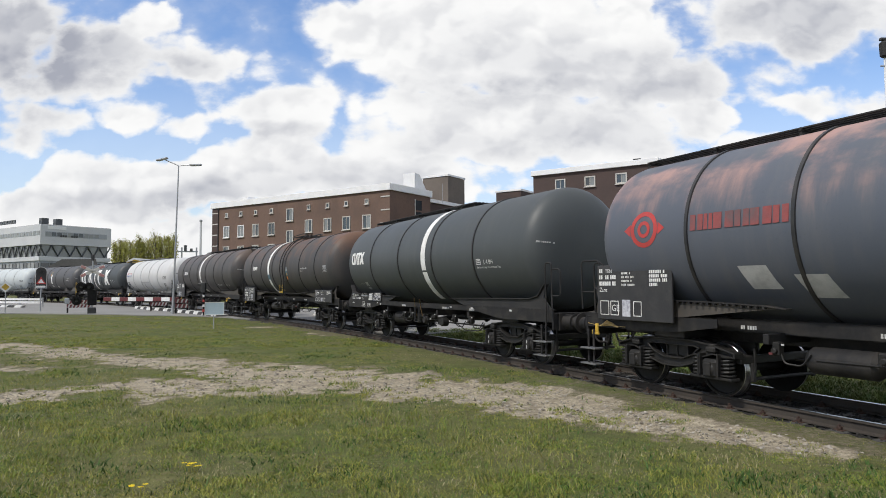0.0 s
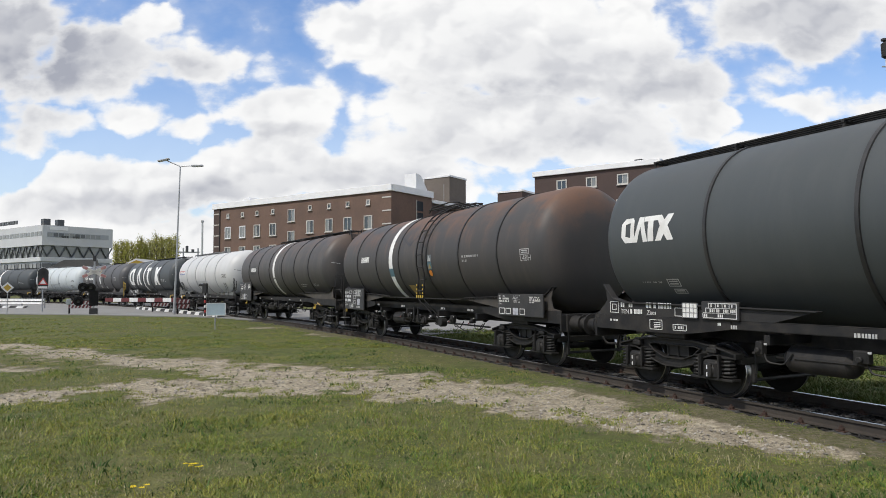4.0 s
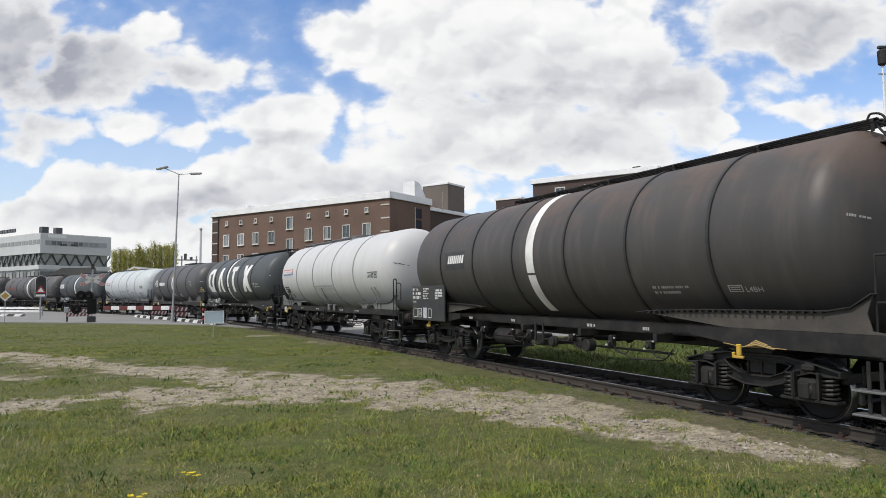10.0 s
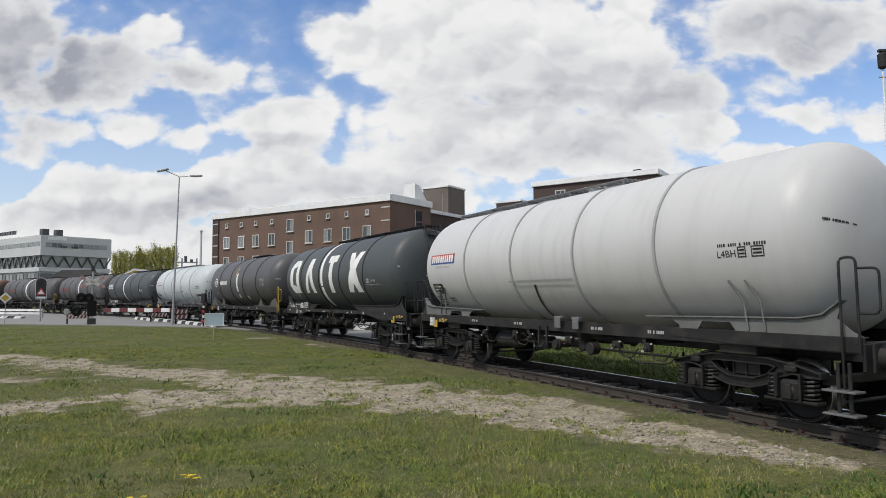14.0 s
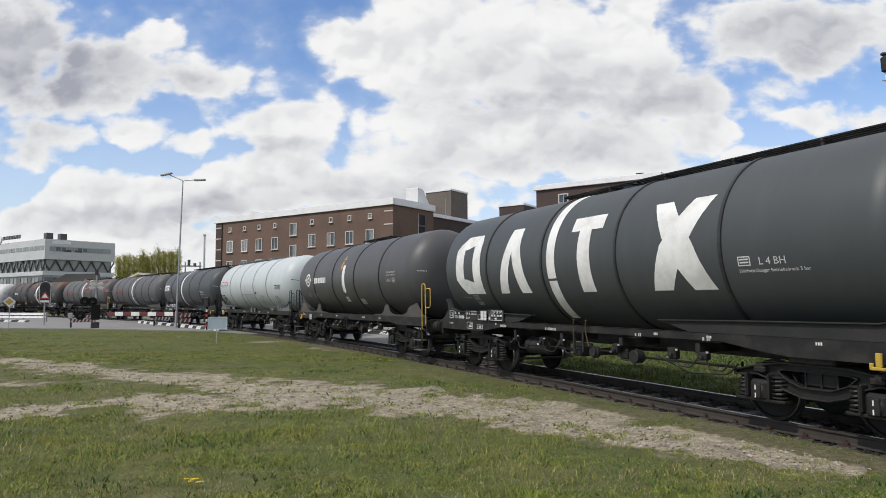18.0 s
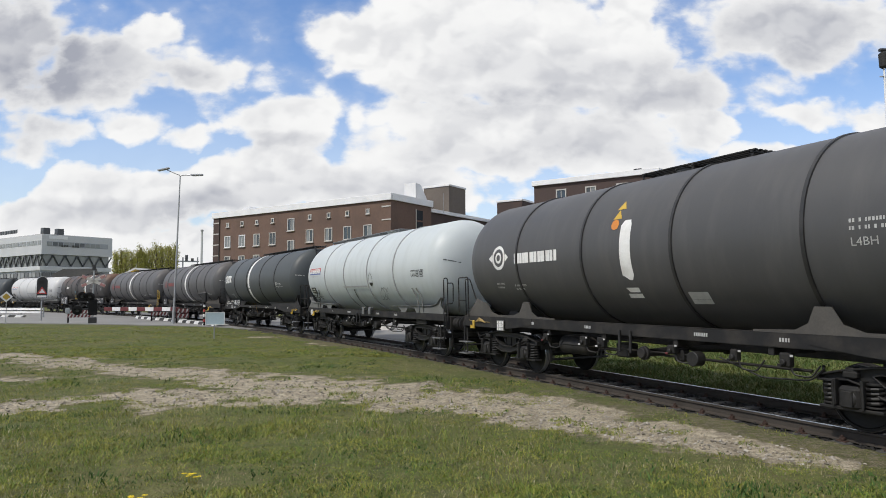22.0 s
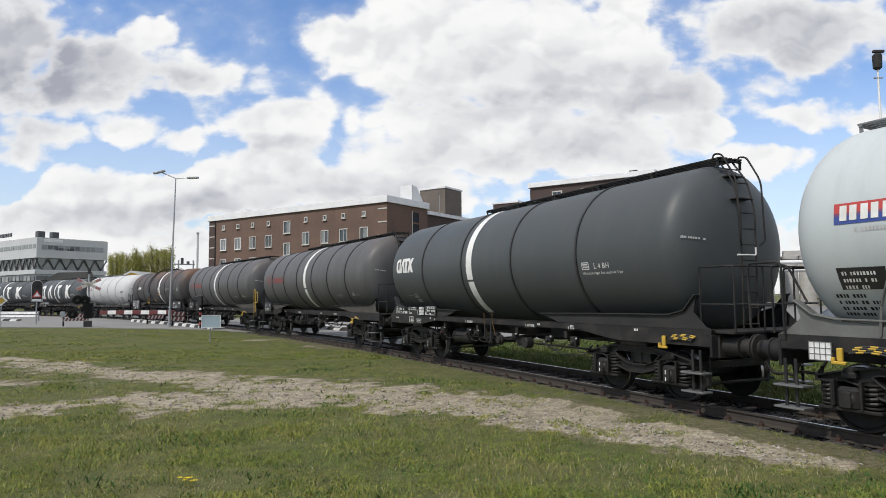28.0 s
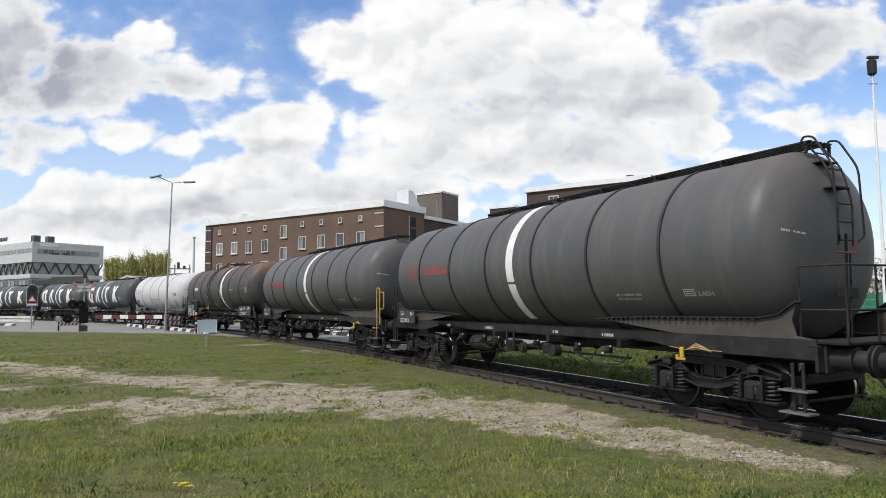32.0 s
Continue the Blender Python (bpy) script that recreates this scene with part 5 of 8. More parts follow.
    br.box((0.9, -1.0, 0.82), (0.22, 0.2, 0.22), 0.03)
    br.cyl((1.35, -1.25, 0.80), (1.35, -1.05, 0.80), 0.13, 14)
    br.tube(bent([(1.8, -1.1, 0.86), (2.6, -1.12, 0.62), (3.4, -1.12, 0.66), (3.6, -1.12, 0.86)], 0.1), 0.014, 6)
    part("brake_rigging", br, mat_bogie, w)
    for s in (-1, 1):
        vp = Shape()
        vp.tube(bent([(0.1, 0, ZC - R + 0.05), (0.1, 0, 0.86), (0.1, s * 0.85, 0.80), (0.1, s * 1.12, 0.80)], 0.18, 6), 0.075, 12)
        vp.cyl((0.1, s * 1.08, 0.80), (0.1, s * 1.16, 0.80), 0.13, 16)
        part("outlet_pipe", vp, mat_frame, w)
        part("outlet_cap", Shape().cyl((0.1, s * 1.16, 0.80), (0.1, s * 1.22, 0.80), 0.10, 16), mat_frame, w)
        for x in (-0.42, -0.12):
            part("hose_bracket", Shape().box((x, s * 1.26, 1.0), (0.05, 0.04, 0.42), 0.006), mat_skirt, w)
    # valves, levers and hoses along the near flank
    rv = random.Random(spec["seed"] + 40)
    for x in (-2.9, -1.55, -0.85, 0.75, 2.15, 3.0):
        x += rv.uniform(-0.15, 0.15)
        y = -1.12 - rv.uniform(0, 0.08)
        bv = Shape().box((x, y, 0.93), (rv.uniform(0.10, 0.22), 0.14, rv.uniform(0.12, 0.24)), 0.02)
        bv.cyl((x, y - 0.12, 0.90), (x, y, 0.90), 0.045, 10)
        bv.tube(bent([(x + 0.05, y, 0.86), (x + 0.10, y, 0.72), (x + 0.34, y + 0.05, 0.70), (x + 0.45, y + 0.1, 0.88)], 0.06), 0.014, 6)
        va = part("brake_valve", bv, mat_bogie, w)
        m3 = rv.choice((mat_dim, mat_frame, mat_steel, mat_frame, mat_dull_red, mat_frame))
        part("valve_handle", Shape().box((x - 0.03, y - 0.13, 0.86), (0.06, 0.02, 0.035), 0.006), m3, va)
        part("valve_tag", Shape().box((x + 0.12, y - 0.06, 1.0), (0.05, 0.006, 0.03), 0.0), mat_dim, va)
    # rope hook and warning stripes at the ends of the near flank
    for x, zh, striped in spec.get("hooks", ()):
        hk = Shape()
        hk.box((x, -1.27, zh + 0.06), (0.08, 0.05, 0.18), 0.012)
        hk.box((x, -1.30, zh - 0.05), (0.20, 0.05, 0.045), 0.012)
        hk.box((x - 0.08, -1.30, zh - 0.015), (0.045, 0.05, 0.07), 0.012)
        part("rope_hook", hk, mat_yellow, w, "yellow rope hook")
        if striped:
            ys, bs = Shape(), Shape()
            for k in range(4):
                x0c, zc2, n = x + 0.12 + 0.03 * k, zh + 0.085 + 0.026 * k, 5
                for j in range(n):
                    p0, p1 = x0c + 0.10 * j, x0c + 0.10 * (j + 1)
                    bow = [zc2 + 0.025 * math.sin((q - x0c) / (0.10 * n) * math.pi) for q in (p0, p1)]
                    (ys if (j + k // 2) % 2 else bs).tube([(p0, -1.275, bow[0]), (p1, -1.275, bow[1])], 0.014, 6)
            coil = print_part("strap_coil", ys, mat_yellow, w, "yellow and black striped strap coil")
            print_part("coil_stripe", bs, mat_black, coil)
        else:
            part("strap", Shape().tube([(x - 0.30, -1.25, zh + 0.15), (x + 0.05, -1.27, zh + 0.11), (x + 0.4, -1.27, zh + 0.13), (x + 0.8, -1.25, zh + 0.12)], 0.007, 6), mat_ochre, w, "dirty yellow strap")
            for k in range(3):
                part("rope", Shape().tube([(x + 0.12 + 0.05 * k, -1.27, zh + 0.12 + 0.025 * k), (x + 0.32, -1.285, zh + 0.16 + 0.03 * k), (x + 0.62 - 0.06 * k, -1.27, zh + 0.11 + 0.025 * k)], 0.014, 6), mat_ochre, w, "dirty yellow rope hung in loops")
    if spec.get("reflector"):
        x = spec["reflector"]
        zr = spec.get("reflector_z", 1.12)
        rp = part("reflector_plate", Shape().box((x, -1.272, zr), (0.32, 0.02, 0.25), 0.004), mat_white, w, "white gridded reflector plate")
        gr = Shape()
        for k in range(5):
            gr.box((x - 0.16 + 0.08 * k, -1.284, zr), (0.012, 0.004, 0.25), 0.0)
        for k in range(4):
            gr.box((x, -1.2845, zr - 0.125 + 0.0833 * k), (0.32, 0.004, 0.012), 0.0)
        print_part("plate_grid", gr, mat_steel, rp)
    # end fittings
    for a, kind in ((1, spec.get("front", "plain")), (-1, spec.get("rear", "plain"))):
        e = a * (H - 0.72)
        m2 = mat_yellow if kind == "yellow" else mat_frame
        lab = "bright yellow handrail" if kind == "yellow" else ""
        t = a * ((x1 if a > 0 else -x0) + 0.10)
        for s in (-1, 1):
            if kind in ("loop", "yellow"):
                handrail(w, [(t, s * 1.30, 0.52), (t, s * 1.32, 2.40), (t + a * 0.23, s * 1.32, 2.40), (t + a * 0.23, s * 1.30, 1.12)], lab, m2, 0.019)
                handrail(w, [(t + a * 0.23, s * 1.30, 2.25), (t + a * 0.50, s * 1.28, 2.25), (t + a * 0.50, s * 1.28, 1.65), (t + a * 0.23, s * 1.30, 1.65)], lab, m2, 0.017)
            elif kind == "arch":
                handrail(w, [(t + a * 0.48, s * 1.28, 1.40), (t + a * 0.48, s * 1.30, 2.39), (t - a * 0.08, s * 1.30, 2.39), (t - a * 0.08, s * 1.28, 1.30)], lab, m2, 0.019)
                handrail(w, [(t + a * 0.10, s * 1.26, 1.34), (t + a * 0.10, s * 1.28, 2.34), (t - a * 0.16, s * 1.28, 2.34), (t - a * 0.42, s * 1.24, 1.80)], lab, m2, 0.017)
                handrail(w, [(t + a * 0.48, s * 1.28, 1.75), (t + a * 0.10, s * 1.28, 1.75)], lab, m2, 0.015)
        if kind == "platform":
            xa, xb = a * (H - 0.92), a * (H - 0.24)
            part("end_platform", Shape().box(((xa + xb) / 2, 0, 1.29), (abs(xb - xa), 2.3, 0.045), 0.008), mat_frame, w, "grated end platform")
            for z in (1.75, 2.38):
                part("platform_rail", Shape().tube(bent([(xa, -1.12, z), (xb, -1.12, z), (xb, 1.12, z), (xa, 1.12, z)], 0.12), 0.016, 8), mat_frame, w)
            for x, y in ((xb, -1.12), (xb, -0.4), (xb, 0.4), (xb, 1.12), (xa, -1.12), (xa, 1.12)):
                part("rail_post", Shape().tube([(x, y, 1.29), (x, y, 2.38)], 0.016, 8), mat_frame, w)
            ld = Shape()
            xt = x1 if a > 0 else x0
            low = 1.31 if spec["paint"] is slate else 2.72
            for y in (-0.24, 0.14):
                ld.tube(bent([(xt + a * 0.13, y, low), (xt + a * 0.15, y, 3.40), (xt + a * 0.02, y, 3.95), (xt - a * 0.28, y, 4.37)], 0.16, 5), 0.017, 8)
            for i in range(int((4.2 - low) / 0.28) + 1):
                z = low + 0.08 + i * 0.28
                x = xt + a * (0.14 if z < 3.4 else 0.15 - (z - 3.4) * 0.24 if z < 3.95 else 0.02 - (z - 3.95) * 0.71)
                ld.tube([(x, -0.24, z), (x, 0.14, z)], 0.013, 6)
            if low > 2:
                ld.tube([(xt + a * 0.08, -0.05, 1.3), (xt + a * 0.14, -0.05, 2.9)], 0.022, 8)
                ld.tube([(xt + a * 0.10, 0.03, 1.3), (xt + a * 0.14, 0.03, 2.6)], 0.014, 8)
                ld.box((xt + a * 0.12, -0.04, 2.0), (0.03, 0.5, 0.16), 0.006)
            for y in (-0.36, 0.30):
                hoop = Shape().tube(bent([(xt - a * 0.30, y, 4.38), (xt - a * 0.26, y, 4.47), (xt - a * 0.10, y, 4.44), (xt + a * 0.18, y, 3.95), (xt + a * 0.22, y, 2.86), (xt + a * 0.16, y * 0.7, 2.78)], 0.14, 5), 0.017, 8)
                part("ladder_grab_rail", hoop, mat_frame, w)
            for z, d in ((4.05, 0.0), (3.62, 0.16)):
                part("ladder_bracket", Shape().box((xt + a * (d - 0.12), -0.05, z), (0.18, 0.40, 0.02), 0.005), mat_frame, w)
            vh = Shape().tube(bent([(xt + a * 0.20, -0.42, 2.60), (xt + a * 0.20, 0.06, 2.60), (xt + a * 0.20, 0.06, 2.74)], 0.04, 4), 0.016, 8)
            part("valve_handle", vh, mat_print if spec["paint"] is slate else mat_dull_red, w, "painted valve handle")
            part("end_ladder", ld, mat_frame, w, "steel ladder up the tank end")
    if spec.get("side_ladder") is not None:
        x = spec["side_ladder"]
        ld = Shape()
        for o in (-0.20, 0.20):
            pts = [(x + o * 0.5 + 0.42, -1.15, 0.86), (x + o, -1.60, 1.5)]
            for i in range(9):
                q = radians(-20 + 96 * i / 8)
                pts.append((x + o, -(R + 0.13) * math.cos(q), ZC + (R + 0.13) * math.sin(q)))
            ld.tube(bent(pts, 0.12), 0.024, 8)
        for i in range(8):
            q = radians(-38 + 108 * i / 8)
            rr = R + 0.14
            ld.box((x, -rr * math.cos(q) if q > -0.5 else -1.58, ZC + rr * math.sin(q)), (0.40, 0.05, 0.03), 0.006)
        part("side_ladder", ld, mat_frame, w, "black ladder up the tank flank")
        st = Shape()
        for k in range(4):
            st.box((x - 0.2 + 0.135 * k, -1.63, 1.58), (0.065, 0.02, 0.09), 0.003)
        for o in (-0.20, 0.20):
            for k in range(3):
                st.box((x + o, -1.63, 1.68 + 0.12 * k), (0.05, 0.02, 0.06), 0.003)
        part("ladder_foot_mark", st, mat_yellow, w, "yellow and black ladder foot marking")
    for i, (a, c, z0, z1) in enumerate(spec.get("boards", ())):
        data_board(w, a, c, z0, z1, 10 * i + spec["seed"], int(i == 0 and spec["paint"] is rusty))
    if spec.get("marks"):
        spec["marks"](w)
    # small plates along the sill
    sm = Shape()
    rng = random.Random(spec["seed"])
    for x in (-3.6, -1.5, 1.4, 3.0, H - 1.9, H - 3.4):
        flat_bars(sm, x, -1.236, zb + 0.09, [rng.uniform(0.16, 0.42)], 0.06, 0.02, spec["seed"])
    print_part("sill_lettering", sm, mat_dim, w)
    bogies = [add_bogie(w, a * spec["pivot"], spec["paint"] is slate) for a in (1, -1)]
    return w, bogies


# -- painted marks of each kind of wagon --
def ring_emblem(sh, x, ang, r, flip=1):
    """A ring with a bar through it and a point at each side."""
    for ro, ri in ((1.0, 0.74), (0.46, 0.26)):
        n = 28
        pts, f = [], []
        for i in range(n):
            a = 2 * math.pi * i / n
            pts += [(r * ro * math.cos(a), r * ro * math.sin(a)), (r * ri * math.cos(a), r * ri * math.sin(a))]
        f = [(2 * i, 2 * ((i + 1) % n), 2 * ((i + 1) % n) + 1, 2 * i + 1) for i in range(n)]
        on_tank(sh, x, ang, pts, f, flip=flip)
    for s in (-1, 1):
        on_tank(sh, x, ang, [(s * r * 1.02, r * 0.34), (s * r * 1.5, 0), (s * r * 1.02, -r * 0.34)], [(0, 1, 2)], flip=flip)
    return sh


def brand_blocks(w, mat, label, x, ang, widths, h, gap=0.03, lean=0.0, bold=0.42):
    """A maker's mark as a row of plain slanting blocks, each parted by a narrow slot."""
    u = 0.0
    for k in widths:
        t = k * bold
        sh = Shape()
        for o in (0.0, k - t):
            quad_art(sh, x + u, ang, [(0, o, o + t), (h, o + lean * h, o + t + lean * h)], lift=0.012)
        part("brand_block", sh, mat, w, label)
        u += k + gap


def four_shapes(w, mat, cells, w0, h, lift, labels):
    """Four plain shapes in a row: a cornered ring, an open wedge, a column with a head, crossing bars. cells: left edge and width of each; w0 foot, h height."""
    def row(f, l, r):
        return (w0 + f * h, l, r)

    def draw(i, *lots):
        x, k = cells[i]
        sh = Shape()
        for n, rows in enumerate(lots):
            quad_art(sh, x, 0, [row(f, a * k, b * k) for f, a, b in rows], lift=lift + 0.0006 * n)
        part("painted_shape", sh, mat, w, labels[i])
    draw(0, [(0.26, 0.0, 0.33), (0.76, 0.0, 0.33)], [(0.76, 0.0, 0.42), (0.87, 0.12, 0.98), (1.0, 0.34, 0.90)], [(0.13, 0.70, 1.0), (0.87, 0.70, 0.98)],
         [(0.0, 0.30, 1.0), (0.13, 0.14, 1.0), (0.26, 0.0, 0.42)])
    draw(1, [(0.0, 0.0, 0.28), (0.70, 0.31, 0.55), (1.0, 0.40, 0.62)], [(0.0, 0.70, 1.0), (0.70, 0.50, 0.78), (1.0, 0.40, 0.74)])
    draw(2, [(0.80, 0.0, 1.0), (1.0, 0.0, 1.0)], [(0.0, 0.26, 0.68), (0.80, 0.28, 0.66)])
    draw(3, [(0.0, 0.0, 0.32), (0.50, 0.22, 0.66), (1.0, 0.68, 1.0)], [(0.0, 0.66, 1.0), (0.50, 0.30, 0.74), (1.0, 0.03, 0.33)])


def frame_art(sh, x, ang, wd, h, t=0.018):
    """An outlined box with two lines of small print in it."""
    for rows in ([(h, 0, wd), (h - t, 0, wd)], [(t, 0, wd), (0, 0, wd)], [(h, 0, t), (0, 0, t)], [(h, wd - t, wd), (0, wd - t, wd)]):
        quad_art(sh, x, ang, rows)
    for k in (0.28, 0.60):
        quad_art(sh, x, ang, [(h * k, wd * 0.15, wd * 0.85), (h * (k + 0.16), wd * 0.15, wd * 0.85)])


SMALL_SHAPES = ("white eight-sided ring", "white open wedge", "white column with a head", "white crossing bars")


def gatx_print(w, x, ang):
    """Marks of the lessor's wagons: the pressure note, and the data along the rear sill."""
    t = Shape()
    word(t, x + 0.36, ang - 4, "L 4 BH", 0.16)
    word(t, x, ang - 8.2, "Höchstzulässiger Betriebsdruck 3 bar", 0.077)
    frame_art(t, x, ang - 4.4, 0.22, 0.15)
    print_part("tank_lettering", t, mat_print, w)
    y = -1.236
    d = Shape()
    flat_frame(d, -6.30, -6.06, 1.37, 1.58, y)
    flat_frame(d, -6.24, -6.13, 1.42, 1.53, y)
    flat_bars(d, -6.00, y, 1.48, [0.12], 0.09, 0.02, 3)
    flat_bars(d, -5.78, y, 1.48, [0.12], 0.09, 0.02, 4)
    flat_bars(d, -5.32, y, 1.48, [0.62], 0.10, 0.02, 5)
    flat_word(d, -6.00, y, 1.36, "TEN", 0.12)
    flat_bars(d, -5.74, y, 1.36, [0.34], 0.085, 0.02, 6)
    flat_word(d, -5.30, y, 1.36, "Zans", 0.12)
    flat_frame(d, -4.62, -4.44, 1.36, 1.50, y)
    flat_frame(d, -5.22, -4.92, 1.10, 1.27, y - 0.012)
    for k in range(3):
        d.prism([(-5.12, 1.125 + 0.04 * k), (-4.96, 1.145 + 0.04 * k), (-4.96, 1.17 + 0.035 * k), (-5.12, 1.15 + 0.035 * k)], y - 0.016, y - 0.012)
    flat_frame(d, -4.66, -4.36, 1.11, 1.21, y - 0.012)
    flat_bars(d, -4.62, y - 0.012, 1.135, [0.20], 0.05, 0.02, 8)
    flat_bars(d, -6.30, y - 0.012, 1.20, [0.22], 0.04, 0.02, 9)
    for x0 in (-3.7, 1.9, 3.1, 5.0):
        flat_bars(d, x0, y - 0.012, 1.24, [0.10], 0.045, 0.02, int(x0 * 10) + 50)
    print_part("sill_print", d, mat_print, w)
    table = part("load_table", Shape().box((-3.63, -1.26, 1.48), (0.74, 0.05, 0.30), 0.010), mat_board, w, "black load table with white ruled columns")
    g = Shape()
    flat_frame(g, -3.84, -3.30, 1.52, 1.60, -1.287)
    flat_frame(g, -3.90, -3.30, 1.44, 1.52, -1.287)
    flat_frame(g, -3.96, -3.30, 1.36, 1.44, -1.287)
    for k in range(4):
        flat_bars(g, -3.80 + 0.135 * k, -1.287, 1.54, [0.04], 0.045, 0.02, 60 + k)
        flat_bars(g, -3.82 + 0.135 * k, -1.287, 1.455, [0.10], 0.05, 0.02, 70 + k)
        g.box((-3.84 + 0.135 * k, -1.289, 1.56), (0.010, 0.004, 0.08), 0.0)
    flat_bars(g, -3.94, -1.287, 1.375, [0.08], 0.05, 0.02, 80)
    flat_bars(g, -3.66, -1.287, 1.375, [0.10], 0.05, 0.02, 81)
    print_part("table_lettering", g, mat_print, table)
    # bronze-coloured bent levers at the sill
    for o in (-0.42, -0.02):
        part("valve_lever", Shape().tube(bent([(o, -1.20, 0.92), (o, -1.26, 1.15), (o + 0.03, -1.30, 1.33), (o + 0.12, -1.36, 1.46)], 0.08), 0.014, 7), mat_bronze, w, "tarnished bronze bent lever")
    part("lever_box", Shape().box((-0.2, -1.16, 0.93), (0.50, 0.08, 0.10), 0.02), mat_frame, w)
    end_number(w, 6.27, 5, 0.16, 6.49, 0.55)
    d = bars(Shape(), -5.35, -33, [0.55], 0.03, 0.03, 31)
    frame_art(d, -4.72, -36, 0.28, 0.16)
    frame_art(d, -4.66, -42, 0.28, 0.11)
    print_part("data_lettering", d, mat_dim, w)


def end_number(w, x, ang, L, front, dish, mat=None, seed=3):
    """A number in unreadable bars on the rounding of the dished end."""
    sh, rng, u = Shape(), random.Random(seed), 0.0
    while u < L:
        k = rng.uniform(0.008, 0.014)
        on_tank(sh, x, ang, [(u, 0), (u + k, 0), (u + k, 0.05), (u, 0.05)], [(0, 1, 2, 3)], end=(front, dish), lift=0.012)
        u += k + (0.004 if rng.random() < 0.8 else 0.014)
    print_part("number_lettering", sh, mat or mat_dim, w)


def marks_slate(w):
    four_shapes(w, mat_white, ((-5.62, 0.34), (-5.31, 0.36), (-5.03, 0.34), (-4.76, 0.42)), -0.09, 0.46, 0.006, SMALL_SHAPES)
    gatx_print(w, 3.83, -8.6)


def marks_big(w):
    """Huge plain white shapes along the flank, in place of the lessor's word."""
    four_shapes(w, mat_white, ((-5.34, 1.36), (-3.18, 1.36), (-0.20, 1.0), (2.07, 1.40)), -0.76, 1.64, 0.006, ["huge " + k for k in SMALL_SHAPES])
    gatx_print(w, 3.97, -10)


def marks_rusty(w):
    brand_blocks(w, mat_white, "white block emblem", -4.53, -0.5, (0.17, 0.17, 0.17, 0.20), 0.20, 0.02, 0.25)
    n = Shape()
    quad_art(n, -1.90, -16, [(0.14, 0, 0.34), (-0.14, 0, 0.34)], lift=0.009)
    part("notice_plate", n, mat_cyan, w, "blue-grey notice over the white band")
    part("data_plate", quad_art(Shape(), -0.77, -41, [(0.19, 0, 0.43), (-0.19, 0, 0.43)]), mat_ochre, w, "tan riveted data plate")
    for i in range(3):
        p = Shape()
        hx, ha = 1.06, -6 - 8.4 * i
        quad_art(p, hx, ha, [(0.22, 0.0, 0.26), (0.0, 0.0, 0.26)])
        pl = part("hazard_label", p, (mat_label_grey, mat_cyan, mat_black)[i], w)
        q = Shape()
        if i < 2:
            on_tank(q, hx, ha, [(0.03, 0.03), (0.23, 0.03), (0.13, 0.20)], [(0, 1, 2)], lift=0.009)
        else:
            pts = [(0.13 + 0.10 * math.cos(k * 0.524), 0.11 + 0.10 * math.sin(k * 0.524)) for k in range(12)]
            on_tank(q, hx, ha, pts, [tuple(range(12))], lift=0.009)
        part("warning_sign", q, (mat_dim, mat_ochre, mat_orange)[i], pl, ("pale hazard triangle", "dull yellow hazard triangle", "orange hazard disc")[i])
    # pointed weld seam beside the ladder
    vs = Shape()
    on_tank(vs, -1.05, 17, [(0, 0.34), (0.75, 0.03), (0.75, -0.06), (0, 0.26)], [(0, 1, 2, 3)], lift=0.012)
    on_tank(vs, -0.30, 17, [(0, 0.03), (0.62, 0.46), (0.62, 0.38), (0, -0.06)], [(0, 1, 2, 3)], lift=0.012)
    part("weld_seam", vs, mat_ring, w)
    s = Shape()
    bars(s, 3.2, -4, [0.86, 0.3], 0.06, 0.06, 5)
    frame_art(s, 5.99, -5.5, 0.38, 0.14)
    word(s, 5.98, -11, "L4BH", 0.20)
    print_part("tank_lettering", s, mat_dim, w)


def marks_charcoal(w):
    part("brand_field", quad_art(Shape(), -4.5, 1, [(0.25, 0, 1.14), (-0.25, 0, 1.14)], lift=0.004), mat_board, w)
    brand_blocks(w, mat_white, "white block emblem", -4.32, -2, (0.19, 0.20, 0.20, 0.23), 0.22, 0.025, 0.25)
    s = Shape()
    bars(s, 3.36, -32, [0.88, 0.6], 0.05, 0.06, 5)
    frame_art(s, 4.98, -35, 0.26, 0.13)
    word(s, 5.28, -35, "L4BH", 0.14)
    print_part("tank_lettering", s, mat_dim, w)
    end_number(w, 6.85, 7, 0.10, 7.0, 0.55)


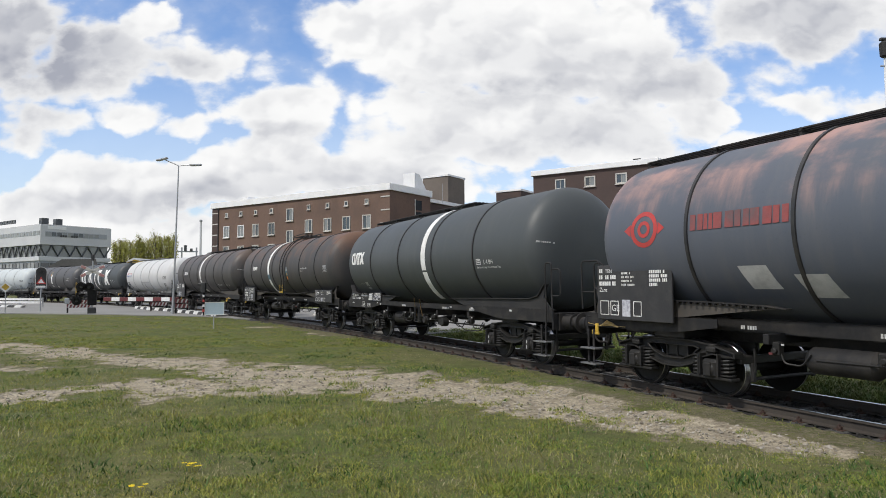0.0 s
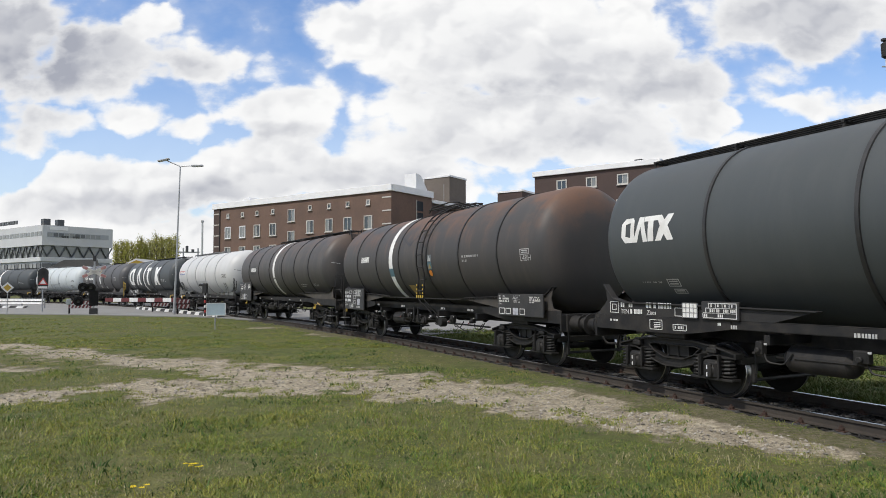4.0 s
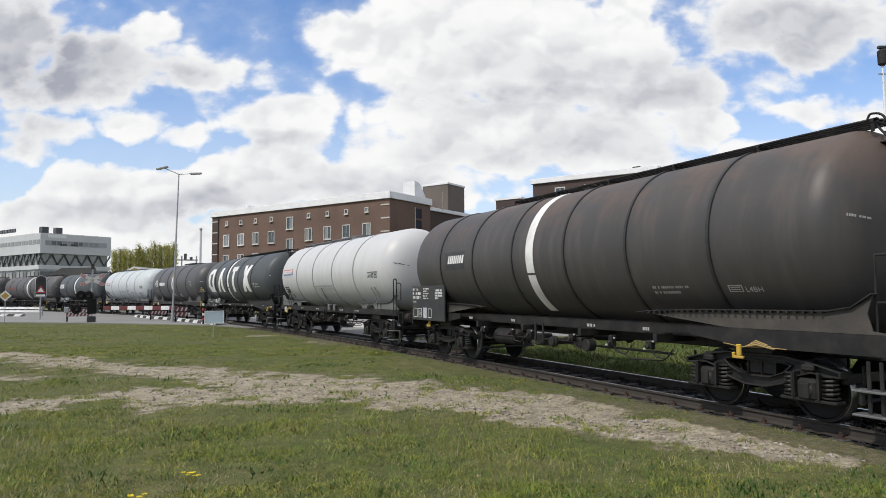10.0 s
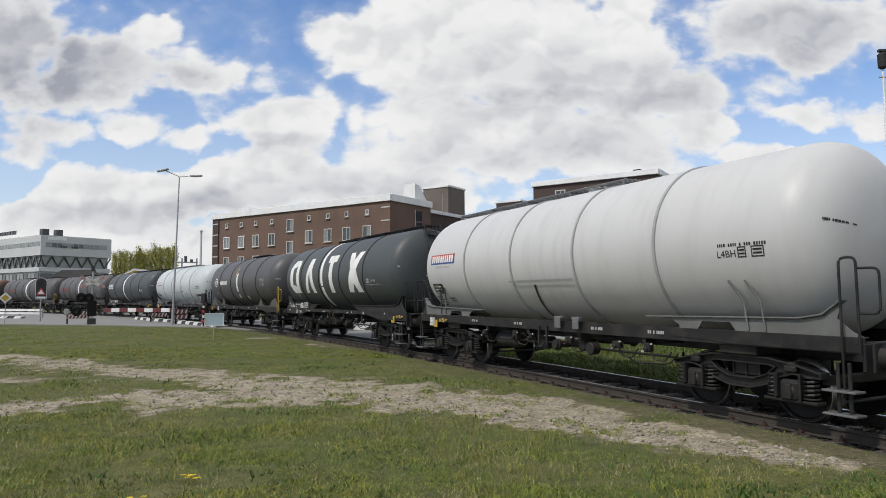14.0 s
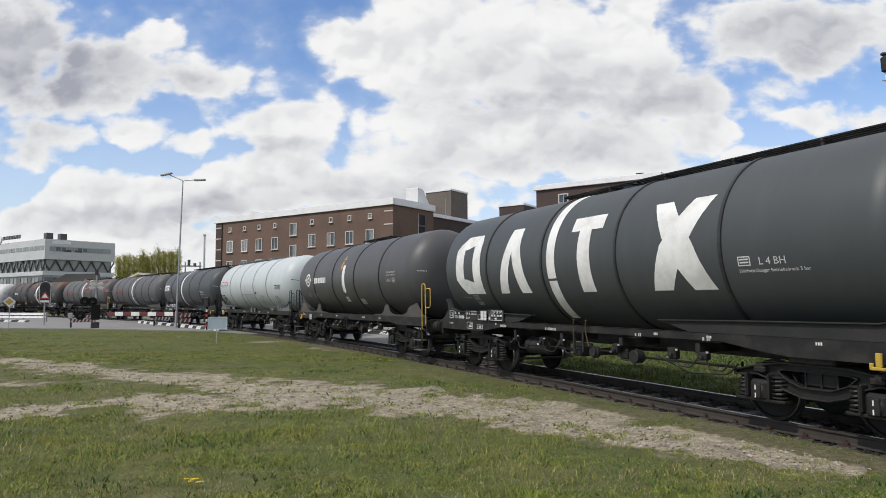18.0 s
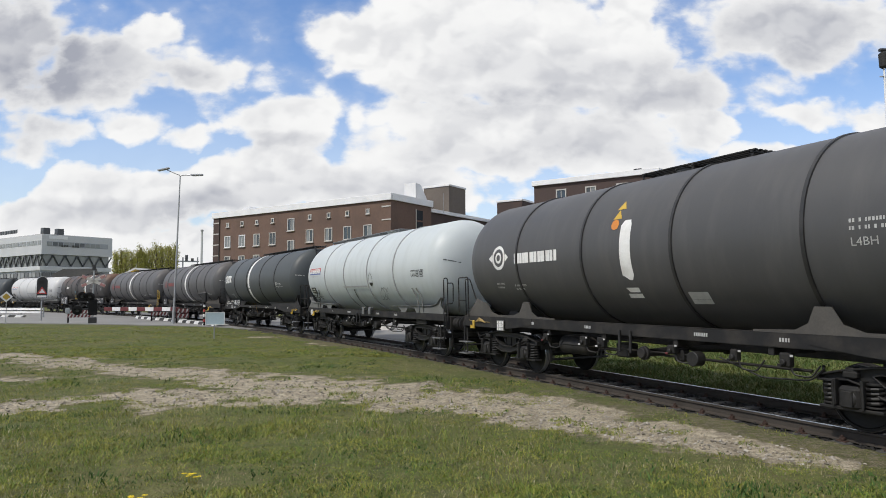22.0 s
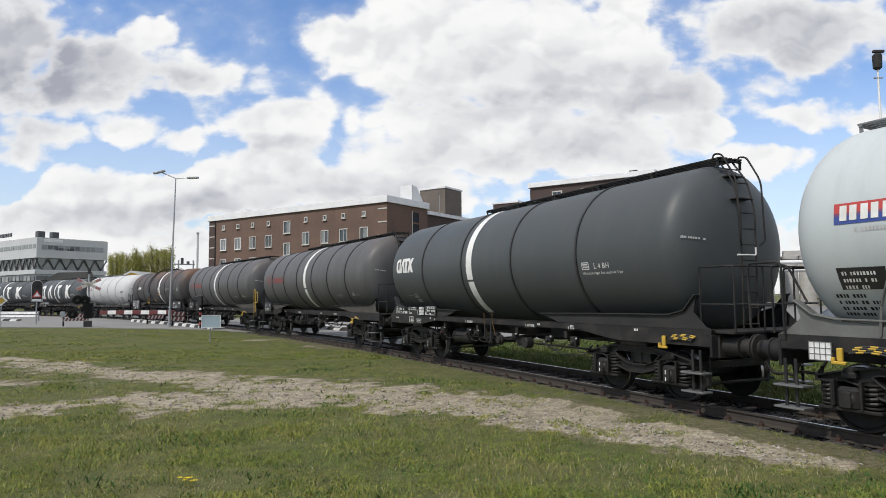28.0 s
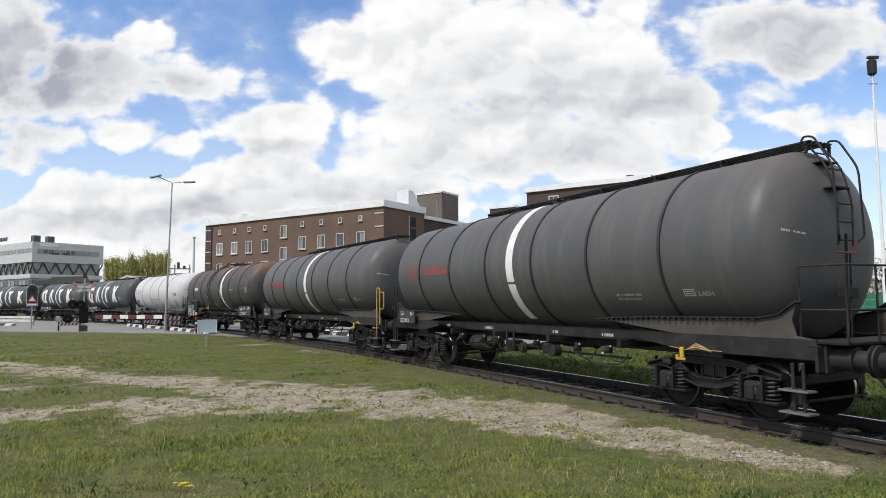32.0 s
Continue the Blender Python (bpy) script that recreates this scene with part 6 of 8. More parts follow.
def marks_ivory(w):
    part("brand_field", quad_art(Shape(), -5.56, 1.5, [(0.28, 0.0, 1.48), (0.15, 0.0, 1.48)]), mat_red, w, "red upper half of an emblem panel")
    part("brand_field", quad_art(Shape(), -5.56, 1.5, [(0.15, 0.0, 1.48), (0.11, 0.0, 1.48)]), mat_plum, w)
    part("brand_field", quad_art(Shape(), -5.56, 1.5, [(0.11, 0.0, 1.48), (0.0, 0.0, 1.48)]), mat_blue, w, "blue lower half of an emblem panel")
    brand_blocks(w, mat_white, "white block emblem", -5.48, 3.2, (0.22, 0.22, 0.22, 0.22, 0.24), 0.20, 0.05)
    s = Shape()
    bars(s, 4.86, -4.8, [0.9], 0.05, 0.04, 4)
    word(s, 4.83, -11, "L4BH", 0.16)
    frame_art(s, 5.22, -11.5, 0.15, 0.17)
    frame_art(s, 5.46, -11.5, 0.22, 0.17)
    print_part("tank_lettering", s, mat_skirt, w)
    end_number(w, 6.36, 9, 0.16, 6.55, 0.8, mat_skirt)
    ap = part("address_plate", quad_art(Shape(), -5.62, -26, [(0.16, 0.0, 0.62), (-0.16, 0.0, 0.62)], lift=0.008), mat_black, w, "black plate with white print")
    print_part("address_lettering", bars(Shape(), -5.56, -24, [0.50, 0.42, 0.32], 0.05, 0.05, 9, lift=0.012), mat_white, ap)
    d = bars(Shape(), -5.75, -37, [0.4, 0.55, 0.5, 0.4], 0.06, 0.05, 12)
    frame_art(d, -4.95, -44, 0.34, 0.20)
    print_part("data_lettering", d, mat_skirt, w)
    print_part("brand_note", bars(Shape(), -5.30, -2.6, [0.95], 0.055, 0.03, 17), mat_dim, w)
    # cladding door panel: a ledge, and the slot below it
    p = Shape()
    quad_art(p, 0, -20.5, [(0.03, -1.36, 1.12), (-0.03, -1.36, 1.12)], lift=0.035)
    part("cladding_seam", p, mat_ring_white_shaded, w)
    k = Shape()
    for i in range(10):
        quad_art(k, -0.37 - 0.022 * i, -24 - i * 4.0, [(0.0, 0.0, 0.07), (-0.11, -0.02, 0.05)], lift=0.02)
    part("seam_gap", k, mat_black, w)
    for x in (0.40, 1.02):
        lg = Shape().box((x, -1.30, 1.42), (0.26, 0.10, 0.05), 0.01)
        lg.box((x, -1.34, 1.30), (0.20, 0.03, 0.22), 0.008)
        part("locking_lug", lg, mat_steel, w, "bare steel locking lug at the sill")


def marks_ivory_tag(w):
    marks_ivory(w)
    hx = [(0.17, 0.0), (0.0, -0.16), (0.03, -0.44), (0.17, -0.54), (0.32, -0.44), (0.35, -0.16)]
    hs = Shape()
    for (a, b), (c, d) in zip(hx, hx[1:] + hx[:1]):
        on_tank(hs, 1.30, -1.5, [(a, b), (c, d), (c * 0.9 + 0.017, d * 0.9 - 0.027), (a * 0.9 + 0.017, b * 0.9 - 0.027)], [(0, 1, 2, 3)], lift=0.006)
    on_tank(hs, 1.30, -1.5, [(0.03, -0.44), (0.17, -0.54), (0.32, -0.44), (0.30, -0.38), (0.17, -0.47), (0.06, -0.38)], [(0, 1, 2, 5), (2, 3, 4, 5)], lift=0.007)
    part("hexagon_outline", hs, mat_black, w, "thin black hexagon outline")
    t = Shape()
    for i in range(26):
        a0, a1 = i * 0.55, (i + 1) * 0.55
        x0, z0 = 2.30 + 0.55 * math.cos(a0) * (0.6 + 0.4 * math.sin(a0 * 0.37)), 0.26 * math.sin(a0 * 1.3)
        x1, z1 = 2.30 + 0.55 * math.cos(a1) * (0.6 + 0.4 * math.sin(a1 * 0.37)), 0.26 * math.sin(a1 * 1.3)
        on_tank(t, 0, -34, [(x0, z0), (x1, z1), (x1 + 0.02, z1 + 0.035), (x0 + 0.02, z0 + 0.035)], [(0, 1, 2, 3)])
    part("spray_scrawl", t, mat_greyline, w, "grey sprayed scrawl")


mat_label_grey = surface("grey label film", (0.13, 0.15, 0.16), (0.09, 0.10, 0.11), 0.5, fine=40, coarse=4, bump=0.05)
mat_greyline = surface("grey spray paint", (0.20, 0.21, 0.22), (0.35, 0.36, 0.36), 0.6, fine=20, coarse=3)


def marks_emblem(w):
    s = ring_emblem(Shape(), -4.44, 1.4, 0.30)
    part("brand_mark", s, mat_white, w, "white ring emblem")
    brand_blocks(w, mat_white, "white block emblem", -3.72, -5, (0.25, 0.17, 0.38, 0.25, 0.34, 0.24), 0.24, 0.01)
    st = Shape()
    quad_art(st, -0.08, -1.5, [(0.58, 0.10, 0.26), (0.48, 0.02, 0.30), (-0.48, 0.0, 0.30), (-0.58, 0.16, 0.24)])
    part("warning_band", st, mat_white, w, "short worn white stripe")
    a = Shape()
    quad_art(a, -0.12, -33, [(0.10, 0, 0.34), (0.0, 0.08, 0.34)])
    part("white_plate", a, mat_white, w)
    part("white_plate", quad_art(Shape(), -0.12, -38, [(0.10, 0, 0.36), (0.0, 0, 0.36)]), mat_white, w)
    part("white_plate", quad_art(Shape(), 1.34, -38, [(0.13, 0, 0.42), (-0.13, 0.0, 0.42)]), mat_dim, w)
    for i, m in enumerate((mat_yellow, mat_yellow, mat_orange)):
        q = Shape()
        on_tank(q, -0.30 - 0.03 * i, 30 - 8 * i, [(0.0, 0.0), (0.24, 0.0), (0.12, 0.2)] if i < 2 else [(0.12 + 0.11 * math.cos(k * 0.785), 0.1 + 0.11 * math.sin(k * 0.785)) for k in range(8)],
                [(0, 1, 2)] if i < 2 else [tuple(range(8))])
        part("warning_sign", q, m, w, "small yellow hazard sign")
    s = Shape()
    bars(s, 4.28, 2, [0.72, 0.72], 0.05, 0.05, 5)
    word(s, 4.28, -9.5, "L4BH", 0.16)
    frame_art(s, 4.74, -10.5, 0.22, 0.16)
    print_part("tank_lettering", s, mat_dim, w)
    print_part("small_lettering", bars(bars(Shape(), -4.7, -24, [0.35, 0.3], 0.05, 0.05, 3), -3.9, -26, [0.5, 0.4], 0.05, 0.05, 6), mat_dim, w)
    end_number(w, 6.20, 2, 0.16, 6.48, 0.8)


def marks_faded(w):
    s = ring_emblem(Shape(), -5.4, 1.5, 0.26)
    part("brand_mark", s, mat_faded_red, w, "faded red ring emblem")
    brand_blocks(w, mat_faded_red, "faded red block emblem", -4.72, -4, (0.25, 0.17, 0.36, 0.25, 0.34, 0.25), 0.26, 0.02)
    t = Shape()
    bars(t, 3.56, -31, [0.65, 0.6], 0.045, 0.05, 5)
    frame_art(t, 5.2, -32, 0.24, 0.14)
    word(t, 5.5, -32, "L4BH", 0.14)
    print_part("tank_lettering", t, mat_dim, w)
    end_number(w, 6.94, 7, 0.10, 7.08, 0.55)


def marks_worn(w):
    s = ring_emblem(Shape(), -5.37, 4.4, 0.33)
    part("brand_mark", s, mat_red, w, "red ring emblem")
    brand_blocks(w, mat_faded_red, "faded red block emblem", -4.30, 0.5, (0.26, 0.17, 0.38, 0.26, 0.36, 0.25), 0.26, 0.02)
    for x, q in ((-3.5, -31), (-2.6, -37)):
        part("pale_patch", quad_art(Shape(), x, q, [(0.22, 0, 0.5), (-0.2, 0.14, 0.64)]), mat_dim, w, "pale painted patch")


KINDS = {
    "slate": dict(name="tank_wagon", label="slate-green four-axle tank wagon with one white band", L=14.75, pivot=4.85, tank=(-6.42, 6.48), paint=slate, rings=(-3.67, -1.222, 1.222, 3.67), band=-0.79,
                  walkway=(-1.85, 6.3), hatch=0.2, skirt="long", front="platform", rear="plain", boards=(), marks=marks_slate, reflector=-4.25, reflector_z=1.47, seed=1, hooks=((5.75, 1.04, True),)),
    "slate_plain": dict(name="tank_wagon", label="slate-green tank wagon with plain round ends", L=14.75, pivot=4.85, tank=(-6.42, 6.48), paint=slate, rings=(-3.67, -1.222, 1.222, 3.67), band=0.675,
                        walkway=(-6.0, 1.8), hatch=0.2, skirt="long", front="loop", rear="plain", boards=(), marks=marks_slate, reflector=-4.25, reflector_z=1.47, seed=11, hooks=()),
    "big": dict(name="tank_wagon", label="slate-green tank wagon with huge white block shapes", L=14.8, pivot=4.85, tank=(-6.42, 6.5), paint=slate, rings=(-3.67, -1.222, 1.222, 3.67), band=-0.86,
                walkway=(-1.95, 6.33), hatch=0.2, skirt="long", front="platform", rear="plain", boards=(), marks=marks_big, reflector=-4.25, reflector_z=1.47, seed=2, hooks=((5.86, 1.04, True),)),
    "rusty": dict(name="tank_wagon", label="rust-stained dark tank wagon with a side ladder", L=15.55, pivot=5.4, tank=(-7.05, 7.05), paint=rusty, rings=(-4.97, -3.07, -1.1, 1.0, 2.98, 4.97), band=-1.735,
                  hatch=0.15, dome_rail=True, side_ladder=0.75, sole=True, skirt="long", boards=((-6.73, -4.65, 0.98, 1.80), (4.80, 6.70, 1.16, 1.70)), marks=marks_rusty, rear="loop", front="plain", seed=3, hooks=((-6.86, 0.93, False),)),
    "charcoal": dict(name="tank_wagon", label="charcoal tank wagon with one white band and end ladder", L=16.1, pivot=5.25, tank=(-6.92, 7.0), paint=charcoal, rings=(-4.8, -2.92, -1.0, 1.02, 2.9, 4.8), band=-0.25,
                     walkway=(-2.7, 6.8), hatch=0.3, skirt="long", front="platform", boards=((-7.08, -4.82, 1.06, 2.13),), marks=marks_charcoal, seed=4, hooks=((5.11, 0.93, False), (-6.08, 0.94, False))),
    "ivory": dict(name="tank_wagon", label="off-white insulated tank wagon with a cladding seam", L=15.05, pivot=4.85, tank=(-6.5, 6.55), paint=ivory, rings=(-3.5, -1.2, 1.2, 3.5), walkway=(-5.9, 1.5), hatch=0.3,
                  skirt="clad", pale_skirt=True, front="loop", rear="arch", marks=marks_ivory, reflector=-6.0, seed=5, hooks=((-5.73, 1.03, True),), dish=0.8),
    "ivory_tag": dict(name="tank_wagon", label="pale grey-green insulated tank wagon with sprayed scrawl", L=14.55, pivot=4.85, tank=(-6.5, 6.55), paint=ivory_cool, rings=(-3.5, -1.2, 1.2, 3.5), walkway=(-5.9, 1.5), hatch=0.3,
                      skirt="clad", pale_skirt=True, front="loop", rear="arch", marks=marks_ivory_tag, reflector=-6.0, seed=6, hooks=((-5.73, 1.03, True),), dish=0.8),
    "emblem": dict(name="tank_wagon", label="clean graphite tank wagon with yellow end handrails", L=14.75, pivot=4.82, tank=(-6.42, 6.48), paint=graphite, rings=(-3.63, -1.21, 1.21, 3.63), walkway=(-0.7, 2.0), hatch=0.3,
                   skirt="open", front="yellow", rear="arch", marks=marks_emblem, reflector=-4.79, seed=7, hooks=((-6.18, 1.06, False),), dish=0.8),
    "faded": dict(name="tank_wagon", label="grey tank wagon with faded red marks and a white band", L=16.1, pivot=5.42, tank=(-6.9, 7.08), paint=greyed, rings=(-4.85, -2.92, -1.0, 1.0, 2.92, 4.85), band=0.125,
                  walkway=(-2.8, 6.88), hatch=0.3, skirt="long", front="platform", rear="loop", boards=((-6.6, -5.5, 1.22, 1.62),), marks=marks_faded, seed=8, hooks=((5.05, 0.95, False),)),
    "worn": dict(name="tank_wagon", label="blue-grey tank wagon with worn pinkish patches", L=15.95, pivot=5.2, tank=(-6.85, 7.1), paint=bluegrey, rings=(-4.39, -2.45, -0.5, 1.45, 3.4, 5.35), walkway=(-6.5, 6.9), hatch=0.3,
                 skirt="long", front="platform", rear="arch", boards=((-6.82, -4.86, 1.22, 2.28),), marks=marks_worn, seed=9, hooks=((-7.0, 0.96, False),)),
}
KINDS["faded_loops"] = dict(KINDS["faded"], label="grey tank wagon with faded red marks and yellow end handrails", front="yellow", seed=18)
KINDS["rusty_rear"] = dict(KINDS["rusty"], label="rust-brown tank wagon with a side ladder behind its band", band=1.55, side_ladder=-0.9, seed=13)

ORDER = ("worn", "slate_plain", "rusty", "charcoal", "ivory", "big", "emblem", "ivory_tag", "slate", "faded", "faded_loops", "rusty_rear", "ivory", "big", "big", "big", "slate", "charcoal")
FRONT = 11.445           # where the second wagon's leading buffers are at the start


def build_train():
    masters, train = {}, []
    at = FRONT - KINDS[ORDER[0]]["L"]
    for kind in ORDER:
        k = KINDS[kind]
        if kind not in masters:
            w, b = make_wagon(k)
            masters[kind] = w
        else:
            w = copy_thing(masters[kind], Matrix.Identity(4))
            b = []
            for o in w.children:
                if o.name.startswith("bogie"):
                    b.append((o, [c for c in o.children if c.name.startswith("wheelset")]))
        train.append((w, b, at + k["L"] / 2, k["pivot"]))
        at += k["L"]
    return train


train = build_train()


def wagon_pose(mid, pivot, t):
    s = mid - travelled(t)
    xa, ya, ha = line(s - pivot)
    xb, yb, hb = line(s + pivot)
    turn = math.atan2(ya - yb, xa - xb)
    return (xa + xb) / 2, (ya + yb) / 2, turn, (ha + math.pi, hb + math.pi)


def wrap(a):
    return (a + math.pi) % (2 * math.pi) - math.pi


def move_train():
    for w, bogies, mid, pivot in train:
        rows, turns = [], ([], [])
        for i in range(65):
            t = i * 0.5
            x, y, a, heads = wagon_pose(mid, pivot, t)
            rows.append((t, pose(x, y, RAIL, 0, 0, math.degrees(a))))
            for k in (0, 1):
                side = pivot if k == 0 else -pivot
                turns[k].append((t, pose(side, 0, 0, 0, 0, math.degrees(wrap(heads[k] - a)))))
        walk(w, rows)
        for b, sets in bogies:
            k = 0 if b.matrix_basis.translation.x > 0 else 1
            walk(b, turns[k][::4])
            spin = [(i * 0.15, travelled(i * 0.15) / 0.46) for i in range(214)] + [(32.0, travelled(32.0) / 0.46)]
            spin = [q for q in spin if q[0] <= 32.0]
            for ws in sets:
                p = ws.matrix_basis.translation.copy()
                walk(ws, [(t, pose(p.x, p.y, p.z, 0, math.degrees(q), 0)) for t, q in spin])

# ---- roads, crossing and what stands round them ----
def sheet(name, label, category, pts, z, mat, thick=0.25):
    return thing(name, label, category, kind="structure", data=Shape().prism(pts, z - thick, z, "Z").mesh(name, mat, 0))


road = sheet("road", "grey asphalt road that crosses the track", "road",
             [(-130, 88), (-60, 58), (-34, 50.0), (-23.9, 47.1), (-15.1, 43.0), (-9.2, 37.4), (-5.1, 32.2), (-1.6, 26.4), (1.6, 29.0), (4.0, 31.5), (-4, 44), (-12, 56), (-26, 72), (-50, 88), (-130, 118)], 0.055, mat_asphalt)
lot = sheet("parking_lot", "wide grey asphalt yard beyond the track", "asphalt yard",
            [(3.6, 31.0), (9, 28.8), (25, 25.0), (75, 14), (120, 60), (60, 110), (-8, 66), (-11.6, 56)], 0.06, mat_asphalt)


def pole(name, label, category, x, y, h, r0, r1, mat, group=""):
    t = thing(name, label, category, Matrix.Translation((x, y, 0)), group)
    part("pole", Shape().spin([(0, 0.001), (0, r0), (h * 0.5, (r0 + r1) / 2), (h, r1), (h, 0.001)], 14, "Z"), mat, t)
    return t


def build_street_lamp():
    t = pole("street_lamp", "tall grey street lamp with two arms", "street lamp", -19.75, 47.6, 10.9, 0.080, 0.042, mat_galv)
    t.matrix_world = pose(-19.75, 47.6, 0, 0, 1.3, 0)
    part("base_sleeve", Shape().cyl((0, 0, 0), (0, 0, 1.3), 0.10, 14), mat_galv, t)
    for s in (-1, 1):
        a = part("arm", Shape().tube(bent([(0, 0, 10.7), (0, 0, 10.95), (s * 1.0, 0, 11.1 + (0.25 if s < 0 else -0.08))], 0.2), 0.035, 8), mat_galv, t)
        z = 11.12 + (0.28 if s < 0 else -0.10)
        part("lamp_head", Shape().box((0, 0, 0), (0.85, 0.28, 0.12), 0.04, pose(s * 1.25, 0, z, 0, -s * (-14 if s < 0 else 3), 0)), mat_galv, a)
        part("lamp_glass", Shape().box((0, 0, -0.065), (0.6, 0.2, 0.03), 0.01, pose(s * 1.25, 0, z, 0, -s * (-14 if s < 0 else 3), 0)), mat_lamp_glass, a)
    return t


build_street_lamp()


def build_crossing_signal(x, y, face):
    """A mast with red lamps on black shields and a red and white cross."""
    t = thing("crossing_signal", "level crossing signal with red and white cross", "crossing signal", pose(x, y, 0, 0, 0, face))
    part("foot", Shape().box((0, 0, 0.25), (0.55, 0.5, 0.5), 0.04), mat_black, t)
    part("cabinet", Shape().box((0, 0.05, 1.25), (0.60, 0.42, 1.15), 0.04), mat_deep_black, t, "black relay cabinet")
    part("mast", Shape().cyl((0, 0, 0.4), (0, 0, 4.15), 0.065, 12), mat_galv, t)
    part("mast_cap", Shape().box((0, 0, 4.2), (0.22, 0.22, 0.42), 0.03), mat_black, t)
    for dx, dz in ((-0.72, 2.05), (-0.22, 2.02), (-1.0, 1.02)):
        d = part("lamp_shield", Shape().cyl((dx, -0.12, dz), (dx, -0.06, dz), 0.34, 28), mat_deep_black, t, "round black lamp shield")
        part("lamp_hood", Shape().spin([(-0.40, 0.15), (-0.12, 0.15), (-0.12, 0.13), (-0.40, 0.13)], 18, "Y", (dx, 0, dz), -20, 200), mat_deep_black, d)
        part("lamp_lens", Shape().cyl((dx, -0.15, dz), (dx, -0.12, dz), 0.12, 18), mat_dark_panel, d, "unlit dark lens")
    part("lamp_bracket", Shape().tube([(-1.12, 0.0, 1.05), (0, 0.0, 1.15)], 0.05, 8).tube([(-0.8, 0.0, 2.05), (0, 0.0, 2.05)], 0.05, 8), mat_black, t)
    part("control_box", Shape().box((-1.62, -0.05, 1.0), (0.30, 0.24, 0.42), 0.03), mat_grey_panel, t, "small grey control box")
    for ang in (26, -26):
        arm = part("cross_arm", Shape().box((0, -0.10, 0), (1.75, 0.03, 0.22), 0.008, pose(0, 0, 3.2, 0, ang, 0)), mat_winframe, t, "white arm with red ends")
        for s in (-1, 1):
            part("arm_tip", Shape().box((s * 0.68, -0.12, 0), (0.36, 0.012, 0.20), 0.004, pose(0, 0, 3.2, 0, ang, 0)), mat_pink, arm)
    return t


build_crossing_signal(-26.2, 48.6, 24)


def build_hazard_board(x, y, w, h, z, turn, label):
    """A board with slanting red and white stripes on two posts."""
    t = thing("hazard_board", label, "hazard board", pose(x, y, 0, 0, 0, turn), group="hazard boards at the crossing")
    for s in (-1, 1):
        part("post", Shape().box((s * (w / 2 - 0.05), 0, (z + h) / 2 - 0.05), (0.11, 0.09, z + h + 0.1), 0.012), mat_deep_black, t)
    n = max(3, int(w / 0.24))
    for row in range(2):
        b = part("board", Shape().box((0, -0.07, z + h * (0.25 + 0.5 * row)), (w, 0.03, h * 0.40), 0.006), mat_dull_red, t, "red board with white stripes")
        for i in range(n):
            u = -w / 2 + w * (i + 0.2) / n
            z0, z1 = z + h * (0.25 + 0.5 * row) - h * 0.19, z + h * (0.25 + 0.5 * row) + h * 0.19
            part("stripe", Shape().prism([(u, z0), (u + 0.11, z0), (u + 0.21, z1), (u + 0.10, z1)], -0.089, -0.086), mat_dim, b)
    return t


build_hazard_board(-27.9, 50.0, 1.7, 0.62, 0.42, 24, "red and white striped board on dark posts")
build_hazard_board(-23.05, 52.8, 1.25, 0.68, 0.45, 30, "red and white striped board beside the track")
build_hazard_board(-19.35, 48.2, 0.88, 0.74, 0.42, 30, "short red and white striped board by the track")


def build_boom():
    """The lowered crossing barrier."""
    a, b = Vector((-27.0, 51.8, 1.04)), Vector((-20.4, 50.2, 1.04))
    t = thing("barrier_boom", "lowered red and white crossing barrier boom", "barrier", Matrix.Translation(a) @ pose(0, 0, 0, 0, 0, math.degrees(math.atan2(b.y - a.y, b.x - a.x))))
    L = (b - a).length
    n = 9
    for i in range(n):
        part("boom_section", Shape().box((L * (i + 0.5) / n, 0, 0), (L / n - 0.004, 0.09, 0.30), 0.012), mat_dull_red if i % 2 == 0 else mat_kerb_white, t, "" if i % 2 else "red section")
    part("boom_prop", Shape().cyl((L * 0.92, 0, -1.02), (L * 0.92, 0, -0.15), 0.05, 10), mat_galv, t)
    return t


build_boom()


def build_signal_mast():
    t = pole("signal_mast", "small black road signal on a striped mast", "signal", -16.4, 44.6, 1.75, 0.06, 0.06, mat_deep_black)
    for i in range(4):
        part("mast_stripe", Shape().cyl((0, 0, 0.30 + i * 0.33), (0, 0, 0.47 + i * 0.33), 0.072, 12), mat_kerb_white if i % 2 else mat_red, t)
    part("signal_head", Shape().box((0, -0.05, 1.95), (0.34, 0.24, 0.70), 0.06), mat_black, t)
    part("signal_arm", Shape().box((-0.12, -0.05, 2.18), (0.58, 0.18, 0.14), 0.04), mat_black, t)
    return t


build_signal_mast()


def build_sign():
    """The back of a small sheet sign on the lawn."""
    t = pole("road_sign", "pale blue-grey sheet sign on a thin post", "sign", -11.05, 31.4, 1.25, 0.028, 0.028, mat_galv)
    part("sign_sheet", Shape().box((0.03, -0.03, 0.98), (0.86, 0.02, 0.60), 0.006, pose(0, 0, 0, 0, 0, 18)), mat_sign_back, t)
    fr = Shape()
    for z in (0.69, 1.27):
        fr.box((0.03, -0.045, z), (0.88, 0.02, 0.025), 0.004, pose(0, 0, 0, 0, 0, 18))
    for x in (-0.40, 0.46):
        fr.box((x, -0.045, 0.98), (0.025, 0.02, 0.60), 0.004, pose(0, 0, 0, 0, 0, 18))
    part("sign_rim", fr, mat_kerb_white, t)
    return t


build_sign()


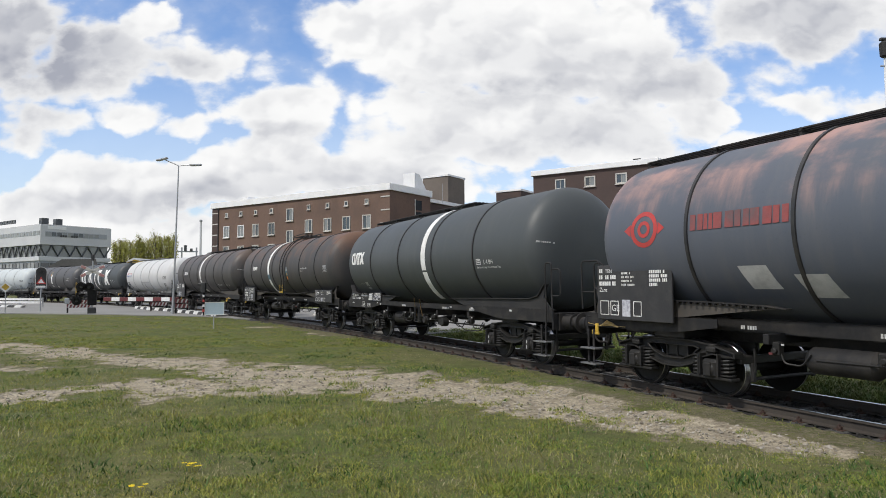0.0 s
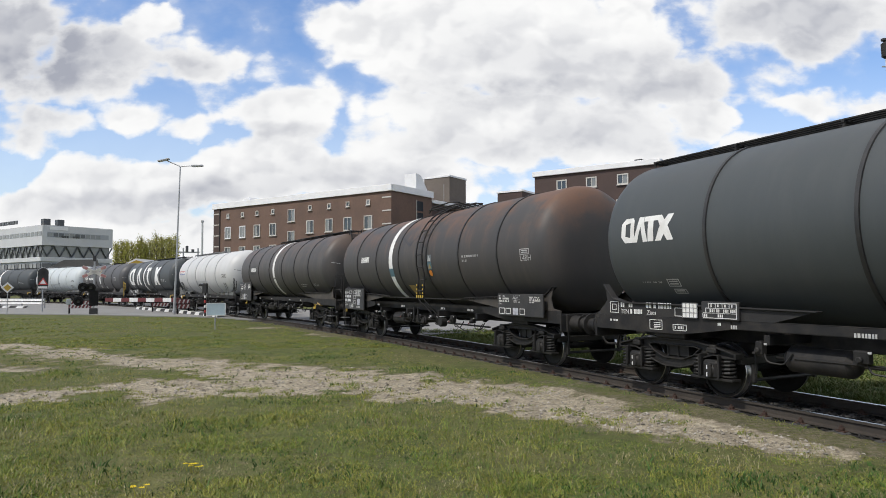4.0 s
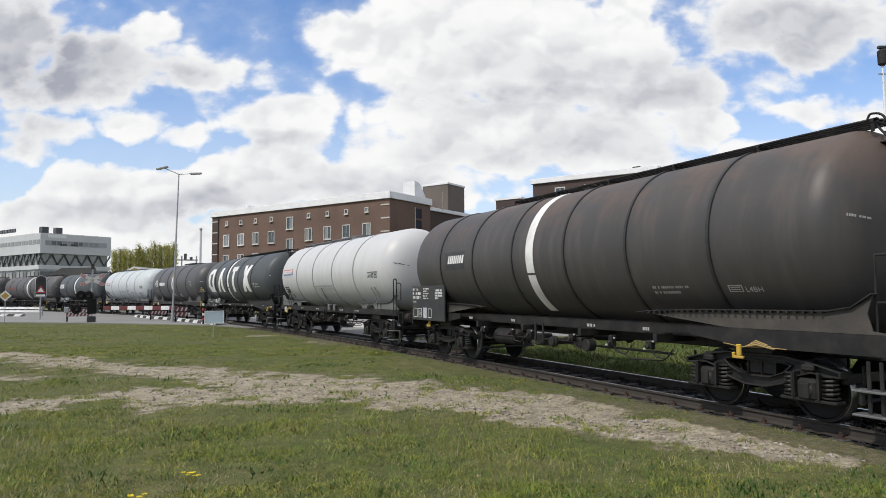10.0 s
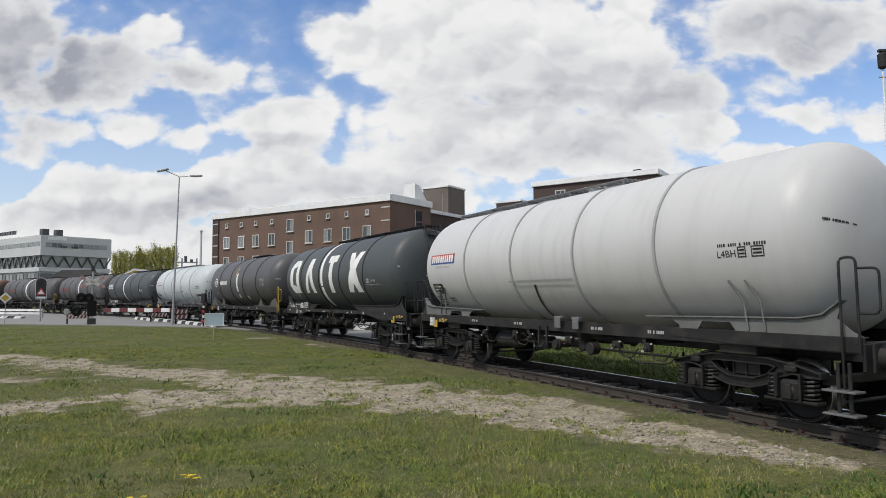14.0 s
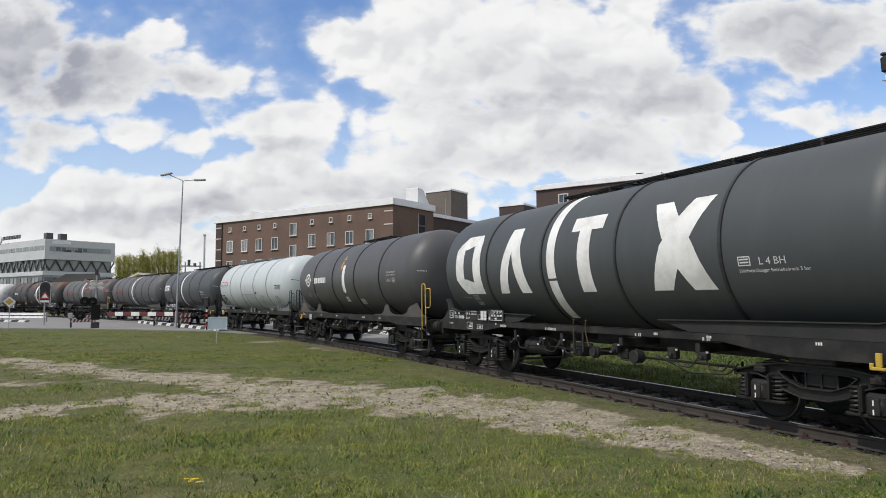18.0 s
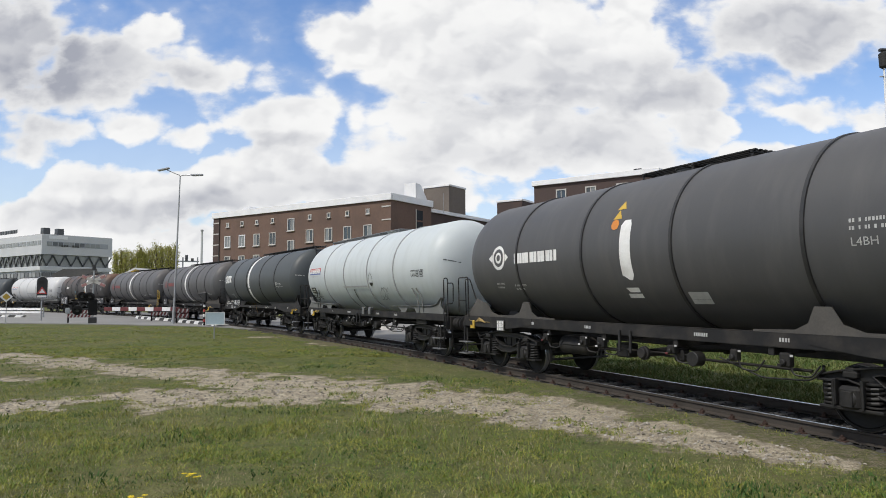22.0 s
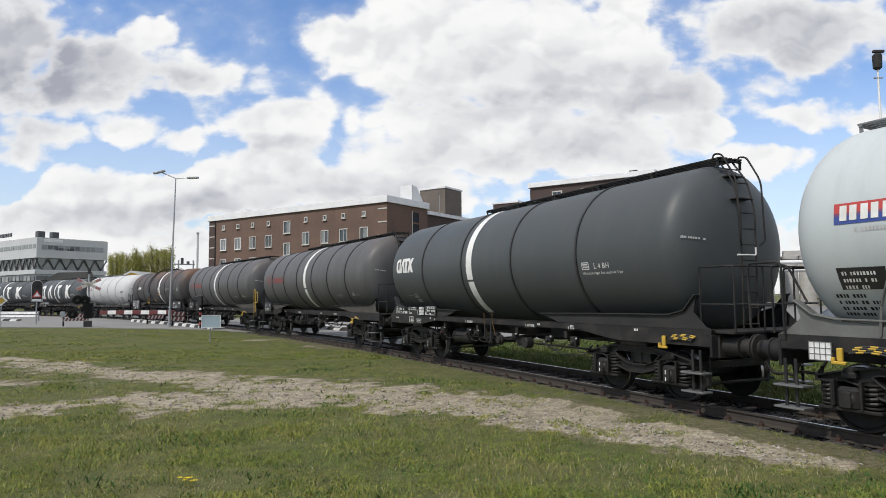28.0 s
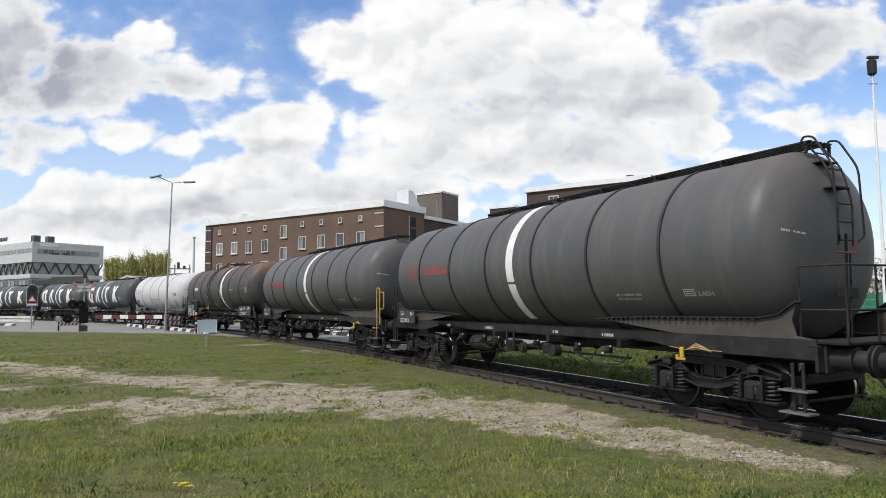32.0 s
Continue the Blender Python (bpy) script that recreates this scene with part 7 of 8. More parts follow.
def build_warning_signal():
    """Black round-topped plate with a lamp and a warning triangle."""
    x, y = -33.5, 54.2
    t = pole("warning_signal", "black round-topped warning plate with lamp and triangle", "traffic signal", x, y, 1.95, 0.055, 0.055, mat_galv)
    turn = pose(0, 0, 0, 0, 0, 31)
    def plate(w, h, y0, y1, z0):
        pts = [(-w / 2, z0), (w / 2, z0)] + arc(0, z0 + h - w / 2, w / 2, 0, 180, 14)
        return Shape().prism(pts, y0, y1, m=turn)
    part("plate_rim", plate(0.82, 1.80, -0.06, -0.03, 1.92), mat_kerb_white, t)
    part("plate", plate(0.76, 1.73, -0.075, -0.06, 1.955), mat_black, t)
    part("lamp", Shape().spin([(-0.20, 0.14), (-0.06, 0.14), (-0.06, 0.001)], 18, "Y", (0, 0, 3.25), m=turn), mat_black, t)
    part("triangle", Shape().prism([(-0.36, 2.28), (0.36, 2.28), (0, 2.88)], -0.085, -0.075, m=turn), mat_red, t, "red warning triangle")
    part("triangle_field", Shape().prism([(-0.22, 2.36), (0.22, 2.36), (0, 2.72)], -0.092, -0.085, m=turn), mat_kerb_white, t)
    part("sub_plate", Shape().box((0, -0.08, 2.06), (0.66, 0.02, 0.16), 0.004, turn), mat_kerb_white, t, "white sub-plate with unreadable lettering")
    return t


build_warning_signal()


def build_diamond():
    t = pole("priority_sign", "yellow and white diamond priority sign", "traffic sign", -33.2, 49.4, 1.7, 0.03, 0.03, mat_galv)
    turn = pose(0, -0.04, 2.05, 0, 0, 34)
    part("diamond", Shape().prism([(-0.42, 0), (0, -0.42), (0.42, 0), (0, 0.42)], -0.01, 0.01, m=turn), mat_kerb_white, t)
    part("diamond_centre", Shape().prism([(-0.26, 0), (0, -0.26), (0.26, 0), (0, 0.26)], -0.018, -0.011, m=turn), mat_yellow, t)
    return t


build_diamond()


def build_guard_rail():
    a, b = Vector((-66, 74.5, 0)), Vector((-38.8, 63.0, 0))
    d = (b - a)
    t = thing("guard_rail", "pale steel guard rail beside the road", "guard rail", Matrix.Translation(a) @ pose(0, 0, 0, 0, 0, math.degrees(math.atan2(d.y, d.x))))
    L = d.length
    for z in (0.55, 0.85):
        part("rail_beam", Shape().prism([(-0.03, z - 0.11), (0.03, z - 0.05), (-0.02, z), (0.03, z + 0.05), (-0.03, z + 0.11), (0.045, z)], 0, L, "X"), mat_kerb_white, t)
    for i in range(10):
        part("rail_post", Shape().box((L * i / 9, 0.08, 0.5), (0.10, 0.10, 1.0), 0.01), mat_galv, t)
    return t


build_guard_rail()


def kerb_run(pts, name, label):
    """A traffic island edge of black and white blocks."""
    t = thing(name, label, "kerb", kind="structure")
    out = [(-0.70, -0.08), (0.28, -0.08), (0.70, 0.22), (-0.28, 0.22)]
    wb = Shape().prism(out, -0.21, 0.21).mesh("kerb_block", mat_kerb_white)
    bb = Shape().prism(out, -0.21, 0.21).mesh("kerb_block", mat_kerb_black)
    k = 0
    for (x0, y0), (x1, y1) in zip(pts, pts[1:]):
        L = math.hypot(x1 - x0, y1 - y0)
        n = max(1, int(round(L)))
        for i in range(n):
            u = (i + 0.5) / n
            part("kerb_block", wb if k % 2 == 0 else bb, None, t, at=pose(x0 + (x1 - x0) * u, y0 + (y1 - y0) * u, 0.05, 0, 0, math.degrees(math.atan2(y1 - y0, x1 - x0))))
            k += 1
    return t


kerb_run([(-27.7, 59.0), (-25.3, 56.0), (-21.8, 52.0), (-18.3, 47.5), (-14.8, 43.0)], "island_kerb", "black and white striped traffic island kerb")
kerb_run([(-47.5, 65.2), (-44.4, 64.6), (-40.6, 63.0)], "island_kerb", "black and white striped kerb by the guard rail")
kerb_run([(-8.6, 44.2), (-6.0, 40.0), (-3.0, 37.5)], "island_kerb", "black and white striped kerb beyond the track")
sheet("traffic_island", "pale paved traffic island", "traffic island", [(-27.6, 59.2), (-25.2, 56.2), (-21.7, 52.2), (-18.2, 47.7), (-14.8, 43.3), (-14.4, 44.0), (-17.4, 48.4), (-20.9, 53.0), (-24.6, 57.2), (-27.3, 59.8)], 0.13, mat_concrete, 0.3)


# ---- the brick building ----
def build_brick_building():
    t = thing("brick_building", "long four-storey brown brick building with white roof edge", "building", pose(-6.9, 84.15, 0, 0, 0, math.degrees(math.atan2(0.559, -0.829))))
    # local x runs left along the front, local y towards the viewer
    def block(name, xa, xb, depth, h, mat, back=0.0, label=""):
        return part(name, Shape().box(((xa + xb) / 2, -back - depth / 2, h / 2), (xb - xa, depth, h), 0.03), mat, t, label)

    def edge(xa, xb, depth, h, back=0.0, over=0.18, thick=0.55):
        sh = Shape()
        z = h + thick / 2 - 0.12
        sh.box(((xa + xb) / 2, -back + over / 2, z), (xb - xa + 2 * over, over + 0.12, thick), 0.02)
        sh.box(((xa + xb) / 2, -back - depth - over / 2, z), (xb - xa + 2 * over, over + 0.12, thick), 0.02)
        for x in (xa - over / 2, xb + over / 2):
            sh.box((x, -back - depth / 2, z), (over + 0.12, depth - 0.13, thick), 0.02)
        part("roof_edge", sh, mat_trim, t, "white painted roof edge")
        part("roof", Shape().box(((xa + xb) / 2, -back - depth / 2, h + 0.06), (xb - xa - 0.2, depth - 0.2, 0.14), 0.01), mat_roof, t)

    block("wall", 0, 36.7, 9.2, 14.55, mat_brick, label="brown-red brick wing")
    edge(0, 36.7, 9.2, 14.55, thick=0.9)
    # wings turned from the sun: their shade is put into the brick colour
    block("wall", 0.3, 9.0, 17.0, 13.9, mat_brick_dark_shaded, back=9.2, label="brick rear wing in a shaded colour")
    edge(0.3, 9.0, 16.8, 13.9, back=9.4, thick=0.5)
    block("wall", -34.4, -20.6, 22.0, 14.3, mat_brick_dark_shaded, label="brick wing in a dark shaded colour")
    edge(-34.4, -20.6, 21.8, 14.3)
    block("wall", -37.4, -20.6, 40.0, 14.3, mat_brick_dark_shaded, back=22.0, label="long brick rear range in a shaded colour")
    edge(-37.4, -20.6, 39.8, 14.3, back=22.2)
    for k in range(12):
        for z in (12.6, 9.4, 6.2):
            y = -2.6 - 4.4 * k
            if -24.0 < y < -19.0:
                continue
            xs = -34.4 if y > -22 else -37.4
            part("side_window", Shape().box((xs - 0.02, y, z), (0.10, 1.1, 1.2), 0.01), mat_glass, t)
    block("wall", -20.6, 0.3, 8.0, 9.5, mat_brick_dark_shaded, back=16.0, label="low recessed brick link")
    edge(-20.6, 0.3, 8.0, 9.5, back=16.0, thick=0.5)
    # stone courses up the corners
    for x in (0.0, 35.2):
        for i in range(8):
            part("corner_course", Shape().box((x + 0.75, 0.02, 1.4 + i * 1.75), (1.5, 0.10, 0.16), 0.01), mat_winframe, t)
    part("corner_strip", Shape().box((35.85, 0.03, 7.2), (1.5, 0.06, 14.3), 0.01), mat_brick_dark_shaded, t)
    part("drain_pipe", Shape().cyl((35.0, 0.12, 0), (35.0, 0.12, 14.4), 0.07, 8), mat_black, t)

    def window(x, z, w, h, panes=2, pale=False, back=0.0):
        fr = Shape()
        d = 0.12
        for zz in (z - h / 2 + d / 2, z + h / 2 - d / 2):
            fr.box((x, 0.03 - back, zz), (w, 0.16, d), 0.01)
        for xx in (x - w / 2 + d / 2, x + w / 2 - d / 2):
            fr.box((xx, 0.03 - back, z), (d, 0.16, h - 2 * d), 0.01)
        for i in range(1, panes):
            fr.box((x - w / 2 + w * i / panes, 0.02 - back, z), (0.06, 0.10, h - 2 * d), 0.005)
        wn = part("window", fr, mat_trim if pale else mat_winframe, t)
        for i in range(panes):
            pw = (w - 2 * d) / panes
            part("pane", Shape().box((x - w / 2 + d + pw * (i + 0.5), 0.012 - back, z), (pw - 0.05, 0.024, h - 2 * d), 0.002), mat_glass_pale if (pale or (i + int(x)) % 3 == 0) else mat_glass, wn)
        part("sill", Shape().box((x, 0.09 - back, z - h / 2 - 0.05), (w + 0.15, 0.2, 0.08), 0.01), mat_winframe, wn)

    for i, x in enumerate((33.0, 29.5, 26.1, 22.55, 14.75, 11.05, 7.55, 3.9)):
        window(x, 13.2, 0.66, 0.72, 1)
        window(x, 10.5, 1.45, 1.85, 2, pale=i < 2)
        window(x, 7.3, 1.45, 1.85, 2)
        window(x, 4.1, 1.45, 1.85, 2)
    for z in (12.35, 9.15, 5.95):
        window(18.6, z, 1.45, 1.85, 2)
    for x in (-23.9, -27.3, -30.7):
        window(x, 13.0, 1.2, 1.1, 2)
        window(x, 10.0, 1.45, 1.85, 2)
        window(x, 6.9, 1.45, 1.85, 2)
    # glazed stair bay in the inner corner
    for z in (13.0, 11.4, 9.8):
        part("stair_glazing", Shape().box((-0.02, -6.3, z), (0.06, 1.5, 1.35), 0.01), mat_glass, t)
    part("stair_frame", Shape().box((-0.05, -5.5, 11.3), (0.1, 0.10, 5.0), 0.01), mat_winframe, t)
    # roof houses
    for name, x, y, w, d, h0, h1, mat in (("lift_house", 2.4, -16.2, 4.6, 4.6, 13.8, 18.2, mat_brick_grey), ("stair_tower", -8.9, -18.0, 4.0, 4.2, 0.0, 15.3, mat_brick_dark_shaded)):
        part(name, Shape().box((x, y, (h0 + h1) / 2), (w, d, h1 - h0), 0.03), mat, t)
        part("roof_edge", Shape().box((x, y, h1 + 0.12), (w + 0.2, d + 0.2, 0.28), 0.02), mat_trim, t)
    part("skylight_shed", Shape().prism([(-9.4, 14.6), (-7.2, 17.4), (-6.0, 17.6), (-6.0, 14.6)], 0.4, 2.4, "X"), mat_trim, t, "white slanting rooflight")
    part("roof_hood", Shape().prism([(29.0, 14.7), (29.9, 16.1), (31.2, 16.0), (32.2, 14.7)], -3.0, -1.5), mat_trim, t)
    lp = Shape().tube(bent([(-33.0, -2, 14.2), (-33.0, -2, 15.0), (-32.2, -1.6, 15.08)], 0.2), 0.05, 8)
    part("roof_lamp", lp.box((-31.9, -1.5, 15.10), (0.8, 0.3, 0.12), 0.03), mat_black, t, "dark flood lamp on the roof")
    part("antenna", Shape().tube([(-2.2, -9.0, 13.5), (-2.2, -9.0, 16.2)], 0.03, 6), mat_galv, t)
    return t


build_brick_building()


# ---- the white office block ----
def build_office():
    t = thing("office_block", "white panel office block with dark trussed storey", "office building", pose(-102.9, 165.6, 0, 0, 0, 55.4))
    # local x runs right along the short front, local y away from the viewer along the long side
    W, D = 18.3, 34.0
    part("upper_storey", Shape().box((W / 2, D / 2, 15.4), (W, D, 5.2), 0.05), mat_panel, t, "white cantilevered top storeys")
    part("truss_storey", Shape().box((W / 2, D / 2, 11.3), (W - 1.2, D - 1.2, 3.0), 0.05), mat_glass_pale, t, "recessed glazed storey behind dark braces")
    part("lower_storey", Shape().box((W / 2 - 0.2, D / 2, 4.85), (W - 0.6, D - 0.4, 9.9), 0.05), mat_grey_panel, t)
    part("roof", Shape().box((W / 2, D / 2, 18.02), (W - 0.3, D - 0.3, 0.1), 0.02), mat_roof, t)
    for i in range(7):
        u = W * i / 6
        if i < 6:
            br = Shape()
            br.tube([(u, 0.35, 12.7), (u + W / 12, 0.35, 9.9), (u + W / 6, 0.35, 12.7)], 0.20, 6)
            part("truss_brace", br, mat_dark_panel, t)
    for i in range(10):
        v = D * i / 10
        part("truss_brace", Shape().tube([(0.35, v, 12.7), (0.35, v + D / 20, 9.9), (0.35, v + D / 10, 12.7)], 0.20, 6), mat_dark_panel, t)
    part("white_band", Shape().box((W / 2 - 0.2, D / 2, 9.2), (W + 0.1, D + 0.1, 1.1), 0.03), mat_panel, t)
    part("white_band", Shape().box((W / 2 - 0.2, D / 2, 5.2), (W + 0.1, D + 0.1, 1.3), 0.03), mat_panel, t)
    part("front_strip", Shape().box((W / 2, -0.03, 15.6), (W - 2.4, 0.05, 1.3), 0.01), mat_grey_panel, t, "grey window strip")
    for i in range(10):
        part("window", Shape().box((1.9 + i * 1.37, -0.07, 15.6), (1.15, 0.04, 0.95), 0.01), mat_glass if i in (1, 2, 5, 6) else mat_glass_pale, t)
    lt = Shape()
    for i in range(6):
        lt.box((5.0 + i * 0.62 + (0.9 if i > 2 else 0), -0.10, 15.2), (0.48, 0.03, 0.55), 0.01)
    part("facade_lettering", lt, mat_black, t, "dark unreadable sign lettering")
    part("name_board", Shape().box((4.0, -0.06, 17.3), (4.6, 0.05, 0.8), 0.01), mat_trim, t)
    for i in range(7):
        part("window", Shape().box((1.3 + i * 2.2, 0.02, 7.3), (1.9, 0.30, 1.7), 0.02), mat_glass, t)
        part("window", Shape().box((1.3 + i * 2.2, 0.02, 3.2), (1.9, 0.30, 1.7), 0.02), mat_glass, t)
    for i in range(16):
        v = 1.2 + i * 2.1
        part("window", Shape().box((-0.02, v, 15.8), (0.10, 1.7, 1.1), 0.01), mat_glass_pale, t)
        part("window", Shape().box((0.0, v, 7.2), (0.34, 1.7, 1.9), 0.02), mat_glass_pale if i % 3 else mat_glass, t)
        part("window", Shape().box((0.0, v, 3.0), (0.34, 1.7, 1.9), 0.02), mat_glass_pale if i % 3 else mat_glass, t)
    for x in (3.4, 6.9):
        part("roof_unit", Shape().box((x, 6.0, 19.1), (1.7, 1.7, 2.1), 0.06), mat_dark_panel, t, "dark rooftop unit")
    for i in range(7):
        part("sign_bar", Shape().box((-0.2, 24 - i * 1.6, 19.4), (0.2, 1.1, 1.0), 0.02), mat_dark_panel, t, "dark bar of an unreadable rooftop sign")
    part("sign_disc", Shape().cyl((-0.3, 26.6, 19.2), (0.1, 26.6, 19.2), 1.1, 20), mat_trim, t)
    return t


build_office()


def build_shed():
    """Low buildings glimpsed between the office and the brick wing."""
    t = thing("low_shed", "low dark-roofed shed behind the train", "shed", pose(-70.5, 122, 0, 0, 0, 30))
    part("wall", Shape().box((0, 6, 2.2), (10, 12, 4.4), 0.04), mat_brick_dark_shaded, t)
    part("roof", Shape().prism([(-5.4, 4.3), (5.4, 4.3), (4.6, 7.3), (-1.0, 7.1)], -0.5, 12.5), mat_roof, t)
    u = thing("yellow_shed", "small hall with a yellow and white gable roof", "shed", pose(-62.6, 130, 0, 0, 0, 28))
    part("wall", Shape().box((1.6, 6, 3.0), (6.4, 12, 6.2), 0.04), mat_panel, u)
    part("roof", Shape().prism([(-2.2, 6.1), (5.4, 6.1), (5.2, 7.3), (0.6, 7.7)], -0.6, 12.6), mat_trim, u)
    part("gable", Shape().prism([(-1.6, 6.15), (0.7, 7.35), (2.6, 6.9), (2.6, 6.15)], -0.75, -0.62), mat_yellow, u)
    return t


build_shed()


def build_works():
    """A far pipe frame and a steaming stack."""
    t = thing("process_plant", "far grey steel pipe frame with vessels", "plant", pose(-95, 236, 0, 0, 0, 20))
    for x in (-5, 0, 5):
        part("column", Shape().box((x, 0, 8), (0.5, 0.5, 16), 0.04), mat_grey_panel, t)
    for z in (9.5, 12.0, 14.5):
        part("beam", Shape().box((0, 0, z), (11, 0.5, 0.45), 0.04), mat_grey_panel, t)
    for x, z, h in ((-2.5, 14.6, 1.4), (1.2, 14.6, 2.2), (3.2, 14.6, 1.0)):
        part("vessel", Shape().cyl((x, 0, z), (x, 0, z + h), 0.5, 12), mat_dark_panel, t)
    s = thing("stack", "thin pale far factory stack", "chimney", pose(-105.8, 283, 0))
    part("flue", Shape().spin([(0, 0.001), (0, 0.6), (30, 0.40), (30, 0.001)], 16, "Z"), mat_panel, s)
    part("flue_cap", Shape().cyl((0, 0, 30), (0, 0, 30.8), 0.6, 16), mat_galv, s)
    return t


build_works()


# ---- trees ----
def build_tree(name, label, x, y, h, crown, mat, seed, leaves=1500, size=0.35, shape="poplar", lean=0.0):
    rng = random.Random(seed)
    t = thing(name, label, "tree", Matrix.Translation((x, y, 0)), group="row of poplars" if shape == "poplar" else "")
    tr = Shape()
    r0 = h * 0.018 + 0.05
    pts = [(0, 0, 0)]
    for i in range(1, 7):
        pts.append((rng.uniform(-0.2, 0.2) + lean * i, rng.uniform(-0.2, 0.2), h * 0.97 * i / 6))
    for i in range(6):
        a, b = Vector(pts[i]), Vector(pts[i + 1])
        q = (b - a).to_track_quat("X", "Z").to_matrix().to_4x4()
        L = (b - a).length
        ra, rb = r0 * (1 - i / 6.5), r0 * (1 - (i + 1) / 6.5)
        tr.spin([(0, ra), (L, rb)], 9, "X", m=Matrix.Translation(a) @ q)
    part("trunk", tr, mat_bark, t)
    lb = Shape()
    ends = []
    nl = 26 if shape == "poplar" else 18
    for i in range(nl):
        z = h * (0.16 + 0.76 * i / nl)
        ang = i * 2.4 + rng.uniform(-0.4, 0.4)
        if shape == "poplar":
            reach = crown * (0.55 + 0.45 * math.sin(math.pi * min(1, (i + 2) / nl))) * rng.uniform(0.7, 1.1)
            tip = (math.cos(ang) * reach * 0.8, math.sin(ang) * reach * 0.8, min(z + reach * 1.9, h * 1.02))
        elif shape == "pine":
            reach = crown * (1.05 - 0.8 * i / nl) * rng.uniform(0.7, 1.1)
            tip = (math.cos(ang) * reach, math.sin(ang) * reach, z + reach * 0.05)
        else:
            reach = crown * math.sin(math.pi * (0.25 + 0.7 * i / nl)) * rng.uniform(0.7, 1.15)
            tip = (math.cos(ang) * reach, math.sin(ang) * reach, z + reach * 0.6)
        mid = (tip[0] * 0.5, tip[1] * 0.5, z + (tip[2] - z) * 0.35)
        lb.tube([(0, 0, z), mid, tip], max(0.02, r0 * 0.28), 5)
        ends.append(((0, 0, z), mid, tip))
    tagged(part("limbs", lb, mat_bark, t), kind="stuff")
    cr = Shape()
    for k in range(leaves):
        a, m, b = ends[rng.randrange(len(ends))]
        u = rng.random() ** 0.6
        p = Vector(m).lerp(Vector(b), u) if rng.random() > 0.25 else Vector(a).lerp(Vector(m), 0.4 + 0.6 * u)
        s = size * rng.uniform(0.5, 1.3)
        p += Vector((rng.gauss(0, 1), rng.gauss(0, 1), rng.gauss(0, 1))) * size * 1.5
        q = Euler((rng.uniform(0, 6.3), rng.uniform(0, 6.3), rng.uniform(0, 6.3))).to_matrix()
        v = [p + q @ Vector(c) * s for c in ((-0.5, 0, 0), (0, -0.32, 0.05), (0.55, 0, 0), (0, 0.32, 0.05))]
        cr.add(v, [(0, 1, 2, 3)])
    me = bpy.data.meshes.new("crown")
    me.from_pydata(cr.v, [], cr.f)
    me.materials.append(mat)
    part("crown", me, None, t)
    return t


_rng = random.Random(12)
for i in range(24):
    u = -0.507 + 0.0041 * i
    d = 228 + _rng.uniform(-4, 4)
    build_tree("poplar", "yellow-green young poplar in a row", u * d + _rng.uniform(-0.5, 0.5), d, 17.6 + 0.13 * i + _rng.uniform(-1.6, 1.8), 1.25, mat_poplar, 100 + i, 1700, 0.36)

build_tree("pine_tree", "dark ragged pine tree", 51.5, 69.5, 9.0, 3.2, mat_pine, 31, 2600, 0.42, "pine")
build_tree("garden_tree", "pale young-leaved tree beyond the yard", 53.5, 86, 6.8, 3.0, mat_willow, 41, 1400, 0.3, "round")
build_tree("garden_tree", "sparse young-leaved tree beyond the fence", 62.0, 90, 7.4, 2.6, mat_willow, 43, 900, 0.3, "round")
build_tree("garden_tree", "thin young-leaved tree by the far fence", 44.0, 72, 4.8, 2.0, mat_willow, 45, 900, 0.26, "round")


# ---- the yard beyond the track ----
def build_siren_mast():
    t = pole("siren_mast", "slender white mast with a siren head", "mast", 23.9, 34.5, 14.2, 0.10, 0.05, mat_trim)
    part("mast_foot", Shape().cyl((0, 0, 0), (0, 0, 3.2), 0.14, 14), mat_trim, t)
    part("bracket", Shape().box((0, 0, 13.75), (0.5, 0.08, 0.06), 0.01), mat_galv, t)
    part("siren_head", Shape().spin([(14.2, 0.001), (14.2, 0.10), (14.3, 0.22), (15.0, 0.24), (15.1, 0.14), (15.15, 0.001)], 18, "Z"), mat_skirt, t, "dark siren drum")
    part("siren_horn", Shape().box((0.08, 0, 15.22), (0.62, 0.2, 0.16), 0.04), mat_black, t)
    return t


build_siren_mast()


def build_yard_lamp():
    t = pole("yard_lamp", "thin grey yard lamp", "street lamp", 50.5, 80.0, 9.6, 0.09, 0.05, mat_galv)
    part("lamp_head", Shape().box((0, 0, 9.7), (0.7, 0.3, 0.18), 0.05), mat_galv, t)
    return t


build_yard_lamp()


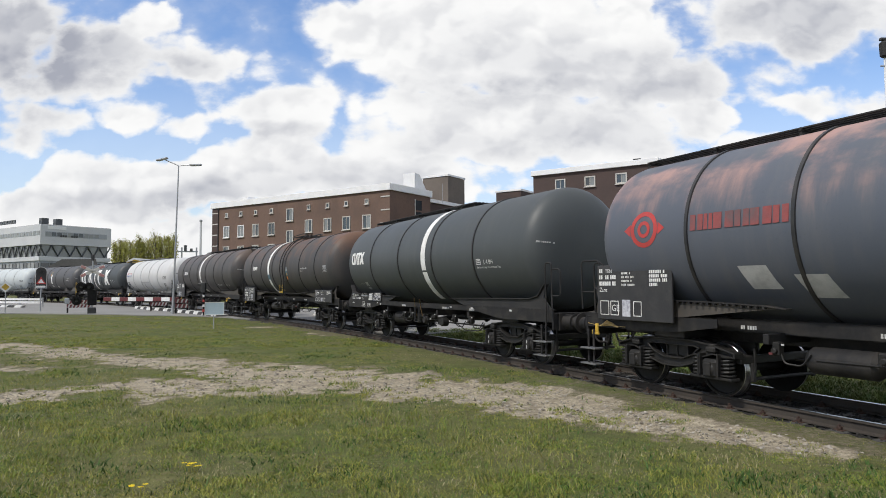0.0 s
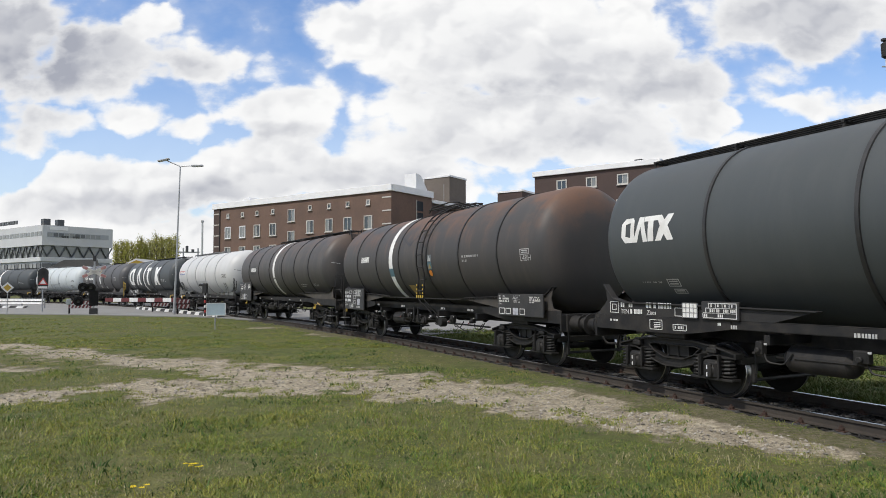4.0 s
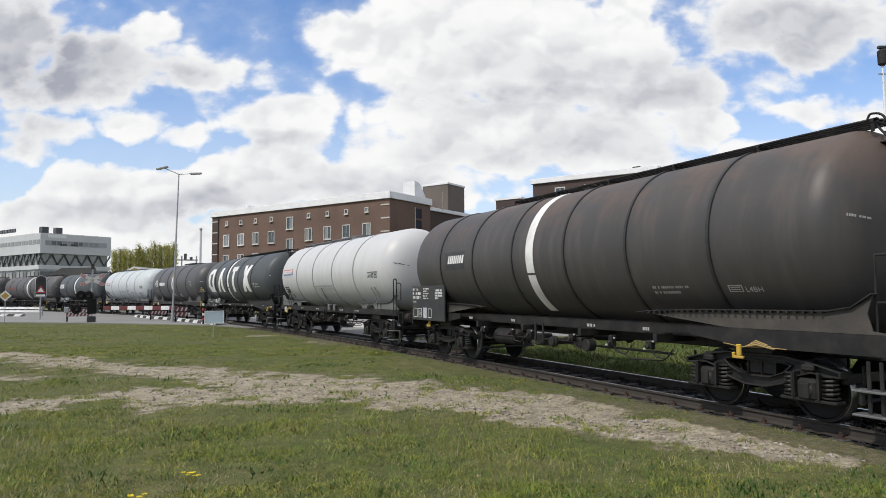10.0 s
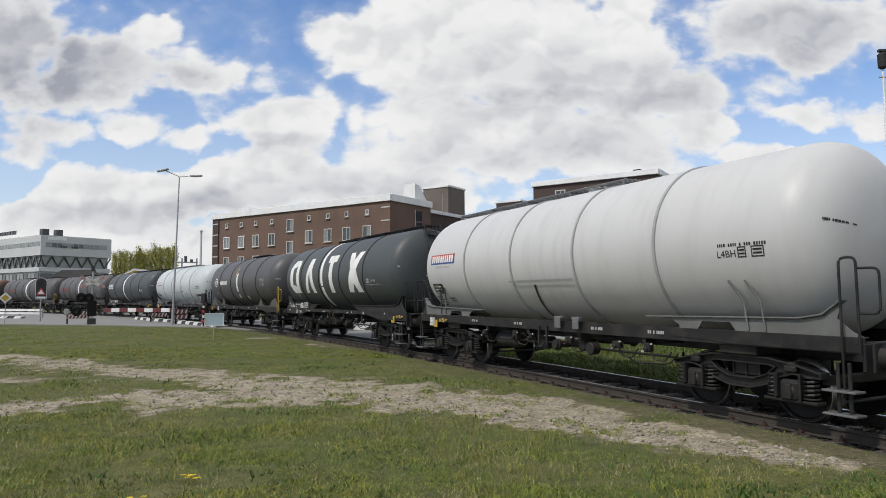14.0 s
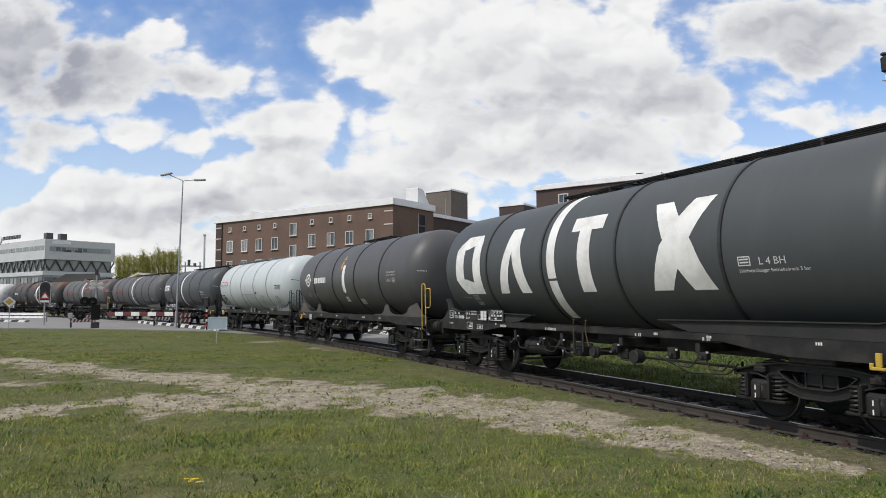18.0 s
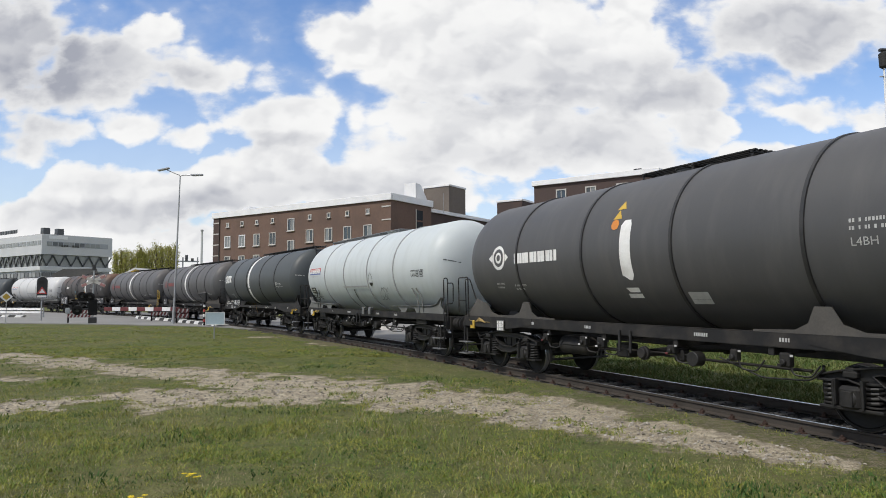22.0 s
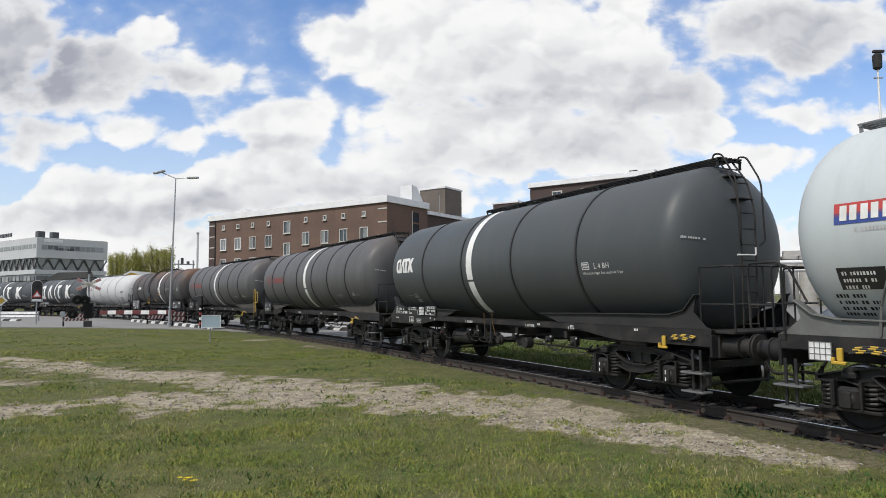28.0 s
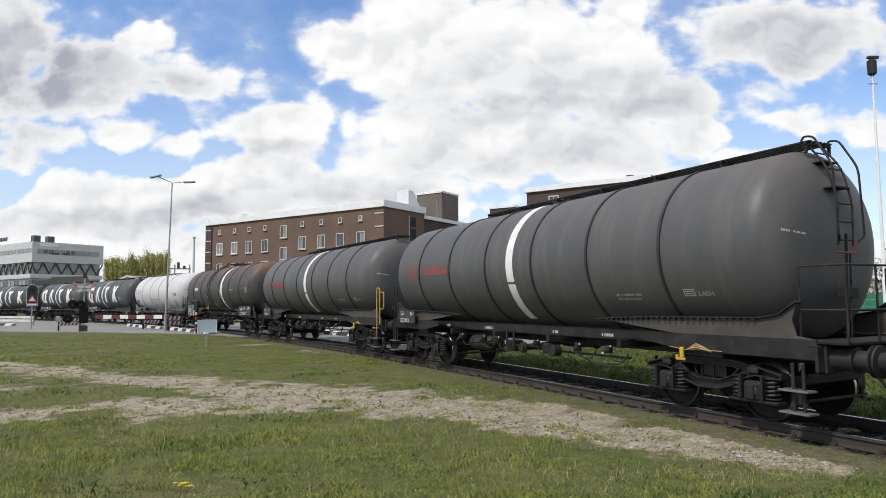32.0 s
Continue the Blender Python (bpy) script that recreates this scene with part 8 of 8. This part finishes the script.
def build_car(x, y, turn, paint, label):
    """A parked saloon: body, cabin glass, lamps and wheels."""
    t = thing("parked_car", label, "car", pose(x, y, 0.06, 0, 0, turn), group="cars parked in the yard")
    side = [(-2.15, 0.35), (-2.2, 0.62), (-2.12, 0.88), (-1.45, 0.95), (1.0, 0.92), (1.95, 0.80), (2.18, 0.60), (2.2, 0.35), (1.75, 0.24), (-1.75, 0.24)]
    sh = Shape()
    v, f = [], []
    n = len(side)
    for y0, k in ((-0.80, 0.97), (-0.88, 1.0), (0.88, 1.0), (0.80, 0.97)):
        v += [(px * k, y0, 0.24 + (pz - 0.24) * (1.0 if abs(y0) > 0.85 else 1.02)) for px, pz in side]
    for r in range(3):
        f += [(r * n + i, r * n + (i + 1) % n, (r + 1) * n + (i + 1) % n, (r + 1) * n + i) for i in range(n)]
    f += [tuple(range(n)), tuple(range(3 * n, 4 * n))]
    part("body", sh.add(v, f), paint, t)
    roof = [(-1.85, 0.90, 0.80), (-1.15, 1.38, 0.62), (0.25, 1.42, 0.62), (1.05, 0.90, 0.80)]
    cab = Shape()
    v = [(px, s * w, pz) for px, pz, w in roof for s in (-1, 1)]
    cab.add(v, [(0, 2, 4, 6), (1, 3, 5, 7), (0, 1, 3, 2), (4, 5, 7, 6)])
    part("cabin_glass", cab, mat_glass, t, "dark car windows")
    part("roof_panel", Shape().prism([(-1.2, 1.36), (-1.0, 1.43), (0.1, 1.45), (0.32, 1.38)], -0.63, 0.63), paint, t)
    pl = Shape()
    for s in (-1, 1):
        pl.tube([(1.05, s * 0.81, 0.90), (0.25, s * 0.63, 1.42)], 0.035, 6)
        pl.tube([(-1.85, s * 0.81, 0.90), (-1.15, s * 0.63, 1.38)], 0.045, 6)
        pl.tube([(-0.35, s * 0.815, 0.90), (-0.40, s * 0.63, 1.41)], 0.035, 6)
    part("pillars", pl, paint, t)
    for s in (-1, 1):
        for a in (-1.32, 1.36):
            wh = part("wheel", Shape().spin([(-0.10, 0.20), (-0.10, 0.30), (-0.07, 0.32), (0.07, 0.32), (0.10, 0.30), (0.10, 0.20)], 24, "Y", (a, s * 0.80, 0.32)), mat_tyre, t)
            part("rim", Shape().cyl((a, s * 0.80 - 0.09, 0.32), (a, s * 0.80 + 0.09, 0.32), 0.20, 18), mat_steel, wh)
        part("headlight", Shape().box((2.06, s * 0.62, 0.66), (0.18, 0.34, 0.14), 0.04), mat_lamp_glass, t)
        part("tail_light", Shape().box((-2.12, s * 0.64, 0.74), (0.12, 0.3, 0.16), 0.03), mat_red, t)
    return t


build_car(20.9, 33.4, 186, mat_car_grey, "dark grey saloon car parked in the yard")
build_car(15.6, 42.5, 200, mat_car_grey, "grey saloon car parked beyond the track")
build_car(13.8, 40.5, 196, mat_car_white, "white car parked beyond the track")


def build_container(x, y, turn):
    t = thing("container", "green ribbed steel container in the yard", "container", pose(x, y, 0.06, 0, 0, turn))
    part("box", Shape().box((0, 0, 1.25), (6.0, 2.4, 2.4), 0.04), mat_green_box, t)
    for i in range(16):
        for s in (-1, 1):
            part("rib", Shape().box((-2.8 + i * 0.375, s * 1.21, 1.25), (0.14, 0.06, 2.2), 0.01), mat_green_box, t)
    return t


build_container(46.8, 71.0, 8)


def build_fence():
    t = thing("mesh_fence", "grey post and rail yard fence", "fence", pose(8, 58, 0, 0, 0, -14))
    for i in range(26):
        part("fence_post", Shape().cyl((i * 2.2, 0, 0), (i * 2.2, 0, 2.0), 0.035, 6), mat_galv, t)
    for z in (0.15, 0.75, 1.35, 1.95):
        part("fence_rail", Shape().tube([(0, 0, z), (55, 0, z)], 0.02, 6), mat_galv, t)
    return t


build_fence()


def build_pipe_bridge():
    t = thing("pipe_bridge", "white pipe bridge on thin posts", "pipe bridge", pose(46, 92, 0, 0, 0, -10))
    for z in (5.4, 6.5):
        part("pipe", Shape().cyl((0, 0, z), (44, 0, z), 0.28, 12), mat_trim, t)
    for i in range(6):
        part("trestle", Shape().box((1 + i * 8.4, 0, 3.3), (0.3, 0.3, 6.6), 0.03), mat_galv, t)
    return t


build_pipe_bridge()


def build_silos():
    t = thing("silo_plant", "pale concrete silos with a low white hall", "silo", pose(63.0, 114, 0, 0, 0, -20))
    for x in (-1.6, 1.5):
        part("silo", Shape().spin([(0, 0.001), (0, 1.5), (8.0, 1.5), (8.1, 1.65), (8.6, 1.65), (8.7, 0.001)], 24, "Z", (x, 0, 0)), mat_concrete, t)
    part("hall", Shape().box((16, -4, 2.4), (24, 14, 4.8), 0.04), mat_panel, t)
    part("hall_roof", Shape().box((16, -4, 4.95), (24.6, 14.6, 0.3), 0.03), mat_trim, t)
    part("gallery", Shape().box((-0.2, 0, 9.1), (4.4, 1.8, 1.0), 0.04), mat_concrete, t)
    return t


build_silos()


def build_flowers():
    """The dandelions in the lawn."""
    for cx, cy in ((-2.86, 7.43), (-3.05, 6.62)):
        t = thing("dandelion", "cluster of yellow dandelions in the grass", "flower", Matrix.Translation((cx, cy, 0.0)))
        rng = random.Random(int(cx * 100))
        for i in range(7 if cx > -3 else 4):
            x, y, z = rng.uniform(-0.13, 0.13), rng.uniform(-0.06, 0.06), 0.07 + rng.uniform(0, 0.03)
            st = part("stem", Shape().tube([(x * 0.6, y * 0.6, -0.03), (x, y, z)], 0.004, 5), mat_blade, t)
            sh = Shape()
            for k in range(18):
                a = k * 0.698
                rr = 0.022 + 0.006 * (k % 2)
                sh.add([(x, y, z + 0.004), (x + rr * math.cos(a - 0.16), y + rr * math.sin(a - 0.16), z + 0.010), (x + rr * 1.15 * math.cos(a), y + rr * 1.15 * math.sin(a), z + 0.008),
                        (x + rr * math.cos(a + 0.16), y + rr * math.sin(a + 0.16), z + 0.010)], [(0, 1, 2, 3)])
            part("blossom", sh, mat_petal, st, smooth=0)


build_flowers()

build_sleepers()

def motions():
    move_train()


motions()
